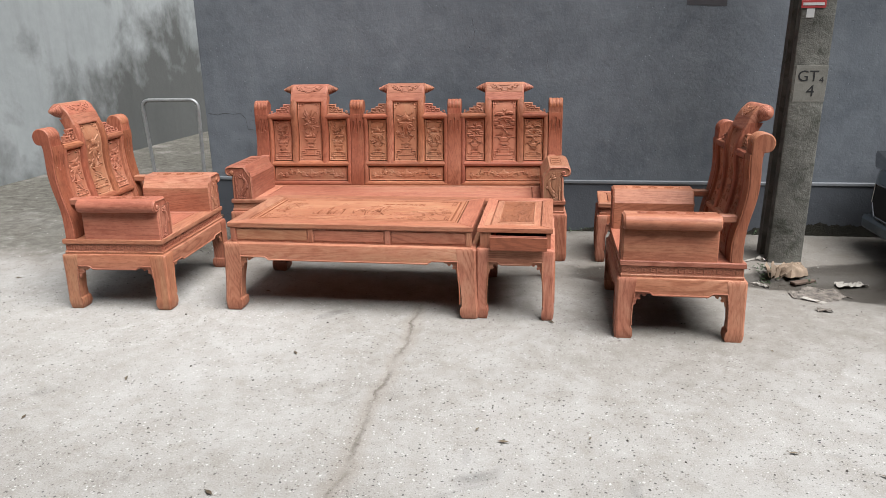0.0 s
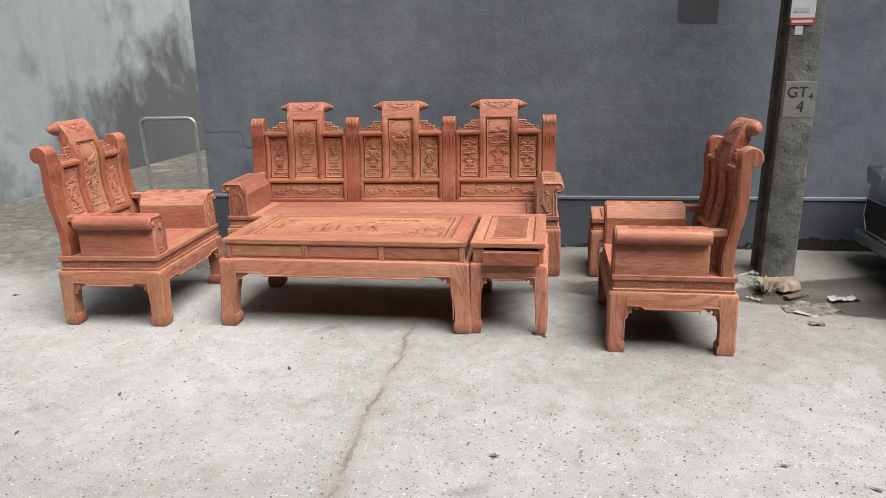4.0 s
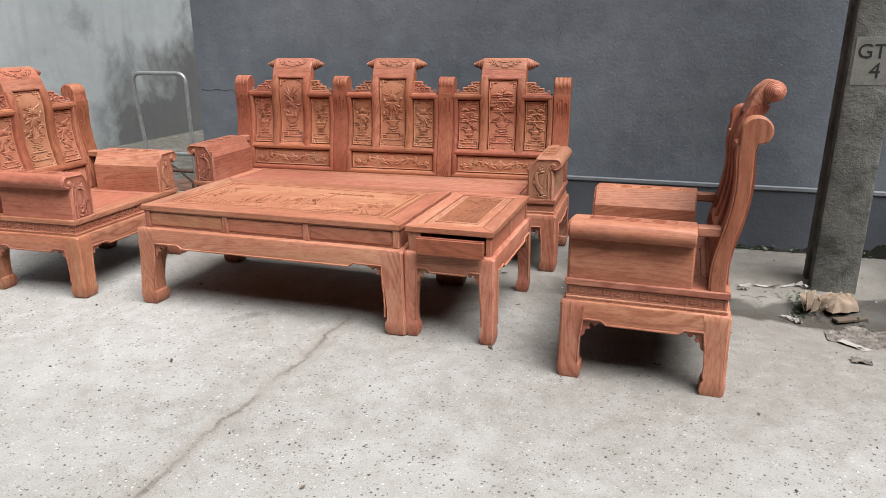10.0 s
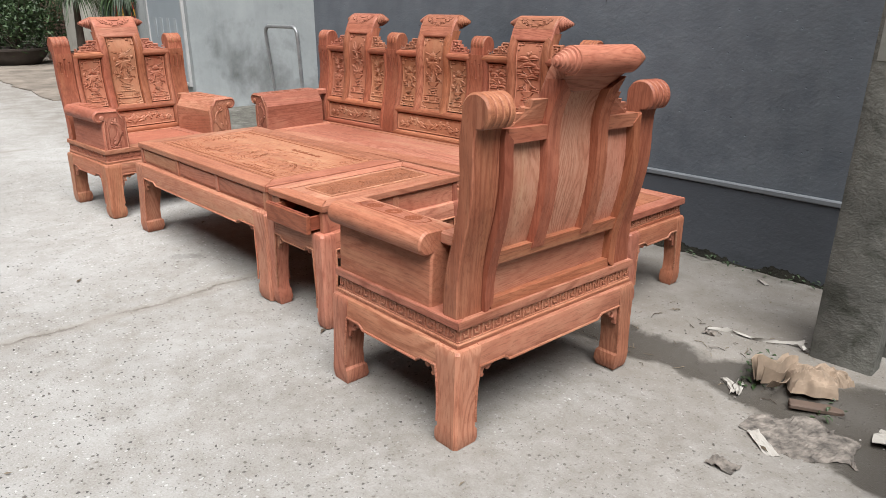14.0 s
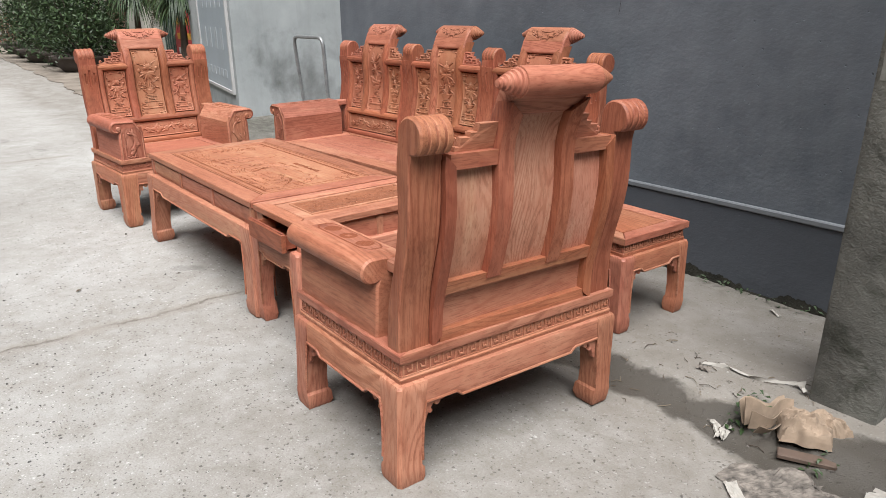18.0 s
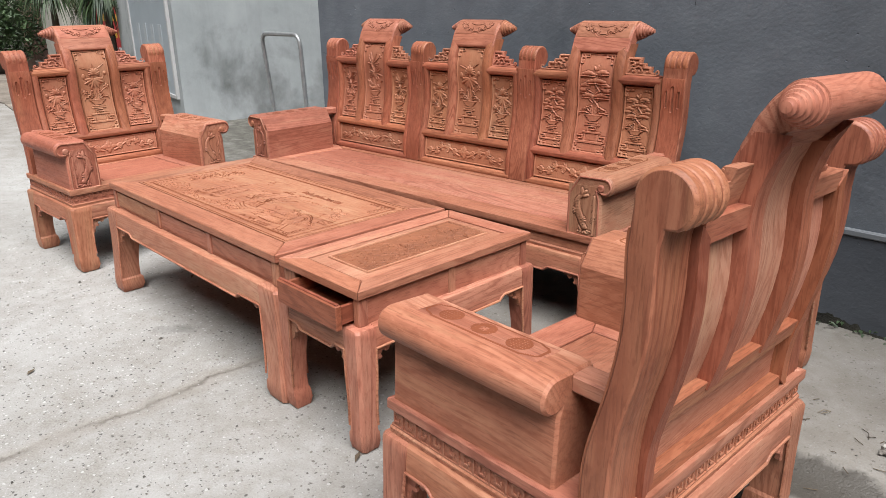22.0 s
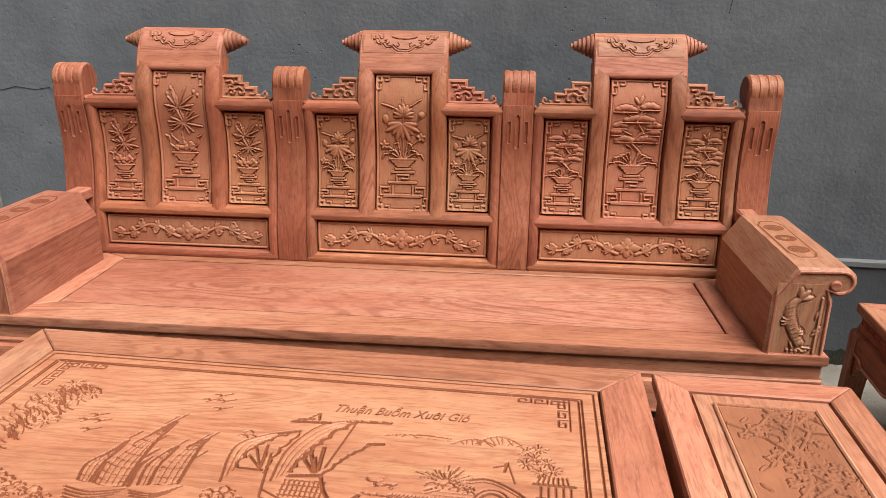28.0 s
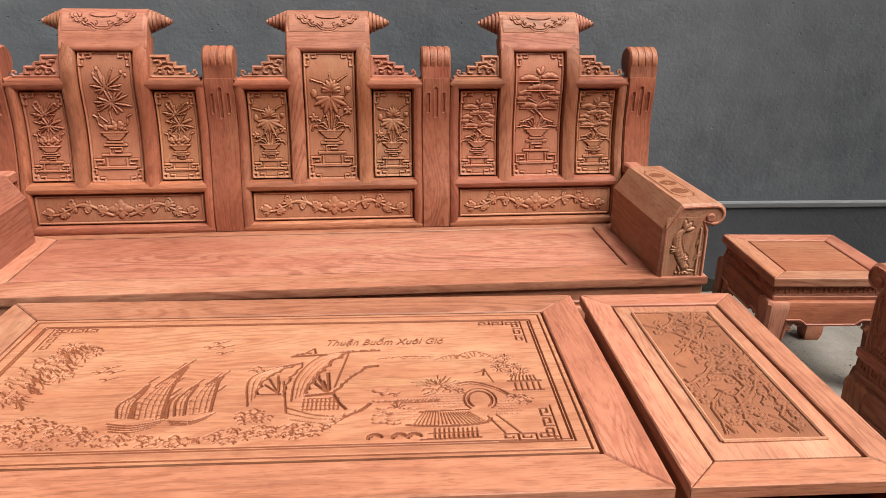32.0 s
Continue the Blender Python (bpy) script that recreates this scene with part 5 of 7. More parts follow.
def harbour(r):
    """Junks under sail, islands, a pavilion with a moon gate, birds, and a fretted border, cut fine and shallow."""
    q = random.Random(11)
    w, h = r.w, r.h
    frame_lines = lambda a, b: [(-a, -b), (a, -b), (a, b), (-a, b), (-a, -b)]
    for inset in (0.010, 0.034, 0.040):
        r.stroke(frame_lines(w / 2 - inset, h / 2 - inset), 0.0019, 0.0042, False, True)
    A, B = w / 2 - 0.062, h / 2 - 0.042
    for sx in (-1, 1):
        for sy in (-1, 1):
            for dx, dy in ((1, 0), (0, 1)):
                for i in range(3):
                    u = 0.006 + 0.032 * i
                    p = lambda s, v: (sx * (A - dx * (u + s) - dy * v), sy * (B - dy * (u + s) - dx * v))
                    r.stroke([p(0, 0), p(0, 0.017), p(0.024, 0.017), p(0.024, 0.005), p(0.010, 0.005), p(0.010, 0.010)], 0.0017, 0.0042, False, True)
                p = lambda s, v: (sx * (A - dx * s - dy * v), sy * (B - dy * s - dx * v))
                r.stroke([p(-0.004, -0.004), p(0.105, -0.004)], 0.0016, 0.0042, False, True)
    cut = lambda pts, rr=0.0022, d=0.0042: r.stroke(pts, rr, d, False, True)
    rise = lambda pts, rr=0.0022, d=0.0045: r.stroke(pts, rr, d)

    def bow(a, b, k, n=9):
        """Points from a to b, bellied out sideways by k."""
        (ax, ay), (bx, by) = a, b
        return [(ax + (bx - ax) * t - (by - ay) * k * 4 * t * (1 - t), ay + (by - ay) * t + (bx - ax) * k * 4 * t * (1 - t)) for t in np.linspace(0, 1, n)]

    def arc(pts, n=10):
        """A smooth line through the given points."""
        p = [np.array(v) for v in [pts[0]] + list(pts) + [pts[-1]]]
        out = []
        for a, b, c, d in zip(p, p[1:], p[2:], p[3:]):
            out += [tuple(0.5 * (2 * b + (c - a) * t + (2 * a - 5 * b + 4 * c - d) * t * t + (3 * b - a - 3 * c + d) * t ** 3)) for t in np.linspace(0, 1, n, endpoint=False)]
        return out + [tuple(p[-1])]

    def between(a, b, t):
        n = min(len(a), len(b))
        pick = lambda s, i: s[round(i * (len(s) - 1) / (n - 1))]
        return [(pick(a, i)[0] * (1 - t) + pick(b, i)[0] * t, pick(a, i)[1] * (1 - t) + pick(b, i)[1] * t) for i in range(n)]

    def net_sail(left, right, rows, cols):
        """A sail netted with fine cuts, dark along its leech."""
        left, right = arc(left), arc(right)
        rise(between(left, right, 0.5), 0.016, 0.0010)
        for k in range(1, cols):
            cut(between(left, right, k / cols), 0.0015, 0.0022)
        for k in range(rows + 1):
            i, j = round(k * (len(left) - 1) / rows), round(k * (len(right) - 1) / rows)
            cut(bow(left[i], right[j], -0.10, 5), 0.0015, 0.0022)
        cut(left, 0.0024, 0.0048)
        cut(right, 0.0028, 0.0052)

    def scallop(pts, n, belly, rr=0.0036):
        """A dark edge hung in shallow loops."""
        line = arc(pts, 8)
        at = [line[round(i * (len(line) - 1) / n)] for i in range(n + 1)]
        for a, b in zip(at, at[1:]):
            cut(bow(a, b, belly, 6), rr, 0.0060)

    def foam(x0, x1, y0, y1, n):
        """A bank of spray: rounded swells, each under a dark curl, with flecks between."""
        for _ in range(n):
            u, v = q.uniform(-1, 1), q.uniform(-1, 1)
            x, y = (x0 + x1) / 2 + u * (x1 - x0) / 2, (y0 + y1) / 2 + v * (1 - 0.5 * u * u) * (y1 - y0) / 2
            sz = q.uniform(0.004, 0.009)
            r.disc(x, y, sz, sz * 0.7, q.uniform(0.0008, 0.0020), q.uniform(0, 3))
            cut(bow((x - sz, y - 0.2 * sz), (x + sz, y - 0.3 * sz), q.uniform(0.2, 0.5), 6), 0.0016, q.uniform(0.0020, 0.0042))
            if q.random() < 0.5:
                cut(curl(x, y + 0.3 * sz, sz * 0.5, q.uniform(0, 6), q.choice((-1, 1)), 7), 0.0014, 0.0024)

    def needles(x, y, n, ln, lo, hi):
        """A clump of leaves, each a dark cut beside a low ridge."""
        for j in range(n):
            a = math.radians(lo + (hi - lo) * (j + 0.5) / n + q.uniform(-8, 8))
            e = ln * q.uniform(0.6, 1.1)
            r.leaf(x, y, a, e, 0.007, 0.0020)
            cut([(x + 0.2 * e * math.cos(a - 0.14), y + 0.2 * e * math.sin(a - 0.14)), (x + e * math.cos(a - 0.1), y + e * math.sin(a - 0.1))], 0.0015, 0.0032)

    def crag(x0, x1, y0, y1, n):
        for _ in range(n):
            x, y, sz = q.uniform(x0, x1), q.uniform(y0, y1), q.uniform(0.006, 0.014)
            r.disc(x, y, sz, sz * 0.7, q.uniform(0.0008, 0.0020), q.uniform(0, 3))
            cut(bow((x - sz, y - 0.4 * sz), (x + sz, y - 0.5 * sz), -0.2, 5), 0.0016, 0.0032)

    # two far junks
    net_sail([(-0.237, -0.135), (-0.247, -0.075), (-0.227, -0.019), (-0.192, 0.050)], [(-0.185, -0.137), (-0.192, -0.087), (-0.195, -0.023), (-0.187, 0.046)], 10, 5)
    net_sail([(-0.267, -0.132), (-0.277, -0.092), (-0.258, -0.054), (-0.247, -0.022)], [(-0.244, -0.134), (-0.251, -0.085), (-0.245, -0.048), (-0.244, -0.020)], 7, 3)
    cut(arc([(-0.177, -0.136), (-0.186, -0.082), (-0.170, -0.050)]), 0.0034, 0.0055)
    for x, y in ((-0.192, 0.050), (-0.206, 0.040), (-0.247, -0.014), (-0.196, -0.020), (-0.190, -0.060)):
        cut([(x, y), (x + 0.012, y + 0.024)], 0.0022, 0.0048)
    for k in range(4):
        cut(arc([(-0.278 + 0.004 * k, -0.150 - 0.008 * k), (-0.230, -0.158 - 0.007 * k), (-0.178 - 0.006 * k, -0.143 - 0.008 * k)], 6), 0.0018, 0.0040)
    net_sail([(-0.143, -0.125), (-0.150, -0.070), (-0.136, -0.026), (-0.108, 0.006)], [(-0.102, -0.118), (-0.107, -0.067), (-0.110, -0.020), (-0.106, 0.004)], 8, 4)
    net_sail([(-0.164, -0.131), (-0.174, -0.081), (-0.160, -0.038), (-0.151, -0.026)], [(-0.147, -0.128), (-0.155, -0.080), (-0.151, -0.045), (-0.149, -0.026)], 6, 2)
    for x, y in ((-0.108, 0.006), (-0.122, -0.004), (-0.152, -0.024), (-0.104, -0.050)):
        cut([(x, y), (x + 0.010, y + 0.020)], 0.0020, 0.0045)
    for k in range(3):
        cut(arc([(-0.172 + 0.004 * k, -0.146 - 0.006 * k), (-0.128, -0.148 - 0.005 * k), (-0.092 - 0.006 * k, -0.124 - 0.008 * k)], 6), 0.0017, 0.0038)
    # the great junk: foresail, mainsail, cabin and hull
    foreL, mainL = arc([(-0.037, -0.104), (-0.051, -0.010), (-0.010, 0.032), (0.045, 0.053)]), arc([(0.043, -0.090), (0.042, -0.005), (0.077, 0.075), (0.138, 0.098), (0.201, 0.101)])
    foreR, mainR = arc([(-0.025, -0.063), (-0.015, -0.008), (0.005, 0.016), (0.046, 0.049)]), arc([(0.068, -0.063), (0.082, -0.015), (0.101, 0.032), (0.139, 0.090), (0.201, 0.098)])
    for left, right, n in ((foreL, foreR, 3), (mainL, mainR, 4)):
        rise(between(left, right, 0.5), 0.015, 0.0012)
        cut(left, 0.0020, 0.0036)
        for k in range(1, n):
            cut(between(left, right, k / n), 0.0014, 0.0018)
    scallop([(-0.025, -0.063), (-0.015, -0.008), (0.005, 0.016), (0.046, 0.049)], 6, 0.25, 0.0026)
    scallop([(0.068, -0.063), (0.082, -0.015), (0.101, 0.032), (0.139, 0.090)], 7, 0.25)
    cut([(0.139, 0.096), (0.203, 0.100)], 0.0046, 0.0064); cut([(0.010, 0.040), (0.047, 0.052)], 0.0028, 0.0055)
    scallop([(0.117, -0.066), (0.147, -0.011), (0.180, 0.030)], 7, -0.20, 0.0030); cut([(0.178, 0.031), (0.203, 0.034)], 0.0042, 0.0060)
    scallop([(0.047, 0.043), (0.023, -0.018), (0.025, -0.071)], 5, 0.16, 0.0022)
    for x, y in ((0.079, -0.026), (0.085, -0.006), (0.096, -0.020), (0.104, 0.010)):
        cut([(0.114 - 0.25 * (0.114 - x), -0.066 + 0.18 * (y + 0.066)), (x, y)], 0.0034, 0.0058)
    cut([(0.068, -0.074), (0.118, -0.066)], 0.0042, 0.0062)
    for x, y in ((-0.017, -0.030), (-0.012, -0.008), (0.004, 0.004), (0.010, -0.020)):
        cut([(0.014, -0.062), (x, y)], 0.0022, 0.0046)
    cut([(-0.024, -0.065), (0.019, -0.066)], 0.0028, 0.0052)
    cut([(0.121, -0.045), (0.141, 0.094)], 0.0018, 0.0042); cut([(0.018, -0.018), (0.042, -0.148)], 0.0018, 0.0040); cut([(0.120, -0.066), (0.134, -0.100), (0.150, -0.124)], 0.0030, 0.0055)
    for k in range(9):
        cut([(0.066 + 0.0082 * k, -0.082), (0.068 + 0.0082 * k, -0.124)], 0.0014, 0.0026)
    for k in range(4):
        cut([(0.064, -0.084 - 0.012 * k), (0.134, -0.082 - 0.013 * k)], 0.0014, 0.0026)
    rise(arc([(0.044, -0.150), (0.100, -0.162), (0.158, -0.142)], 8), 0.020, 0.0014)
    for k in range(5):
        cut(arc([(0.035 + 0.006 * k, -0.112 - 0.020 * k), (0.098, -0.140 - 0.012 * k), (0.156 - 0.008 * k, -0.142 - 0.009 * k), (0.190 - 0.022 * k, -0.110 - 0.014 * k)], 8), 0.0017, 0.0036)
    cut(arc([(0.150, -0.146), (0.176, -0.128), (0.193, -0.106)], 8), 0.0040, 0.0060)
    foam(-0.050, 0.010, -0.165, -0.118, 40); foam(-0.030, 0.110, -0.212, -0.165, 95)
    cut([(0.022, 0.081), (0.092, 0.086)], 0.0042, 0.0060); cut([(0.045, 0.090), (0.065, 0.114), (0.070, 0.092)], 0.0022, 0.0050); cut([(0.030, 0.090), (0.060, 0.094)], 0.0026, 0.0045)
    foam(-0.054, -0.032, 0.018, 0.036, 9)
    # pavilion: ridged roof, eaves, posts
    rise([(0.30, -0.158), (0.385, -0.152)], 0.020, 0.0014)
    for k in range(19):
        cut([(0.293 + 0.0046 * k, -0.140), (0.274 + 0.0076 * k, -0.178)], 0.0014, 0.0028)
    cut([(0.286, -0.137), (0.380, -0.133)], 0.0024, 0.0046); cut(arc([(0.262, -0.178), (0.330, -0.184), (0.400, -0.178), (0.418, -0.162)], 8), 0.0028, 0.0052)
    for k in range(10):
        cut([(0.312 + 0.0084 * k, -0.190), (0.311 + 0.0084 * k, -0.219)], 0.0016, 0.0036)
    cut([(0.286, -0.222), (0.392, -0.219)], 0.0024, 0.0046); cut([(0.300, -0.205), (0.390, -0.202)], 0.0015, 0.0034)
    for k in range(14):
        cut([(0.240 + 0.0062 * k, -0.103 + 0.0012 * (k % 2)), (0.246 + 0.0062 * k, -0.094)], 0.0015, 0.0034)
    cut([(0.238, -0.106), (0.325, -0.104)], 0.0018, 0.0036)
    # garden wall with its courses, a moon gate, the path
    top = arc([(0.296, -0.078), (0.330, -0.060), (0.390, -0.036), (0.440, -0.060), (0.470, -0.092)], 8)
    cut(top, 0.0022, 0.0044); cut([(x, y - 0.008) for x, y in top], 0.0015, 0.0030)
    for row in range(6):
        for k in range(9):
            x, y = 0.236 + 0.011 * k + 0.005 * (row % 2), -0.118 - 0.0085 * row
            if x < 0.285:
                cut([(x, y), (x + 0.007, y)], 0.0014, 0.0020)
            x = 0.430 + 0.010 * k + 0.005 * (row % 2)
            if x < 0.475:
                cut([(x, y + 0.012), (x + 0.007, y + 0.010)], 0.0014, 0.0020)
            x = 0.310 + 0.010 * k
            if x < 0.372:
                cut([(x, -0.078 - 0.0085 * row), (x + 0.007, -0.077 - 0.0085 * row)], 0.0014, 0.0020)
    for rr, wd in ((0.023, 0.0026), (0.031, 0.0015)):
        cut([(0.404 + rr * math.cos(t), -0.100 + 1.25 * rr * math.sin(t)) for t in np.linspace(-0.9, 4.0, 24)], wd, 0.0044)
    cut([(0.412, -0.155), (0.437, -0.208)], 0.0018, 0.0036); cut([(0.428, -0.150), (0.466, -0.211)], 0.0018, 0.0036)
    for turn in np.linspace(0, 180, 12):
        needles(0.327 + 0.010 * math.cos(math.radians(turn)), -0.052, 1, 0.046, turn - 4, turn + 4)
    needles(0.327, -0.050, 9, 0.030, 5, 175); foam(0.296, 0.350, -0.072, -0.056, 14); foam(0.345, 0.375, -0.075, -0.062, 6)
    needles(0.226, -0.090, 6, 0.030, 20, 160); needles(0.245, -0.125, 6, 0.026, 0, 180)
    crag(0.205, 0.240, -0.170, -0.050, 26)
    for k, x in enumerate((0.205, 0.248, 0.275)):
        cut([(x + 0.012 * math.cos(t), -0.212 + 0.010 * math.sin(t)) for t in np.linspace(0, 3.6, 10)], 0.0030, 0.0050)
        cut([(x + 0.006 * math.cos(t), -0.210 + 0.005 * math.sin(t)) for t in np.linspace(0, 3.6, 8)], 0.0018, 0.0036)
    # trees and a roofed lodge at the east edge
    for x, y in ((0.455, 0.050), (0.475, 0.058), (0.470, 0.030), (0.490, 0.022), (0.455, 0.015), (0.500, 0.000), (0.480, -0.005)):
        needles(x, y, 9, 0.017, 0, 360)
    for k in range(7):
        cut([(0.480 + 0.007 * k, -0.014), (0.474 + 0.0085 * k, -0.034)], 0.0015, 0.0034)
    cut([(0.468, -0.036), (0.535, -0.036)], 0.0028, 0.0050); cut([(0.474, -0.070), (0.535, -0.070)], 0.0020, 0.0040)
    for k in range(5):
        cut([(0.480 + 0.012 * k, -0.038), (0.480 + 0.012 * k, -0.068)], 0.0018, 0.0038)
    foam(0.462, 0.500, -0.118, -0.082, 20)
    cut([(0.420, -0.012), (0.424, 0.014), (0.418, 0.004), (0.402, -0.002)], 0.0020, 0.0045); cut([(0.424, 0.014), (0.438, -0.040)], 0.0013, 0.0028)
    # spray along the near shore in separate banks
    foam(-0.520, -0.430, -0.206, -0.160, 48); foam(-0.460, -0.370, -0.172, -0.126, 46); foam(-0.420, -0.290, -0.226, -0.150, 95); foam(-0.285, -0.180, -0.224, -0.186, 48); foam(-0.185, -0.092, -0.224, -0.196, 34); foam(-0.088, -0.015, -0.222, -0.176, 44)
    # far hills and the crag in the north-west corner
    for x0, x1, y0, k in ((0.20, 0.32, 0.062, 0.05), (0.325, 0.400, 0.054, 0.22), (0.365, 0.446, 0.060, 0.30)):
        cut(bow((x0, y0), (x1, y0 + 0.006), k), 0.0016, 0.0026)
        for j in range(8):
            t = (j + 0.5) / 8
            x, y = x0 + (x1 - x0) * t, y0 + 4 * k * (x1 - x0) * t * (1 - t)
            cut([(x, y), (x + q.uniform(-0.01, 0.01), y0 + 0.2 * (y - y0))], 0.0014, 0.0020)
    ridge = arc([(-0.520, -0.066), (-0.540, 0.010), (-0.520, 0.090), (-0.490, 0.135), (-0.452, 0.160)], 8)
    foot = arc([(-0.442, -0.068), (-0.440, 0.000), (-0.410, 0.028), (-0.400, 0.080), (-0.384, 0.112)], 8)
    rise(between(ridge, foot, 0.5), 0.045, 0.0016)
    for a, b in zip(ridge, foot):
        for k in range(4):
            t = q.uniform(0.0, 0.75)
            p0 = (a[0] + (b[0] - a[0]) * t, a[1] + (b[1] - a[1]) * t + q.uniform(-0.006, 0.006))
            cut(bow(p0, (p0[0] + q.uniform(0.016, 0.036), p0[1] - q.uniform(0.008, 0.030)), q.uniform(-0.2, 0.2), 6), 0.0016, q.uniform(0.0020, 0.0042))
    for x, y in ((-0.460, 0.145), (-0.400, 0.115), (-0.415, 0.095), (-0.470, 0.090), (-0.430, 0.015), (-0.500, -0.055)):
        needles(x, y, 9, 0.024, 0, 360)
    for bx, by in ((-0.346, 0.047), (-0.358, 0.030), (-0.330, 0.030), (-0.334, 0.001), (-0.145, 0.147), (-0.160, 0.128), (-0.130, 0.128), (-0.127, 0.101)):
        cut([(bx - 0.016, by + 0.002), (bx - 0.006, by + 0.004), (bx, by), (bx + 0.018, by + 0.009)], 0.0020, 0.0040)
        cut([(bx - 0.005, by - 0.006), (bx + 0.004, by + 0.003)], 0.0020, 0.0040)


def side_table():
    t = thing("side_table", pose(0, 0, 0), "narrow red wooden side table with its drawer pulled open", "side table", "carved wooden suite")
    x0, x1, y0, y1 = 1.404, 1.800, 0.0, 0.735
    base(t, x0 - 0.006, x1 + 0.012, y0 - 0.018, y1 + 0.014, 0.398, 0.075, 0.066)
    # hollow case: two sides, back, bottom, with the front open for the drawer
    part("side_panel", box(x0 + 0.014, x0 + 0.030, y0 + 0.012, y1 - 0.012, 0.392, 0.482, bev=0.002), WOOD, t)
    part("side_panel", box(x1 - 0.030, x1 - 0.014, y0 + 0.012, y1 - 0.012, 0.392, 0.482, bev=0.002), WOOD, t)
    part("back_panel", box(x0 + 0.030, x1 - 0.030, y1 - 0.028, y1 - 0.012, 0.392, 0.482, bev=0.002), WOOD, t)
    part("bottom_board", box(x0 + 0.030, x1 - 0.030, y0 + 0.014, y1 - 0.028, 0.388, 0.398, bev=0), WOOD, t)
    for y in (y0 + 0.010, 0.355, y1 - 0.040):
        part("stile", box(x1 - 0.016, x1 - 0.009, y, y + 0.030, 0.396, 0.482, bev=0.002), WOOD, t)
    for x, wide in ((x0 + 0.012, 0.060), (x1 - 0.034, 0.022)):
        part("stile", box(x, x + wide, y0 + 0.008, y0 + 0.030, 0.392, 0.482, bev=0.002), WOOD, t)
    framed_top(t, x0, x1, y0, y1, 0.482, 0.510, 0.062, SAP, -0.002)
    rel = carving(("plum",), 0.178, 0.50, 0.0018, plum)
    # shade of the crevices round the boughs goes into the cut colour
    rel.deep, rel.floor = 0.5, -0.0010
    carved("carved_panel", rel, lambda a, b, z: (a + 1.602, b + 0.372, 0.5075 + 1.0 * z), 0.008, ROUGHCUT, t, "dark rough-carved panel with plum branches", TOOLED_SHADE)
    part("panel_beading", tube([(1.602 + a, 0.372 + b, 0.5085) for a, b in ((-0.095, -0.256), (0.095, -0.256), (0.095, 0.256), (-0.095, 0.256), (-0.095, -0.256))], 0.004, 6), SAP, t)
    pull = 0.055
    d = part("drawer", box(x0 + 0.070, x1 - 0.028, y0 - pull, y0 - pull + 0.020, 0.400, 0.474, bev=0.003), DARKWOOD, t, "dark red drawer front, pulled open")
    part("front_beading", box(x0 + 0.074, x1 - 0.032, y0 - pull + 0.005, y0 - pull + 0.015, 0.472, 0.479, bev=0.002), DARKWOOD, d)
    part("drawer_side", box(x0 + 0.080, x0 + 0.092, y0 - pull + 0.018, y0 + 0.40, 0.410, 0.464, bev=0.001), DARKWOOD, d)
    part("drawer_side", box(x1 - 0.050, x1 - 0.038, y0 - pull + 0.018, y0 + 0.40, 0.410, 0.464, bev=0.001), DARKWOOD, d)
    part("drawer_bottom", box(x0 + 0.092, x1 - 0.050, y0 - pull + 0.018, y0 + 0.40, 0.410, 0.418, bev=0.001), DARKWOOD, d)
    return t


def plum(r):
    """Crowded plum boughs and blossoms over a tooled ground."""
    q = random.Random(3)
    for k in range(4):
        x, y = -0.06 + 0.04 * k, -r.h / 2 + 0.02
        pts = [(x, y)]
        while y < r.h / 2 - 0.04:
            x, y = max(-0.07, min(0.07, x + q.uniform(-0.04, 0.04))), y + q.uniform(0.02, 0.05)
            pts.append((x, y))
        r.stroke(pts, 0.0034, 0.0030)
        for px, py in pts[1:]:
            a = q.uniform(0, 6.28)
            r.stroke([(px, py), (px + 0.04 * math.cos(a), py + 0.04 * math.sin(a))], 0.0024, 0.0026)
            for _ in range(2):
                cx, cy = px + q.uniform(-0.03, 0.03), py + q.uniform(-0.03, 0.03)
                for j in range(5):
                    r.disc(cx + 0.006 * math.cos(j * 1.257), cy + 0.006 * math.sin(j * 1.257), 0.0045, 0.0045, 0.0026)
    for _ in range(45):
        r.leaf(q.uniform(-0.08, 0.08), q.uniform(-0.23, 0.23), q.uniform(0, 6.28), 0.024, 0.006, 0.0022)
    r.halo(1, 0.0020)


coffee_table()
side_table()


def stool(m):
    s = thing("stool", m, "small square red wooden stool with a key-fret frieze", "stool", "carved wooden suite")
    base(s, -0.208, 0.208, -0.208, 0.208, 0.325, 0.068, 0.066, mat=REDDER)
    part("waist", box(-0.192, 0.192, -0.192, 0.192, 0.318, 0.340, bev=0.004), REDDER, s)
    fret_band(s, -0.186, 0.186, -0.186, 0.186, 0.338, 0.374, 0.04)
    framed_top(s, -0.202, 0.202, -0.202, 0.202, 0.374, 0.404, 0.062, REDDER)
    return s


stool(pose(2.305, 1.232, 0.012, 0, 0, -2.0))


# ---- round the suite: pole, cart, car, litter, moss ----
STICKER = plain("white_sticker", (0.75, 0.75, 0.74), 0.5)
RED = plain("faded_red_paint", (0.55, 0.045, 0.045), 0.55, 0, 0.2)
YELLOW = plain("yellow_paint", (0.75, 0.42, 0.05), 0.5)
WHITEWASH = mineral("whitewash", (0.33, 0.325, 0.29), 0.2, 8.0, 0.85, 0.003, (0.22, 0.21, 0.18), 0.5)
SILVER = plain("silver_blue_car_paint", (0.34, 0.40, 0.45), 0.28, 0.55, 0.04)
RUBBER = plain("black_rubber", (0.02, 0.02, 0.021), 0.8)
GLASSY = plain("dark_glass", (0.02, 0.024, 0.028), 0.06)
RUST = plain("rusty_steel", (0.20, 0.125, 0.085), 0.75, 0.2, 0.5, 25.0, 0.003)
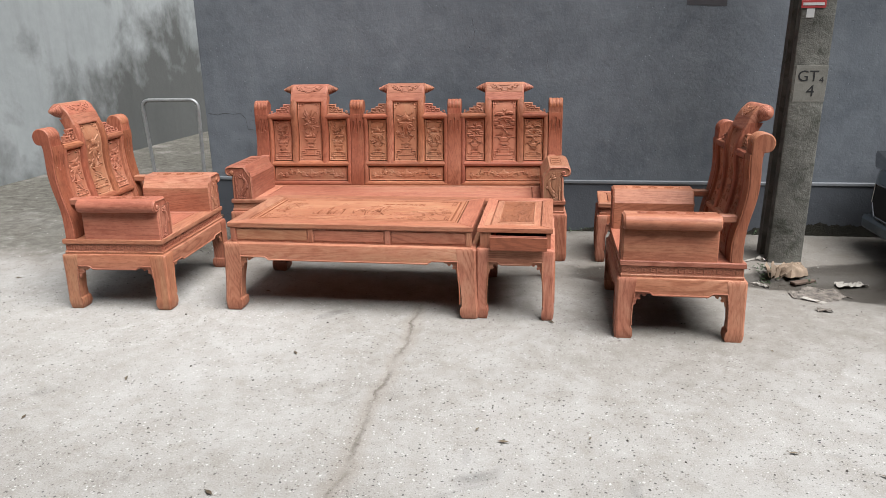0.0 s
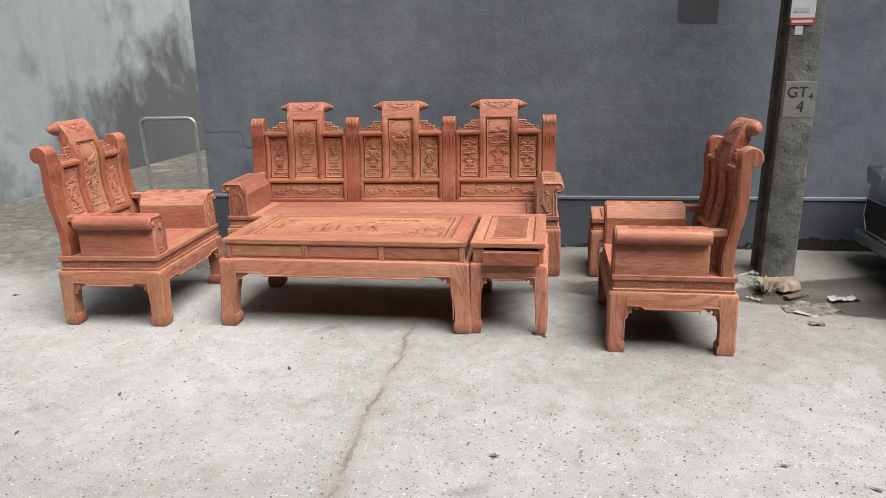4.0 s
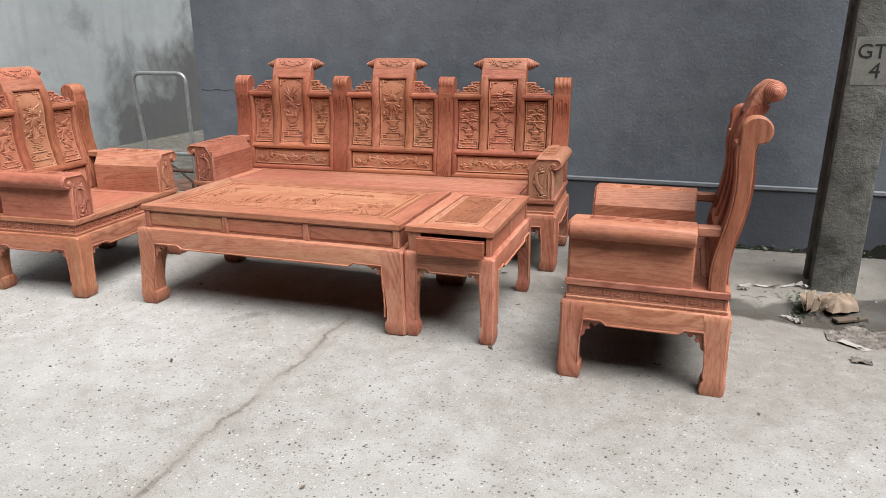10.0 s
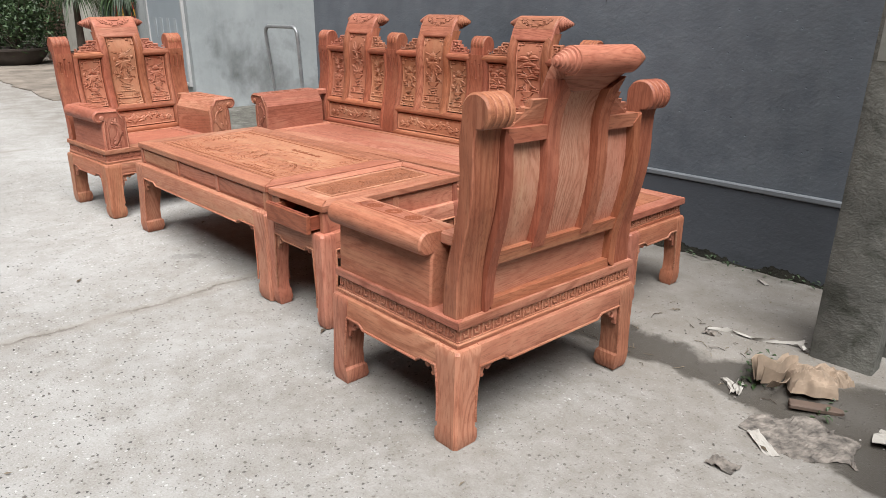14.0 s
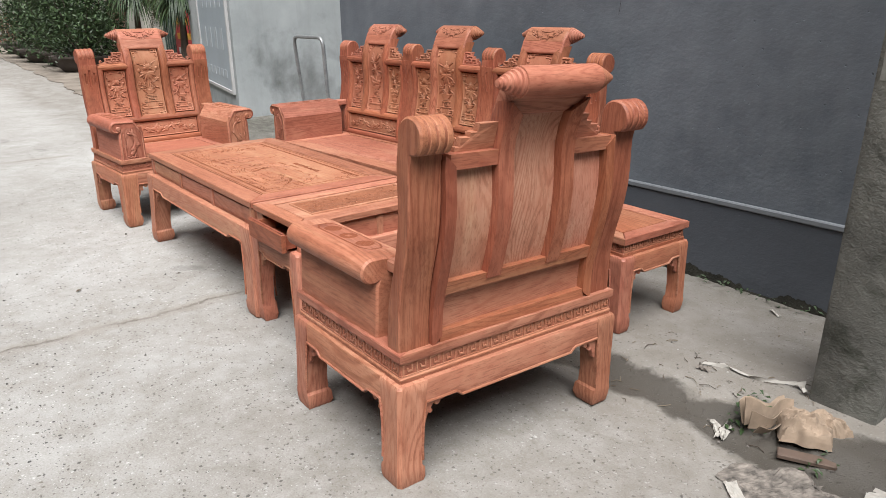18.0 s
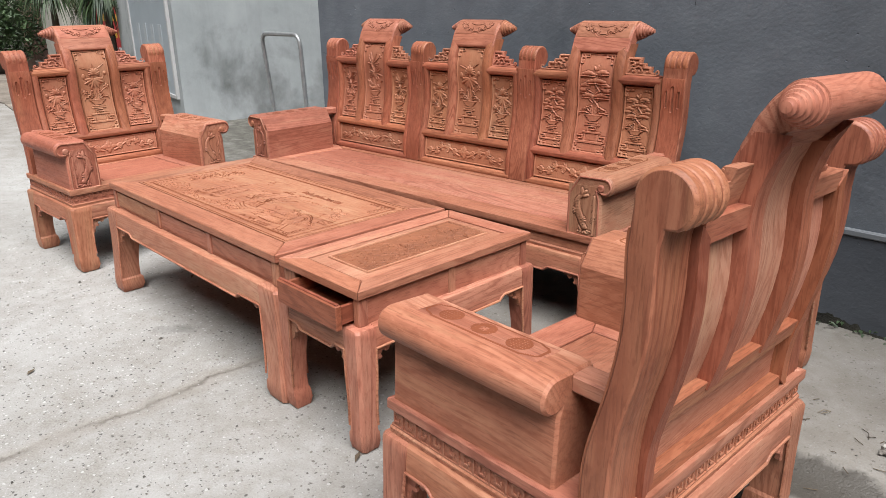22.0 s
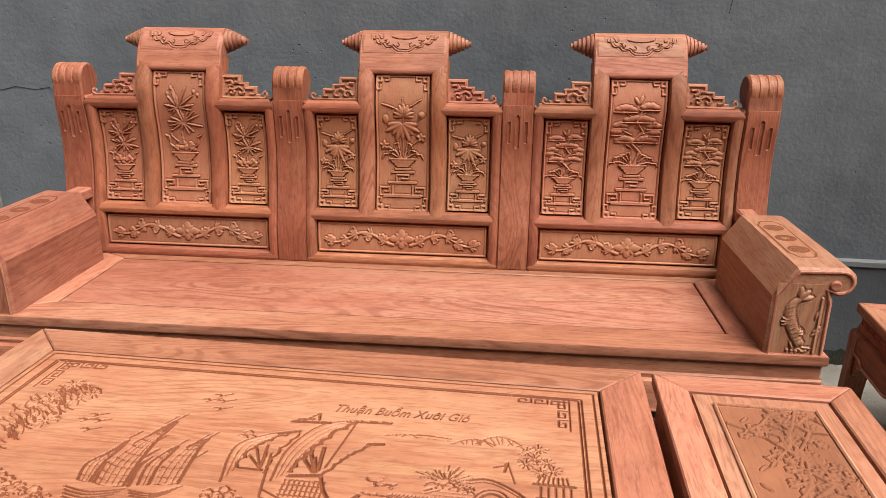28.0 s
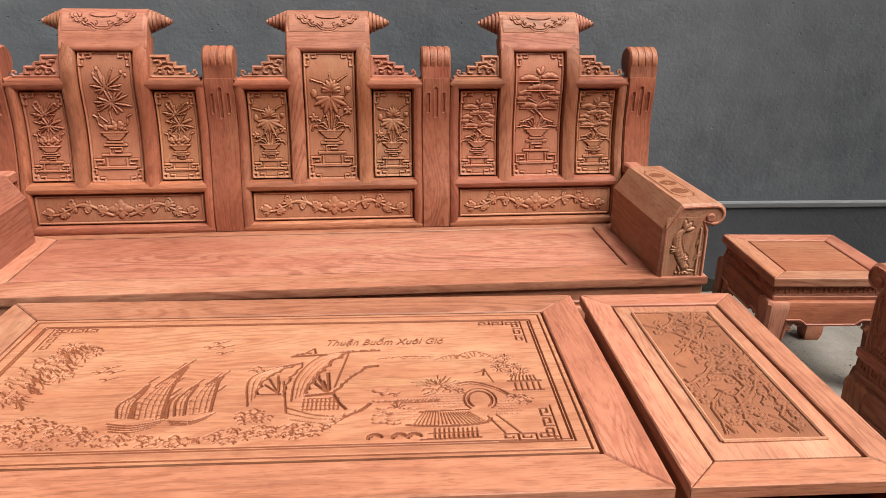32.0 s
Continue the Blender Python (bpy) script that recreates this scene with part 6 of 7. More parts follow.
CHROME = plain("chrome", (0.75, 0.76, 0.78), 0.12, 1.0, 0.03)
LEAF = plain("green_leaf", (0.05, 0.10, 0.03), 0.55, 0, 0.45, 3.0)
BARK = mineral("bark", (0.14, 0.11, 0.085), 0.35, 9.0, 0.9, 0.01)
CLAY = plain("old_clay_pot", (0.13, 0.105, 0.09), 0.8, 0, 0.25, 8.0, 0.004)
GREENSTEEL = plain("green_steel", (0.07, 0.12, 0.10), 0.5, 0.3, 0.2)
PLASTER = mineral("house_plaster", (0.58, 0.56, 0.50), 0.15, 2.0, 0.85, 0.004, (0.30, 0.28, 0.24), 0.5)
PINK = mineral("pink_tile_pillar", (0.50, 0.33, 0.27), 0.2, 3.0, 0.6, 0.003)
SHADEROOM = plain("doorway_shade", (0.03, 0.03, 0.03), 0.9)
SIGNGREY = plain("grey_blue_sign", (0.52, 0.60, 0.66), 0.45, 0, 0.10, 2.0)
PALELETTER = plain("pale_letters", (0.62, 0.68, 0.72), 0.5)
SOILBROWN = plain("brown_board", (0.25, 0.13, 0.085), 0.8, 0, 0.2, 10.0, 0.003)
DAMPBOARD = plain("damp_brown_board", (0.17, 0.115, 0.085), 0.8, 0, 0.3, 14.0, 0.003)
SCRAP = plain("trodden_sheet", (0.25, 0.22, 0.19), 0.9, 0, 0.85, 30.0, 0.008)


def text_mesh(body, size, extrude=0.002, shear=0.0):
    cu = bpy.data.curves.new("letters", "FONT")
    cu.body, cu.size, cu.shear, cu.extrude, cu.align_x = body, size, shear, extrude, "CENTER"
    tmp = bpy.data.objects.new("tmp", cu)
    scene.collection.objects.link(tmp)
    me = bpy.data.meshes.new_from_object(tmp.evaluated_get(bpy.context.evaluated_depsgraph_get()))
    bpy.data.objects.remove(tmp)
    return me


def utility_pole():
    p = thing("utility_pole", pose(3.318, 1.260, 0.02, 0, 0.8, 0), "weathered concrete ladder pole, damp and mossy at its foot", "utility pole")

    def slab(name, x, y0, y1, z0, z1, taper):
        rings = []
        for i in range(13):
            z = z0 + (z1 - z0) * i / 12
            k = 1 - taper * z
            rings.append([(-x * k, y0 * k, z), (-x * k + 0.012, y0 * k - 0.006, z), (x * k - 0.012, y0 * k - 0.006, z), (x * k, y0 * k, z), (x * k, y1 * k, z), (-x * k, y1 * k, z)])
        return part(name, loft(rings), POLE, p)
    slab("flange", 0.104, -0.130, -0.050, -0.1, 6.0, 0.045)
    slab("flange", 0.104, 0.055, 0.130, -0.1, 6.0, 0.045)
    z = 0.06
    while z < 5.6:
        k = 1 - 0.045 * z
        prof = [(-0.051 * k, z - 0.05), (-0.051 * k, z + 0.10), (0.056 * k, z + 0.10), (0.056 * k, z - 0.05), (0.035 * k, z), (-0.03 * k, z)]
        part("rung", prism(prof, -0.075 * k, 0.075 * k, YZ, 0.006), POLE, p)
        z += 0.42
    k = 1 - 0.045 * 1.15
    part("number_patch", box(-0.085, 0.100, -0.130 * k - 0.0085, -0.130 * k - 0.004, 1.035, 1.255, bev=0.001), WHITEWASH, p, "whitewashed patch with black numbers")
    for body, size, x, zz in (("GT", 0.092, -0.012, 1.160), ("4", 0.055, 0.068, 1.150), ("4", 0.100, 0.012, 1.070)):
        me = text_mesh(body, size, 0.0008)
        me.transform(Matrix.Translation((x, -0.130 * k - 0.0094, zz)) @ Matrix.Rotation(radians(90), 4, "X"))
        link("number", me, BLACKPAINT, p, "", False)
    k = 1 - 0.045 * 1.7
    part("sticker", box(-0.105, 0.035, -0.130 * k - 0.011, -0.130 * k - 0.006, 1.62, 1.80, bev=0.001), STICKER, p, "torn white sticker with a red band")
    part("red_band", box(-0.105, 0.035, -0.130 * k - 0.013, -0.130 * k - 0.010, 1.585, 1.630, bev=0.001), RED, p)
    part("label_bar", box(-0.095, 0.025, -0.130 * k - 0.0145, -0.130 * k - 0.012, 1.600, 1.616, bev=0.0), STICKER, p)
    part("label_bar", box(-0.09, 0.0, -0.130 * k - 0.0125, -0.130 * k - 0.0105, 1.66, 1.685, bev=0.0), SIGNGREY, p)
    part("small_sticker", box(-0.070, -0.025, -0.130 * k - 0.011, -0.130 * k - 0.007, 1.53, 1.582, bev=0.001), STICKER, p)


utility_pole()


def hand_cart():
    c = thing("hand_cart", pose(0, 0, 0.012), "galvanised steel hand cart standing behind the suite", "hand cart")
    lt, rt, lb, rb = Vector((-1.425, 1.655, 1.040)), Vector((-0.957, 1.665, 1.040)), Vector((-1.425, 1.745, 0.10)), Vector((-1.015, 1.735, 0.10))

    def corner(a, b, d, n=6):
        out = []
        for i in range(n + 1):
            t = i / n
            out.append(a * (1 - t) ** 2 + d * 2 * t * (1 - t) + b * t * t)
        return out
    r = 0.075
    pts = [lb] + corner(lt + (lb - lt).normalized() * r, lt + (rt - lt).normalized() * r, lt) + corner(rt + (lt - rt).normalized() * r, rt + (rb - rt).normalized() * r, rt) + [rb]
    part("handle", tube(pts, 0.0145, 12), STEEL, c, "bent grey steel tube handle")
    f = lambda a, b, t: a + (b - a) * t
    part("crossbar", tube([f(lb, lt, 0.36), f(rb, rt, 0.36)], 0.013, 10), STEEL, c)
    for a, b in (((-1.47, 1.70, 0.13), (-1.47, 2.40, 0.13)), ((-1.09, 1.70, 0.13), (-1.09, 2.40, 0.13)), ((-1.47, 1.72, 0.13), (-1.02, 1.72, 0.13)), ((-1.47, 2.05, 0.13), (-1.09, 2.05, 0.13)), ((-1.47, 2.38, 0.13), (-1.09, 2.38, 0.13))):
        part("frame_tube", tube([a, b], 0.016, 8), STEEL, c)
    part("brace", tube([f(lb, lt, 0.34) + Vector((0.12, 0, 0)), (-1.28, 2.05, 0.14)], 0.013, 8), STEEL, c)
    part("lower_bar", tube([f(lb, lt, 0.22) - Vector((0.05, 0, 0)), f(rb, rt, 0.22)], 0.015, 10), RUST, c, "rusty lower bar")
    part("side_beam", box(-1.10, -1.06, 1.78, 2.40, 0.150, 0.205, bev=0.004), SOILBROWN, c, "brown timber beam")
    for y in (1.70, 1.78):
        part("tube_stub", tube([(-1.03, y, 0.10), (-0.90, y - 0.02, 0.085)], 0.014, 10), RUST, c)
    part("corner_block", box(-1.10, -0.985, 1.69, 1.78, 0.112, 0.150, bev=0.004), RUST, c)
    part("deck", box(-1.46, -1.10, 1.74, 2.39, 0.142, 0.152, bev=0.002), SOILBROWN, c)
    for x in (-1.45, -1.06):
        for y in (1.73, 2.35):
            if x > -1.2 and y > 2:
                x = -1.12
            w = lathe([(-0.016, 0.0), (-0.016, 0.034), (-0.013, 0.050), (0.013, 0.050), (0.016, 0.034), (0.016, 0.0)], 20)
            bmesh.ops.translate(w, vec=(x, y, 0.050), verts=w.verts)
            part("caster", w, RUBBER, c)
            part("caster_fork", box(x - 0.026, x + 0.026, y - 0.018, y + 0.018, 0.055, 0.116, bev=0.003), STEEL, c)
    bm = bmesh.new()
    for i in range(12):
        a = Vector((-1.40 + 0.012 * math.sin(i), 1.70, 0.42 - 0.024 * i))
        tube([a + Vector((0.010 * math.cos(t), 0.004 * (i % 2), 0.016 * math.sin(t))) for t in np.linspace(0, 2 * math.pi, 9)], 0.003, 5, bm)
    part("chain", bm, STEEL, c)
    part("wire_loop", tube([(-1.36 + 0.06 * math.cos(t), 1.70, 0.36 + 0.055 * math.sin(t)) for t in np.linspace(0, 6.28, 18)], 0.003, 5), STEEL, c)


hand_cart()


def car():
    """A small hatchback parked nose-first along the wall; its nose is all that shows."""
    c = thing("car", pose(3.955, 0.93, 0.0), "silver-blue hatchback parked beside the grey wall", "car")
    half = 0.80

    def section(x, z0, z1, w, r):
        pts = []
        for cy, cz, a in ((w - r, z1 - r, 0), (-w + r, z1 - r, 90), (-w + r * 0.6, z0 + r * 0.6, 180), (w - r * 0.6, z0 + r * 0.6, 270)):
            rr = r if a < 180 else r * 0.6
            for k in range(6):
                t = radians(a + 18 * k)
                pts.append((x, cy + rr * math.cos(t), cz + rr * math.sin(t)))
        return pts
    body = [(0.0, 0.24, 0.52, 0.52, 0.10), (0.03, 0.20, 0.60, 0.62, 0.12), (0.10, 0.17, 0.68, 0.72, 0.13), (0.25, 0.16, 0.76, 0.78, 0.12), (0.60, 0.16, 0.86, 0.80, 0.10), (1.00, 0.16, 0.93, 0.80, 0.10), (2.6, 0.16, 0.95, 0.80, 0.10), (3.5, 0.18, 0.94, 0.78, 0.14), (3.66, 0.30, 0.80, 0.68, 0.16)]
    part("body", loft([section(*s) for s in body]), SILVER, c, "", True, 50)
    cabin = [(0.85, 0.90, 0.94, 0.68, 0.02), (1.35, 0.90, 1.36, 0.62, 0.12), (1.8, 0.90, 1.47, 0.60, 0.14), (2.7, 0.90, 1.45, 0.60, 0.14), (3.45, 0.90, 1.10, 0.62, 0.08)]
    part("cabin_glass", loft([section(*s) for s in cabin]), GLASSY, c, "", True, 50)
    g = part("grille", prism([(-0.46, 0.27), (0.46, 0.27), (0.52, 0.36), (0.50, 0.49), (-0.50, 0.49), (-0.52, 0.36)], -0.022, 0.06, YZ, 0.012), RUBBER, c, "black plastic lower grille")
    part("grille_trim", tube([(-0.018, y, z) for y, z in ((-0.46, 0.27), (0.46, 0.27), (0.52, 0.36), (0.50, 0.49), (-0.50, 0.49), (-0.52, 0.36), (-0.46, 0.27))], 0.008, 6), CHROME, g)
    part("lower_lip", prism([(-0.62, 0.16), (0.62, 0.16), (0.64, 0.25), (-0.64, 0.25)], -0.03, 0.16, YZ, 0.02), SILVER, c)
    pl = part("number_plate", box(-0.034, -0.024, -0.15, 0.15, 0.305, 0.455, bev=0.002), YELLOW, c, "yellow number plate")
    for z, w in ((0.412, 0.07), (0.345, 0.11)):
        for k in range(int(w / 0.022)):
            y = -w + 0.022 + k * 0.044
            part("plate_bar", box(-0.037, -0.0335, y - 0.014, y + 0.014, z - 0.024, z + 0.024, bev=0), BLACKPAINT, pl)
    for s in (-1, 1):
        part("headlight", prism([(s * 0.40, 0.56), (s * 0.66, 0.56), (s * 0.70, 0.68), (s * 0.50, 0.64)], 0.02, 0.22, YZ, 0.02), CHROME, c)
    badge = lathe([(-0.012, 0.0), (-0.012, 0.035), (0.02, 0.045)], 18)
    bmesh.ops.translate(badge, vec=(0.0, 0, 0.55), verts=badge.verts)
    part("badge", badge, CHROME, c)
    for x in (0.72, 3.05):
        for s in (-1, 1):
            w = lathe([(-0.09, 0.0), (-0.09, 0.24), (-0.07, 0.285), (0.07, 0.285), (0.09, 0.24), (0.09, 0.0)], 28)
            bmesh.ops.rotate(w, cent=(0, 0, 0), matrix=Matrix.Rotation(radians(90), 3, "Z"), verts=w.verts)
            bmesh.ops.translate(w, vec=(x, s * 0.70, 0.285), verts=w.verts)
            tyre = part("wheel", w, RUBBER, c)
            h = lathe([(-0.01, 0.0), (-0.01, 0.18), (0.01, 0.19)], 20)
            bmesh.ops.rotate(h, cent=(0, 0, 0), matrix=Matrix.Rotation(radians(90), 3, "Z"), verts=h.verts)
            bmesh.ops.translate(h, vec=(x, s * 0.795, 0.285), verts=h.verts)
            part("rim", h, CHROME, tyre)


car()


def crumpled(w, h, n, amp, seed, fold=0.0, ragged=0.12):
    """A torn, creased sheet lying on the ground."""
    q = random.Random(seed)
    bm = bmesh.new()
    off = Vector((q.uniform(0, 50), q.uniform(0, 50), 0))
    grid = []
    for j in range(n + 1):
        row = []
        for i in range(n + 1):
            x, y = (i / n - 0.5) * w, (j / n - 0.5) * h
            e = noise.noise(Vector((x * 9, y * 9, 3)) + off) * ragged * w
            k = noise.noise(Vector((x * 14 / (w + h), y * 14 / (w + h), 0)) * 3 + off)
            z = abs(k) * amp + 0.003 + fold * max(0, x / w + 0.1) ** 2
            row.append(bm.verts.new((x + e * (abs(i / n - 0.5) * 2), y + e * 0.8 * (abs(j / n - 0.5) * 2), z)))
        grid.append(row)
    for j in range(n):
        for i in range(n):
            bm.faces.new((grid[j][i], grid[j][i + 1], grid[j + 1][i + 1], grid[j + 1][i]))
    res = bmesh.ops.extrude_face_region(bm, geom=list(bm.faces))
    bmesh.ops.translate(bm, vec=(0, 0, -0.0015), verts=[v for v in res["geom"] if isinstance(v, bmesh.types.BMVert)])
    return bm


def ground_z(x, y):
    return float(street_height(np.array(x), np.array(y)))


def litter(name, x, y, w, h, turn, mat, label, category, amp=0.02, seed=1, n=12, fold=0.0, ragged=0.12):
    ob = part(name, crumpled(w, h, n, amp, seed, fold, ragged), mat, None, "", False)
    ob.matrix_basis = pose(x, y, ground_z(x, y) + 0.001, 0, 0, turn)
    return tagged(ob, label, category, "litter at the foot of the pole")


def crushed_bag(w, d, h, seed, n=15):
    """A crushed paper bag: a domed sheet of flat facets with hard creases, its rim tucked to the ground."""
    q = random.Random(seed)
    off = Vector((q.uniform(0, 50), q.uniform(0, 50), 0))
    bm = bmesh.new()
    rows = []
    for j in range(n + 1):
        row = []
        for i in range(n + 1):
            a, b = i / n * 2 - 1, j / n * 2 - 1
            edge = max(abs(a), abs(b))
            crease = 1 - 2.6 * abs(noise.noise(Vector((a * 1.7 + b * 0.8, b * 1.2, 0)) + off))
            fine = abs(noise.noise(Vector((a * 3.2, b * 3.2, 7)) + off)) + 0.4 * abs(noise.noise(Vector((a * 8, b * 8, 3)) + off))
            z = h * (1 - edge ** 4) * (0.70 + 0.28 * crease) + 0.012 * fine * (1 - edge ** 6)
            wob = 1 + 0.22 * noise.noise(Vector((a, b, 2)) * 1.7 + off)
            row.append(bm.verts.new((a * w / 2 * wob + 0.006 * fine, b * d / 2 * wob, max(z, 0.0))))
        rows.append(row)
    for j in range(n):
        for i in range(n):
            bm.faces.new((rows[j][i], rows[j][i + 1], rows[j + 1][i + 1], rows[j + 1][i]))
    return bm


def ribbon(pts, wide, twist, seed):
    """A narrow torn strip that twists along its way."""
    q = random.Random(seed)
    bm, last = bmesh.new(), None
    for i, p in enumerate(pts):
        a = twist * i + q.uniform(-0.3, 0.3)
        s = wide * q.uniform(0.6, 1.2) / 2
        o = Vector((0.3 * math.cos(a), math.cos(a), abs(math.sin(a)))) * s
        pair = [bm.verts.new(Vector(p) - o + Vector((0, 0, s))), bm.verts.new(Vector(p) + Vector((0.0, 0.0, 0.006 + s))), bm.verts.new(Vector(p) + o + Vector((0, 0, s)))]
        if last:
            for k in (0, 1):
                bm.faces.new((last[k], last[k + 1], pair[k + 1], pair[k]))
        last = pair
    return bm


def put(name, bm, x, y, turn, mat, label, category, lift=0.001):
    ob = part(name, bm, mat, None, "", False)
    ob.matrix_basis = pose(x, y, ground_z(x, y) + lift, 0, 0, turn)
    return tagged(ob, label, category, "litter at the foot of the pole")


put("paper_bag", crushed_bag(0.155, 0.125, 0.072, 4, 26), 3.305, 0.915, 28, CARD, "crushed brown paper bag lying by the pole", "paper bag", -0.004)
litter("cardboard", 3.285, 0.985, 0.13, 0.10, 35, CARD, "torn brown cardboard lying over a crushed bag", "cardboard", 0.045, 4, 7)
put("paper_bag", crushed_bag(0.09, 0.08, 0.050, 12), 3.345, 1.00, -30, CARD, "small crumpled brown bag behind another", "paper bag", -0.004)
fold = thing("cardboard", pose(3.215, 0.905, ground_z(3.215, 0.905), 0, 0, 66), "folded brown cardboard standing on edge", "cardboard", "litter at the foot of the pole")
for k, (lean_x, tall) in enumerate(((0.030, 0.080), (0.012, 0.096), (-0.008, 0.070), (-0.026, 0.045))):
    rings = []
    for i in range(9):
        a = (i / 8 - 0.5) * 0.19
        crook = 0.010 * math.sin(i * 1.1 + k) + 0.02 * (i / 8) ** 2
        hh = tall * (0.82 + 0.18 * math.sin(i * 0.9 + k)) * (1 - 0.45 * (i / 8))
        rings.append([(a, crook + lean_x, 0.0), (a, crook + lean_x + 0.004, 0.0), (a, crook + 1.9 * lean_x + 0.003, hh), (a, crook + 1.9 * lean_x, hh)])
    part("flap", loft(rings), CARD, fold, "", False)
put("paper_strip", ribbon([(-0.16 + 0.022 * i, 0.016 * math.sin(i * 0.55), 0.0) for i in range(15)], 0.017, 0.5, 3), 3.01, 1.115, 18, PAPER, "long twisted strip of torn white paper", "paper", 0.0)
put("paper_strip", ribbon([(-0.05 + 0.014 * i, 0.010 * math.sin(i * 1.3), 0.01 * (i % 2)) for i in range(8)], 0.030, 0.8, 8), 3.20, 1.145, -20, PAPER, "crumpled end of torn white paper by the pole", "paper", 0.0)
litter("paper_scrap", 3.105, 0.815, 0.032, 0.12, 20, PAPER, "torn scrap of white paper in the gutter", "paper", 0.03, 5, 8, 0, 0.5)
litter("paper_scrap", 3.07, 0.80, 0.10, 0.020, -35, PAPER, "narrow torn scrap of white paper", "paper", 0.02, 6, 8, 0, 0.3)
litter("paper_scrap", 3.63, 0.83, 0.15, 0.09, 5, PAPER, "pale torn sheet on the damp ground", "paper", 0.03, 7, 9, 0, 0.3)
litter("flattened_sheet", 3.39, 0.655, 0.29, 0.21, 35, SCRAP, "trodden grey-brown sheet, creased and dirty", "sheet", 0.010, 8, 34, 0, 0.45)
litter("paper_scrap", 3.31, 0.535, 0.13, 0.035, -40, PAPER, "white paper edge beside a trodden sheet", "paper", 0.012, 11, 8, 0, 0.2)
litter("paper_scrap", 3.29, 0.31, 0.085, 0.045, 5, SCRAP, "small curled grey paper scrap", "paper", 0.02, 12, 8, 0, 0.3)
litter("paper_scrap", 2.80, 1.70, 0.07, 0.02, -30, PAPER, "small white scrap at the foot of the wall", "paper", 0.012, 13, 6, 0, 0.2)
litter("stone_chip", 2.88, 1.03, 0.045, 0.025, 10, SCRAP, "flat grey chip of stone", "stone", 0.03, 14, 6, 0, 0.2)
board = part("wood_offcut", box(-0.080, 0.080, -0.022, 0.022, 0.0, 0.016, bev=0.003), DAMPBOARD, None)
board.matrix_basis = pose(3.350, 0.842, ground_z(3.350, 0.842) + 0.001, 0, 0, 26)
tagged(board, "brown offcut of board beside the cardboard", "offcut", "litter at the foot of the pole")


def weeds(name, spots, label, seed):
    """Low leaves scattered round the given spots."""
    q = random.Random(seed)
    bm = bmesh.new()
    for cx, cy, r, n in spots:
        for _ in range(n):
            a, d = q.uniform(0, 6.28), r * math.sqrt(q.random())
            x, y = cx + d * math.cos(a), cy + d * math.sin(a)
            z = ground_z(x, y) + q.uniform(0.004, 0.035)
            s, t, up = q.uniform(0.007, 0.017), q.uniform(0, 6.28), q.uniform(-0.2, 0.5)
            dx, dy = math.cos(t), math.sin(t)
            v = [bm.verts.new(p) for p in ((x, y, z - 0.008), (x + s * (dx - 0.5 * dy), y + s * (dy + 0.5 * dx), z + s * up), (x + 1.9 * s * dx, y + 1.9 * s * dy, z + s * up * 0.6), (x + s * (dx + 0.5 * dy), y + s * (dy - 0.5 * dx), z + s * up))]
            bm.faces.new(v)
    ob = part(name, bm, LEAF, None, "", False)
    return tagged(ob, label, "weeds", "", "stuff")


weeds("weeds", [(3.15, 0.90, 0.06, 46), (3.10, 0.97, 0.04, 14), (3.13, 0.85, 0.04, 16), (3.40, 0.84, 0.05, 14)], "small green weeds growing from the gutter", 3)
weeds("wall_weeds", [(2.35 + 0.06 * i, 1.80, 0.035, 2 + (i * 7) % 5) for i in range(22)] + [(1.95, 1.8, 0.03, 12), (2.05, 1.8, 0.03, 8)], "green weeds along the foot of the grey wall", 4)


def moss_edge():
    """Where the skirting's plaster has broken away at the ground, with earth and moss behind."""
    q = random.Random(8)
    me_v, me_f = [], []
    x, i = 1.7, 0
    while x < 7.0:
        f = lambda k, s: noise.noise(Vector((x * k, s, 0.3)))
        h = 0.030 + 0.085 * max(0, f(2.3, 0) + 0.25) + 0.060 * f(6, 3) + 0.020 * f(23, 5) + 0.012 * f(83, 8)
        h *= min(1, max(0.25, (x - 1.7) / 0.9))
        h = max(h, 0.004)
        for z, dep in ((-0.02, 0.050 + 0.012 * f(25, 2)), (0.012, 0.036 + 0.012 * f(37, 9)), (0.012 + h * 0.6, 0.020 + 0.005 * f(45, 7)), (0.012 + h, 0.0145)):
            me_v.append((x + 0.004 * f(60, z * 90), WALL_Y - dep, z))
        if i:
            b = 4 * i
            for k in range(3):
                me_f.append((b - 4 + k, b + k, b + k + 1, b - 3 + k))
        x += 0.009
        i += 1
    me = bpy.data.meshes.new("moss")
    me.from_pydata(me_v, [], me_f)
    ob = link("moss_edge", me, MOSS, None, "", True, 80)
    tagged(ob, "dark moss and earth along the broken foot of the wall", "moss", "", "stuff")


moss_edge()
DARKPATCH = plain("faded_dark_paint", (0.085, 0.08, 0.09), 0.7)
patch = part("paint_patch", prism([(2.70, 1.67), (2.97, 1.655), (2.98, 2.1), (2.69, 2.1)], WALL_Y - 0.002, WALL_Y + 0.004, XZ, 0), DARKPATCH, wall, "dark square patch of paint")
for pts in ([(-0.98, 0.93), (-0.90, 0.915), (-0.84, 0.93), (-0.76, 0.92), (-0.70, 0.93), (-0.66, 0.88), (-0.65, 0.80), (-0.55, 0.79)], [(1.18, 1.62), (1.20, 1.50), (1.17, 1.42)], [(1.72, 1.40), (1.74, 1.31), (1.73, 1.22)]):
    part("wall_crack", tube([(x, WALL_Y - 0.0005, z) for x, z in pts], 0.0011, 5), BLACKPAINT, wall)


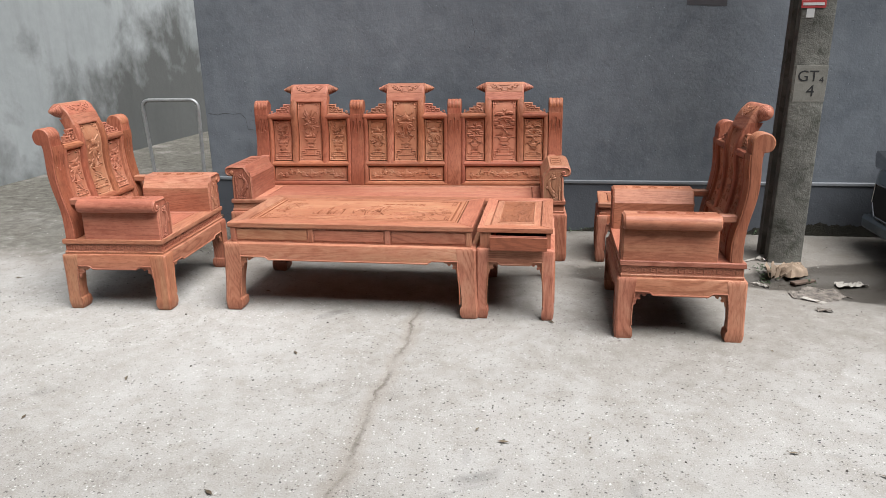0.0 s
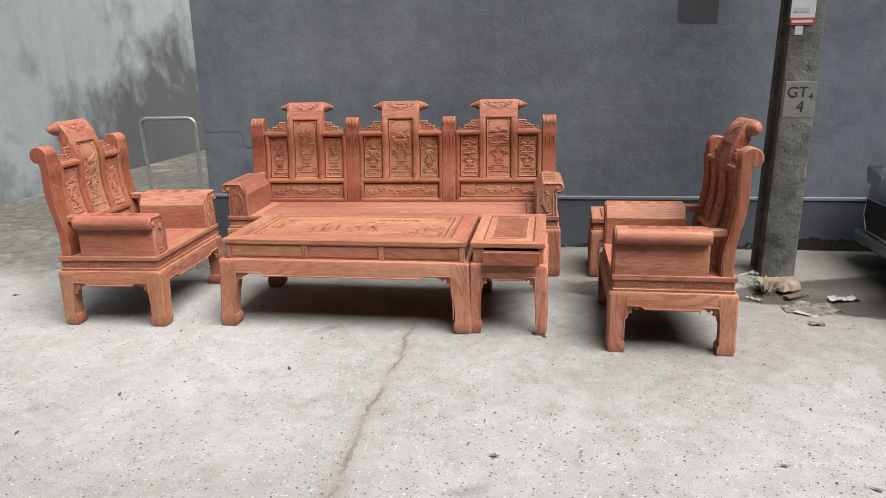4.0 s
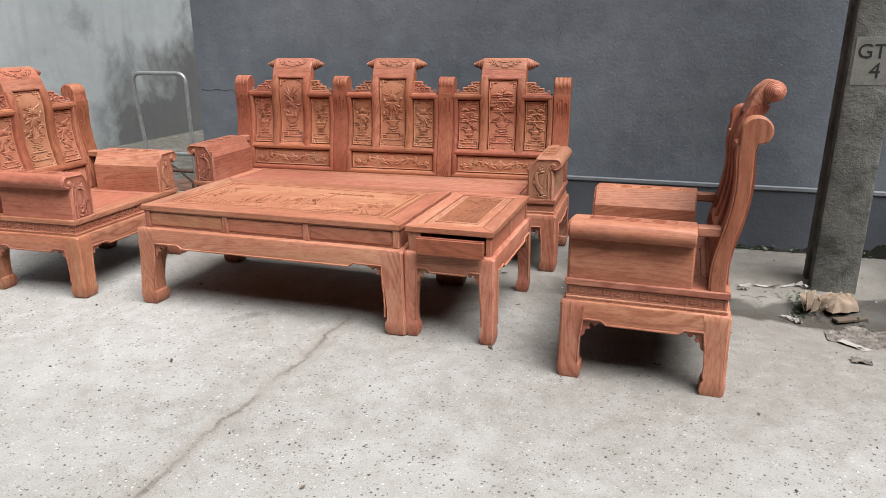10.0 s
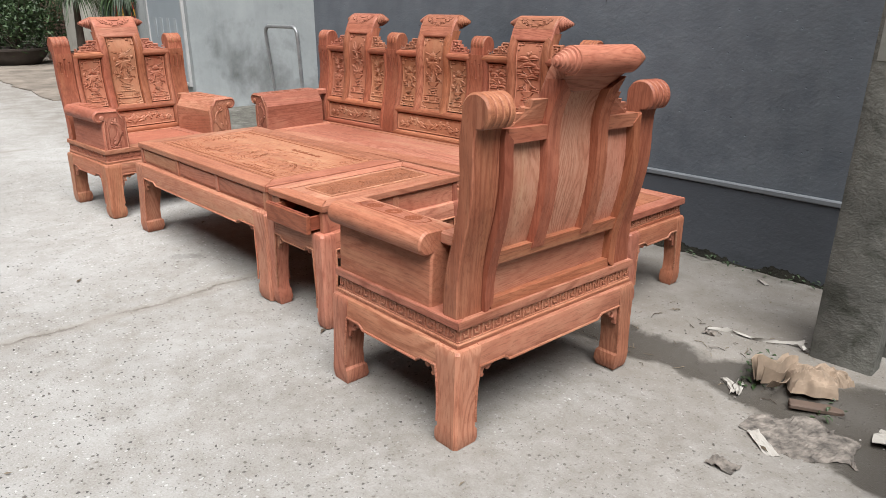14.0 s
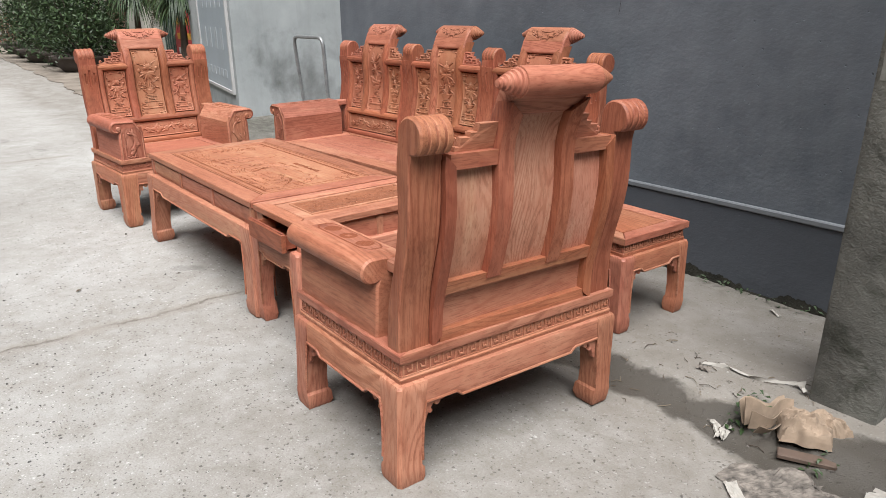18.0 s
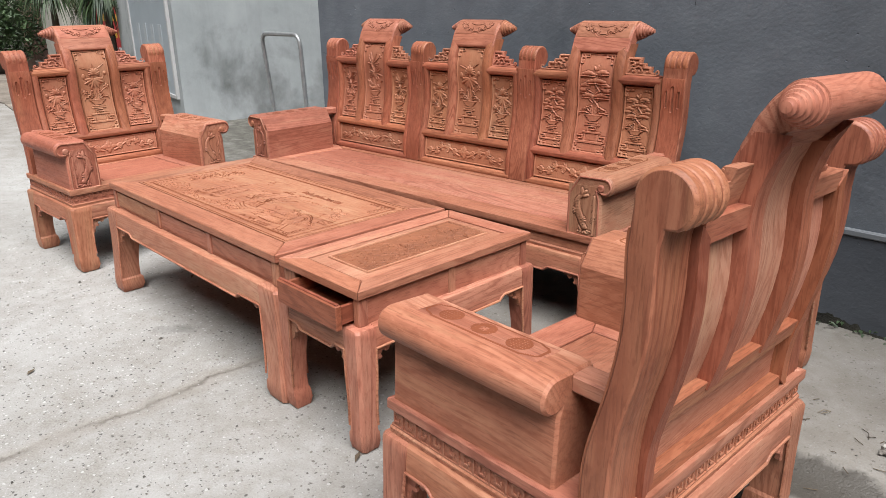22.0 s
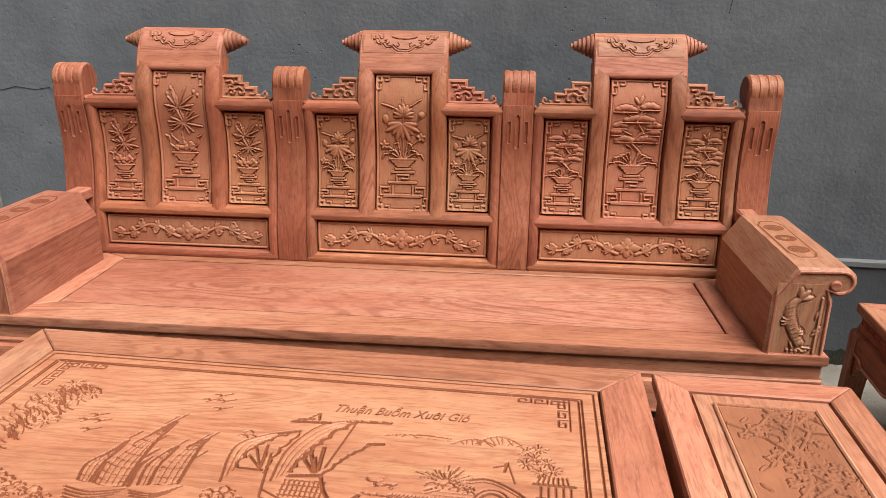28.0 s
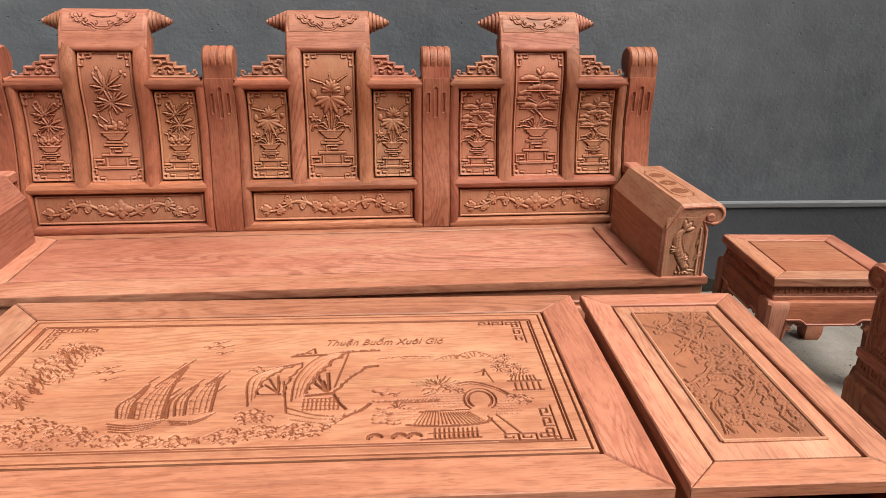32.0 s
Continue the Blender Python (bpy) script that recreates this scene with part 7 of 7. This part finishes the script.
def pebbles():
    """Loose grit and chips strewn over the street."""
    q = random.Random(21)
    bm = bmesh.new()
    for k in range(2700):
        rubble = k >= 2200
        x, y = (q.uniform(-1.9, -0.45), q.uniform(1.0, 2.2)) if rubble else (q.uniform(-2.5, 4.5), q.uniform(-3.0, 1.7))
        if -0.1 < x < 1.9 and 0 < y < 0.8:
            continue
        s = q.uniform(0.0018, 0.0058) * (2.2 if rubble else 1) * (1.6 if q.random() < 0.06 else 1)
        z = ground_z(x, y) + 0.001
        a = q.uniform(0, 6.28)
        p = [(x + s * k * math.cos(a + t), y + s * k * math.sin(a + t), z + h) for t, k, h in ((0, 1, 0), (1.5, 0.8, 0), (3.1, 1.1, 0), (4.6, 0.7, 0), (0.5, 0.5, s * 0.7), (2.4, 0.5, s * 0.8), (4.0, 0.45, s * 0.6))]
        v = [bm.verts.new(c) for c in p]
        for f in ((0, 1, 4), (1, 5, 4), (1, 2, 5), (2, 6, 5), (2, 3, 6), (3, 0, 6), (0, 4, 6), (4, 5, 6)):
            bm.faces.new([v[k] for k in f])
    ob = part("grit", bm, GRIT, None, "", False)
    tagged(ob, "loose grit and pale chips on the concrete", "grit", "", "stuff")


def island_colours(name, stops, rough):
    m, n, l, b = shader(name)
    g = n.new("ShaderNodeNewGeometry")
    tint(n, l, ramp(n, l, g.outputs["Random Per Island"], stops), b)
    b.inputs["Roughness"].default_value = rough
    return m


GRIT = island_colours("grit", ((0.0, (0.10, 0.09, 0.08)), (0.35, (0.22, 0.20, 0.18)), (0.6, (0.45, 0.42, 0.38)), (1.0, (0.72, 0.70, 0.66))), 0.85)
FOLIAGE = island_colours("foliage", ((0.0, (0.022, 0.05, 0.014)), (0.5, (0.045, 0.095, 0.026)), (1.0, (0.085, 0.15, 0.045))), 0.55)
pebbles()



def twigs():
    """Twigs, straw and dry leaf scraps in the gutter and on the street."""
    q = random.Random(31)
    bm = bmesh.new()
    for _ in range(46):
        x, y, a, ln = q.uniform(2.55, 3.25), q.uniform(0.70, 1.20), q.uniform(0, 6.28), q.uniform(0.015, 0.06)
        z = ground_z(x, y) + 0.003
        tube([(x, y, z), (x + ln * 0.5 * math.cos(a), y + ln * 0.5 * math.sin(a), z + 0.004), (x + ln * math.cos(a + 0.3), y + ln * math.sin(a + 0.3), z)], 0.0012, 4, bm)
    for _ in range(40):
        x, y, a, s = q.uniform(-3.5, 4.0), q.uniform(-2.6, 1.6), q.uniform(0, 6.28), q.uniform(0.008, 0.022)
        z = ground_z(x, y) + 0.004
        c, sn = math.cos(a), math.sin(a)
        pts = [(-1.4, 0, 0.001), (-0.3, 0.45, 0.005), (1.3, 0.1, 0.002), (-0.2, -0.4, 0.003)]
        bm.faces.new([bm.verts.new((x + s * (u * c - v * sn), y + s * (u * sn + v * c), z + h)) for u, v, h in pts])
    ob = part("twigs", bm, DRYLEAF, None, "", False)
    tagged(ob, "dry twigs and leaf scraps strewn over the street", "twigs", "", "stuff")


DRYLEAF = island_colours("dry_leaf", ((0.0, (0.07, 0.05, 0.035)), (0.5, (0.16, 0.115, 0.07)), (1.0, (0.34, 0.28, 0.20))), 0.85)
twigs()

# ---- along the street to the west ----
d = Vector((-3.3, 0.66)).normalized()
corner = Vector((-4.2, 2.26))


def on_front(s, out=0.0):
    p = corner + d * s + Vector((-d.y, d.x)) * -out
    return p


def street_front():
    a, b = on_front(0.16, 0.012), on_front(2.25, 0.012)
    ang = math.degrees(math.atan2(a.y - b.y, a.x - b.x))
    s = thing("shop_sign", pose(b.x, b.y, 0.0, 0, 0, ang), "faded grey-blue shop sign on the wall", "sign")
    w = (a - b).length
    part("board", box(0, w, -0.03, 0.0, 0.30, 2.5, bev=0.003), SIGNGREY, s)
    for x0, x1, z0, z1 in ((-0.02, 0.02, 0.28, 2.5), (w - 0.03, w + 0.02, 0.28, 2.5), (0.02, w - 0.03, 0.28, 0.32)):
        part("frame", box(x0, x1, -0.045, 0.002, z0, z1, bev=0.003), STICKER, s)
    for z, n in ((1.95, 4), (1.42, 5), (0.92, 4), (0.50, 6)):
        for k in range(n):
            x = w * (0.12 + 0.76 * (k + 0.5) / n)
            part("letter_bar", box(x - 0.075, x + 0.075, -0.034, -0.029, z - (0.13 if z > 0.6 else 0.05), z + (0.13 if z > 0.6 else 0.05), bev=0), PALELETTER, s)
    h = part("wall_house", box(-30, -7.5, 3.75, 4.0, -0.2, 4.6, bev=0), PLASTER, None)
    tagged(h, "weathered cream plaster house front along the street", "wall", "", "structure")
    # red board with yellow bars
    r = thing("notice_board", pose(-9.95, 3.50, 0.0), "red notice board with yellow and white lines of lettering", "sign")
    part("board", box(0, 2.3, -0.03, 0.0, 0.35, 2.4, bev=0.003), RED, r)
    q = random.Random(2)
    for row in range(7):
        z = 0.55 + 0.26 * row
        x = 0.15
        while x < 2.1:
            ln = q.uniform(0.08, 0.30)
            part("letter_bar", box(x, min(x + ln, 2.2), -0.034, -0.029, z - 0.055, z + 0.055, bev=0), YELLOW if row % 3 else STICKER, r)
            x += ln + 0.07
    for x in (0.05, 2.22):
        part("stand_post", box(x - 0.03, x + 0.03, 0.0, 0.05, 0.0, 2.4, bev=0.004), GREENSTEEL, r)
    # folding steel gate
    g = thing("folding_gate", pose(-11.05, 3.62, 0.0), "dark green folding steel gate", "gate")
    for k in range(16):
        part("slat", box(0.07 * k, 0.07 * k + 0.045, -0.02 * (k % 2), 0.02 - 0.02 * (k % 2), 0.05, 2.6, bev=0.002), GREENSTEEL, g)
    part("rail", box(-0.02, 1.15, -0.035, 0.03, 2.6, 2.68, bev=0.002), GREENSTEEL, g)
    part("rail", box(-0.02, 1.15, -0.035, 0.03, 0.0, 0.05, bev=0.002), GREENSTEEL, g)
    for x0, x1, y0, mat, lab in ((-12.35, -11.15, 3.30, PLASTER, "white plastered gate pillar"), (-14.1, -13.45, 3.35, PINK, "pink tiled pillar"), (-17.5, -14.1, 3.55, PLASTER, "low garden wall, cream plaster")):
        o = part("pillar" if mat is not PLASTER or x0 < -12 and x0 > -13 else "garden_wall", box(x0, x1, y0, 3.75, -0.1, 4.4 if x0 > -14.2 else 1.1, bev=0.006), mat, None)
        tagged(o, lab, "pillar", "", "structure")
    # flat near-black box: the shade inside the opening is painted, no room behind
    o = part("doorway", box(-13.45, -12.35, 3.70, 3.76, 0.0, 2.6, bev=0), SHADEROOM, None)
    tagged(o, "open doorway, its shaded inside painted near black", "doorway", "", "structure")
    f = thing("wooden_fence", pose(-29.5, 1.2, 0), "old brown slatted fence across the end of the street", "fence")
    for k in range(26):
        part("slat", box(-0.02, 0.02, 0.18 * k - 1.0, 0.18 * k - 0.87, 0.0, 1.15 + 0.05 * (k % 3), bev=0.0), SOILBROWN, f)
    part("rail", box(-0.06, -0.02, -1.0, 3.6, 0.3, 0.4, bev=0), SOILBROWN, f)
    part("rail", box(-0.06, -0.02, -1.0, 3.6, 0.85, 0.95, bev=0), SOILBROWN, f)
    e = part("house_end", box(-36, -34, -6, 9, -0.1, 5.0, bev=0), PLASTER, None)
    tagged(e, "cream house closing the far end of the street", "house", "", "structure")


street_front()


def pavement():
    edge = [(-6.4, 1.28), (-8.1, 1.33), (-10.9, 1.49), (-14.6, 1.58), (-19.4, 1.75), (-30.0, 2.2)]
    xs = np.linspace(-30.0, -6.4, 180)
    ys = np.interp(xs, [p[0] for p in edge[::-1]], [p[1] for p in edge[::-1]])
    kerb = [(x, y + 0.10 * noise.noise(Vector((x * 1.1, 0, 0))) + 0.06 * noise.noise(Vector((x * 4.0, 2, 0)))) for x, y in zip(xs, ys)]
    ob = part("pavement", prism(kerb + [(-6.2, 3.02), (-7.4, 3.42), (-30.0, 3.74)], -0.05, 0.028, XY, 0.0), VERGE, None)
    tagged(ob, "uneven dirty pavement with soil washed over its edge", "pavement", "", "structure")


VERGE = mineral("dirty_pavement", (0.36, 0.315, 0.265), 0.40, 2.2, 0.95, 0.02, (0.13, 0.11, 0.085), 0.7)
pavement()


def pot(parent, r, h, mat=CLAY):
    rings = []
    for z, k in ((0, 0.62), (0.03, 0.68), (h * 0.5, 0.90), (h * 0.86, 1.0), (h * 0.88, 1.08), (h, 1.10), (h, 0.98), (h * 0.9, 0.95)):
        rings.append([(r * k * math.cos(a), r * k * math.sin(a), z) for a in np.linspace(0, 2 * math.pi, 20, endpoint=False)])
    return part("pot", loft(rings), mat, parent)


def ponytail_palm(x, y, height, seed, potr=0.34):
    q = random.Random(seed)
    t = thing("potted_palm", pose(x, y, 0.0), "ponytail palm with long drooping leaves in a clay pot", "potted plant")
    pot(t, potr, 0.42)
    top = height * 0.72
    part("trunk", tube([(0, 0, 0.35), (0.02, 0.01, 0.5), (0.0, 0.03, top * 0.75), (0.03, 0.0, top)], [0.11, 0.07, 0.045, 0.035], 10), BARK, t)
    bm = bmesh.new()
    for _ in range(420):
        a, up, ln = q.uniform(0, 6.28), q.uniform(-0.1, 1.25), q.uniform(0.55, 0.95) * height * 0.42
        p = Vector((0.03, 0, top + q.uniform(-0.25, 0.05) * height * 0.5))
        v = Vector((math.cos(a) * math.cos(up), math.sin(a) * math.cos(up), math.sin(up)))
        side_v = Vector((-math.sin(a), math.cos(a), 0))
        prev = None
        n = 7
        for i in range(n + 1):
            w = 0.013 * (1 - (i / n) ** 2) + 0.0008
            pair = (bm.verts.new(p - side_v * w), bm.verts.new(p + side_v * w))
            if prev:
                bm.faces.new((prev[0], prev[1], pair[1], pair[0]))
            prev = pair
            p = p + v * (ln / n)
            v = (v + Vector((0, 0, -0.42))).normalized()
    part("crown", bm, FOLIAGE, t, "long narrow drooping green leaves", False)


def shrub(x, y, r, h, seed, n=1500, potted=True):
    q = random.Random(seed)
    t = thing("potted_shrub", pose(x, y, 0.0), "leafy green shrub in a wide clay bowl", "potted plant")
    if potted:
        pot(t, r * 0.62, 0.36)
    stems = bmesh.new()
    tips = []
    for k in range(9):
        a, e = q.uniform(0, 6.28), q.uniform(0.3, 0.9)
        end = Vector((math.cos(a) * r * e, math.sin(a) * r * e, h * q.uniform(0.6, 1.0)))
        tube([(0, 0, 0.3), end * 0.5 + Vector((0, 0, 0.15)), end], [0.02, 0.012, 0.005], 6, stems)
        tips += [end, end * 0.72 + Vector((0, 0, 0.12)), end * 0.5 + Vector((0, 0, 0.2)), Vector((end.x, end.y, 0.62)), Vector((end.x * 0.6, end.y * 0.6, 0.85)), Vector((end.x * 0.9, end.y * 0.9, 1.05))]
    part("trunk", stems, BARK, t)
    bm = bmesh.new()
    for _ in range(n):
        c = q.choice(tips)
        p = c + Vector((q.gauss(0, 0.30 * r), q.gauss(0, 0.30 * r), q.gauss(0, 0.14 * h)))
        if p.z < 0.22:
            continue
        s = q.uniform(0.05, 0.10)
        u = Vector((q.gauss(0, 1), q.gauss(0, 1), q.gauss(0, 0.6))).normalized()
        w = u.orthogonal().normalized() * 0.45
        vs = [bm.verts.new(p + s * k) for k in (Vector((0, 0, 0)), u * 0.6 + w * 0.5, u * 1.3, u * 0.6 - w * 0.5)]
        bm.faces.new(vs)
    part("crown", bm, FOLIAGE, t, "dense small green leaves", False)


ponytail_palm(-9.77, 2.75, 2.3, 1)
ponytail_palm(-7.7, 2.85, 2.1, 2, 0.28)
shrub(-13.2, 2.5, 1.0, 1.9, 3, 5200)
shrub(-15.2, 2.7, 1.1, 2.7, 4, 5600)
shrub(-17.2, 2.6, 1.2, 3.0, 5, 5600)
shrub(-19.5, 2.7, 1.2, 2.8, 6, 4200)
shrub(-22.0, 2.8, 1.2, 2.8, 7, 3600)
weed_clump = weeds("corner_weed", [(-5.9, 2.75, 0.15, 80)], "rank weeds growing against the shop wall", 9)
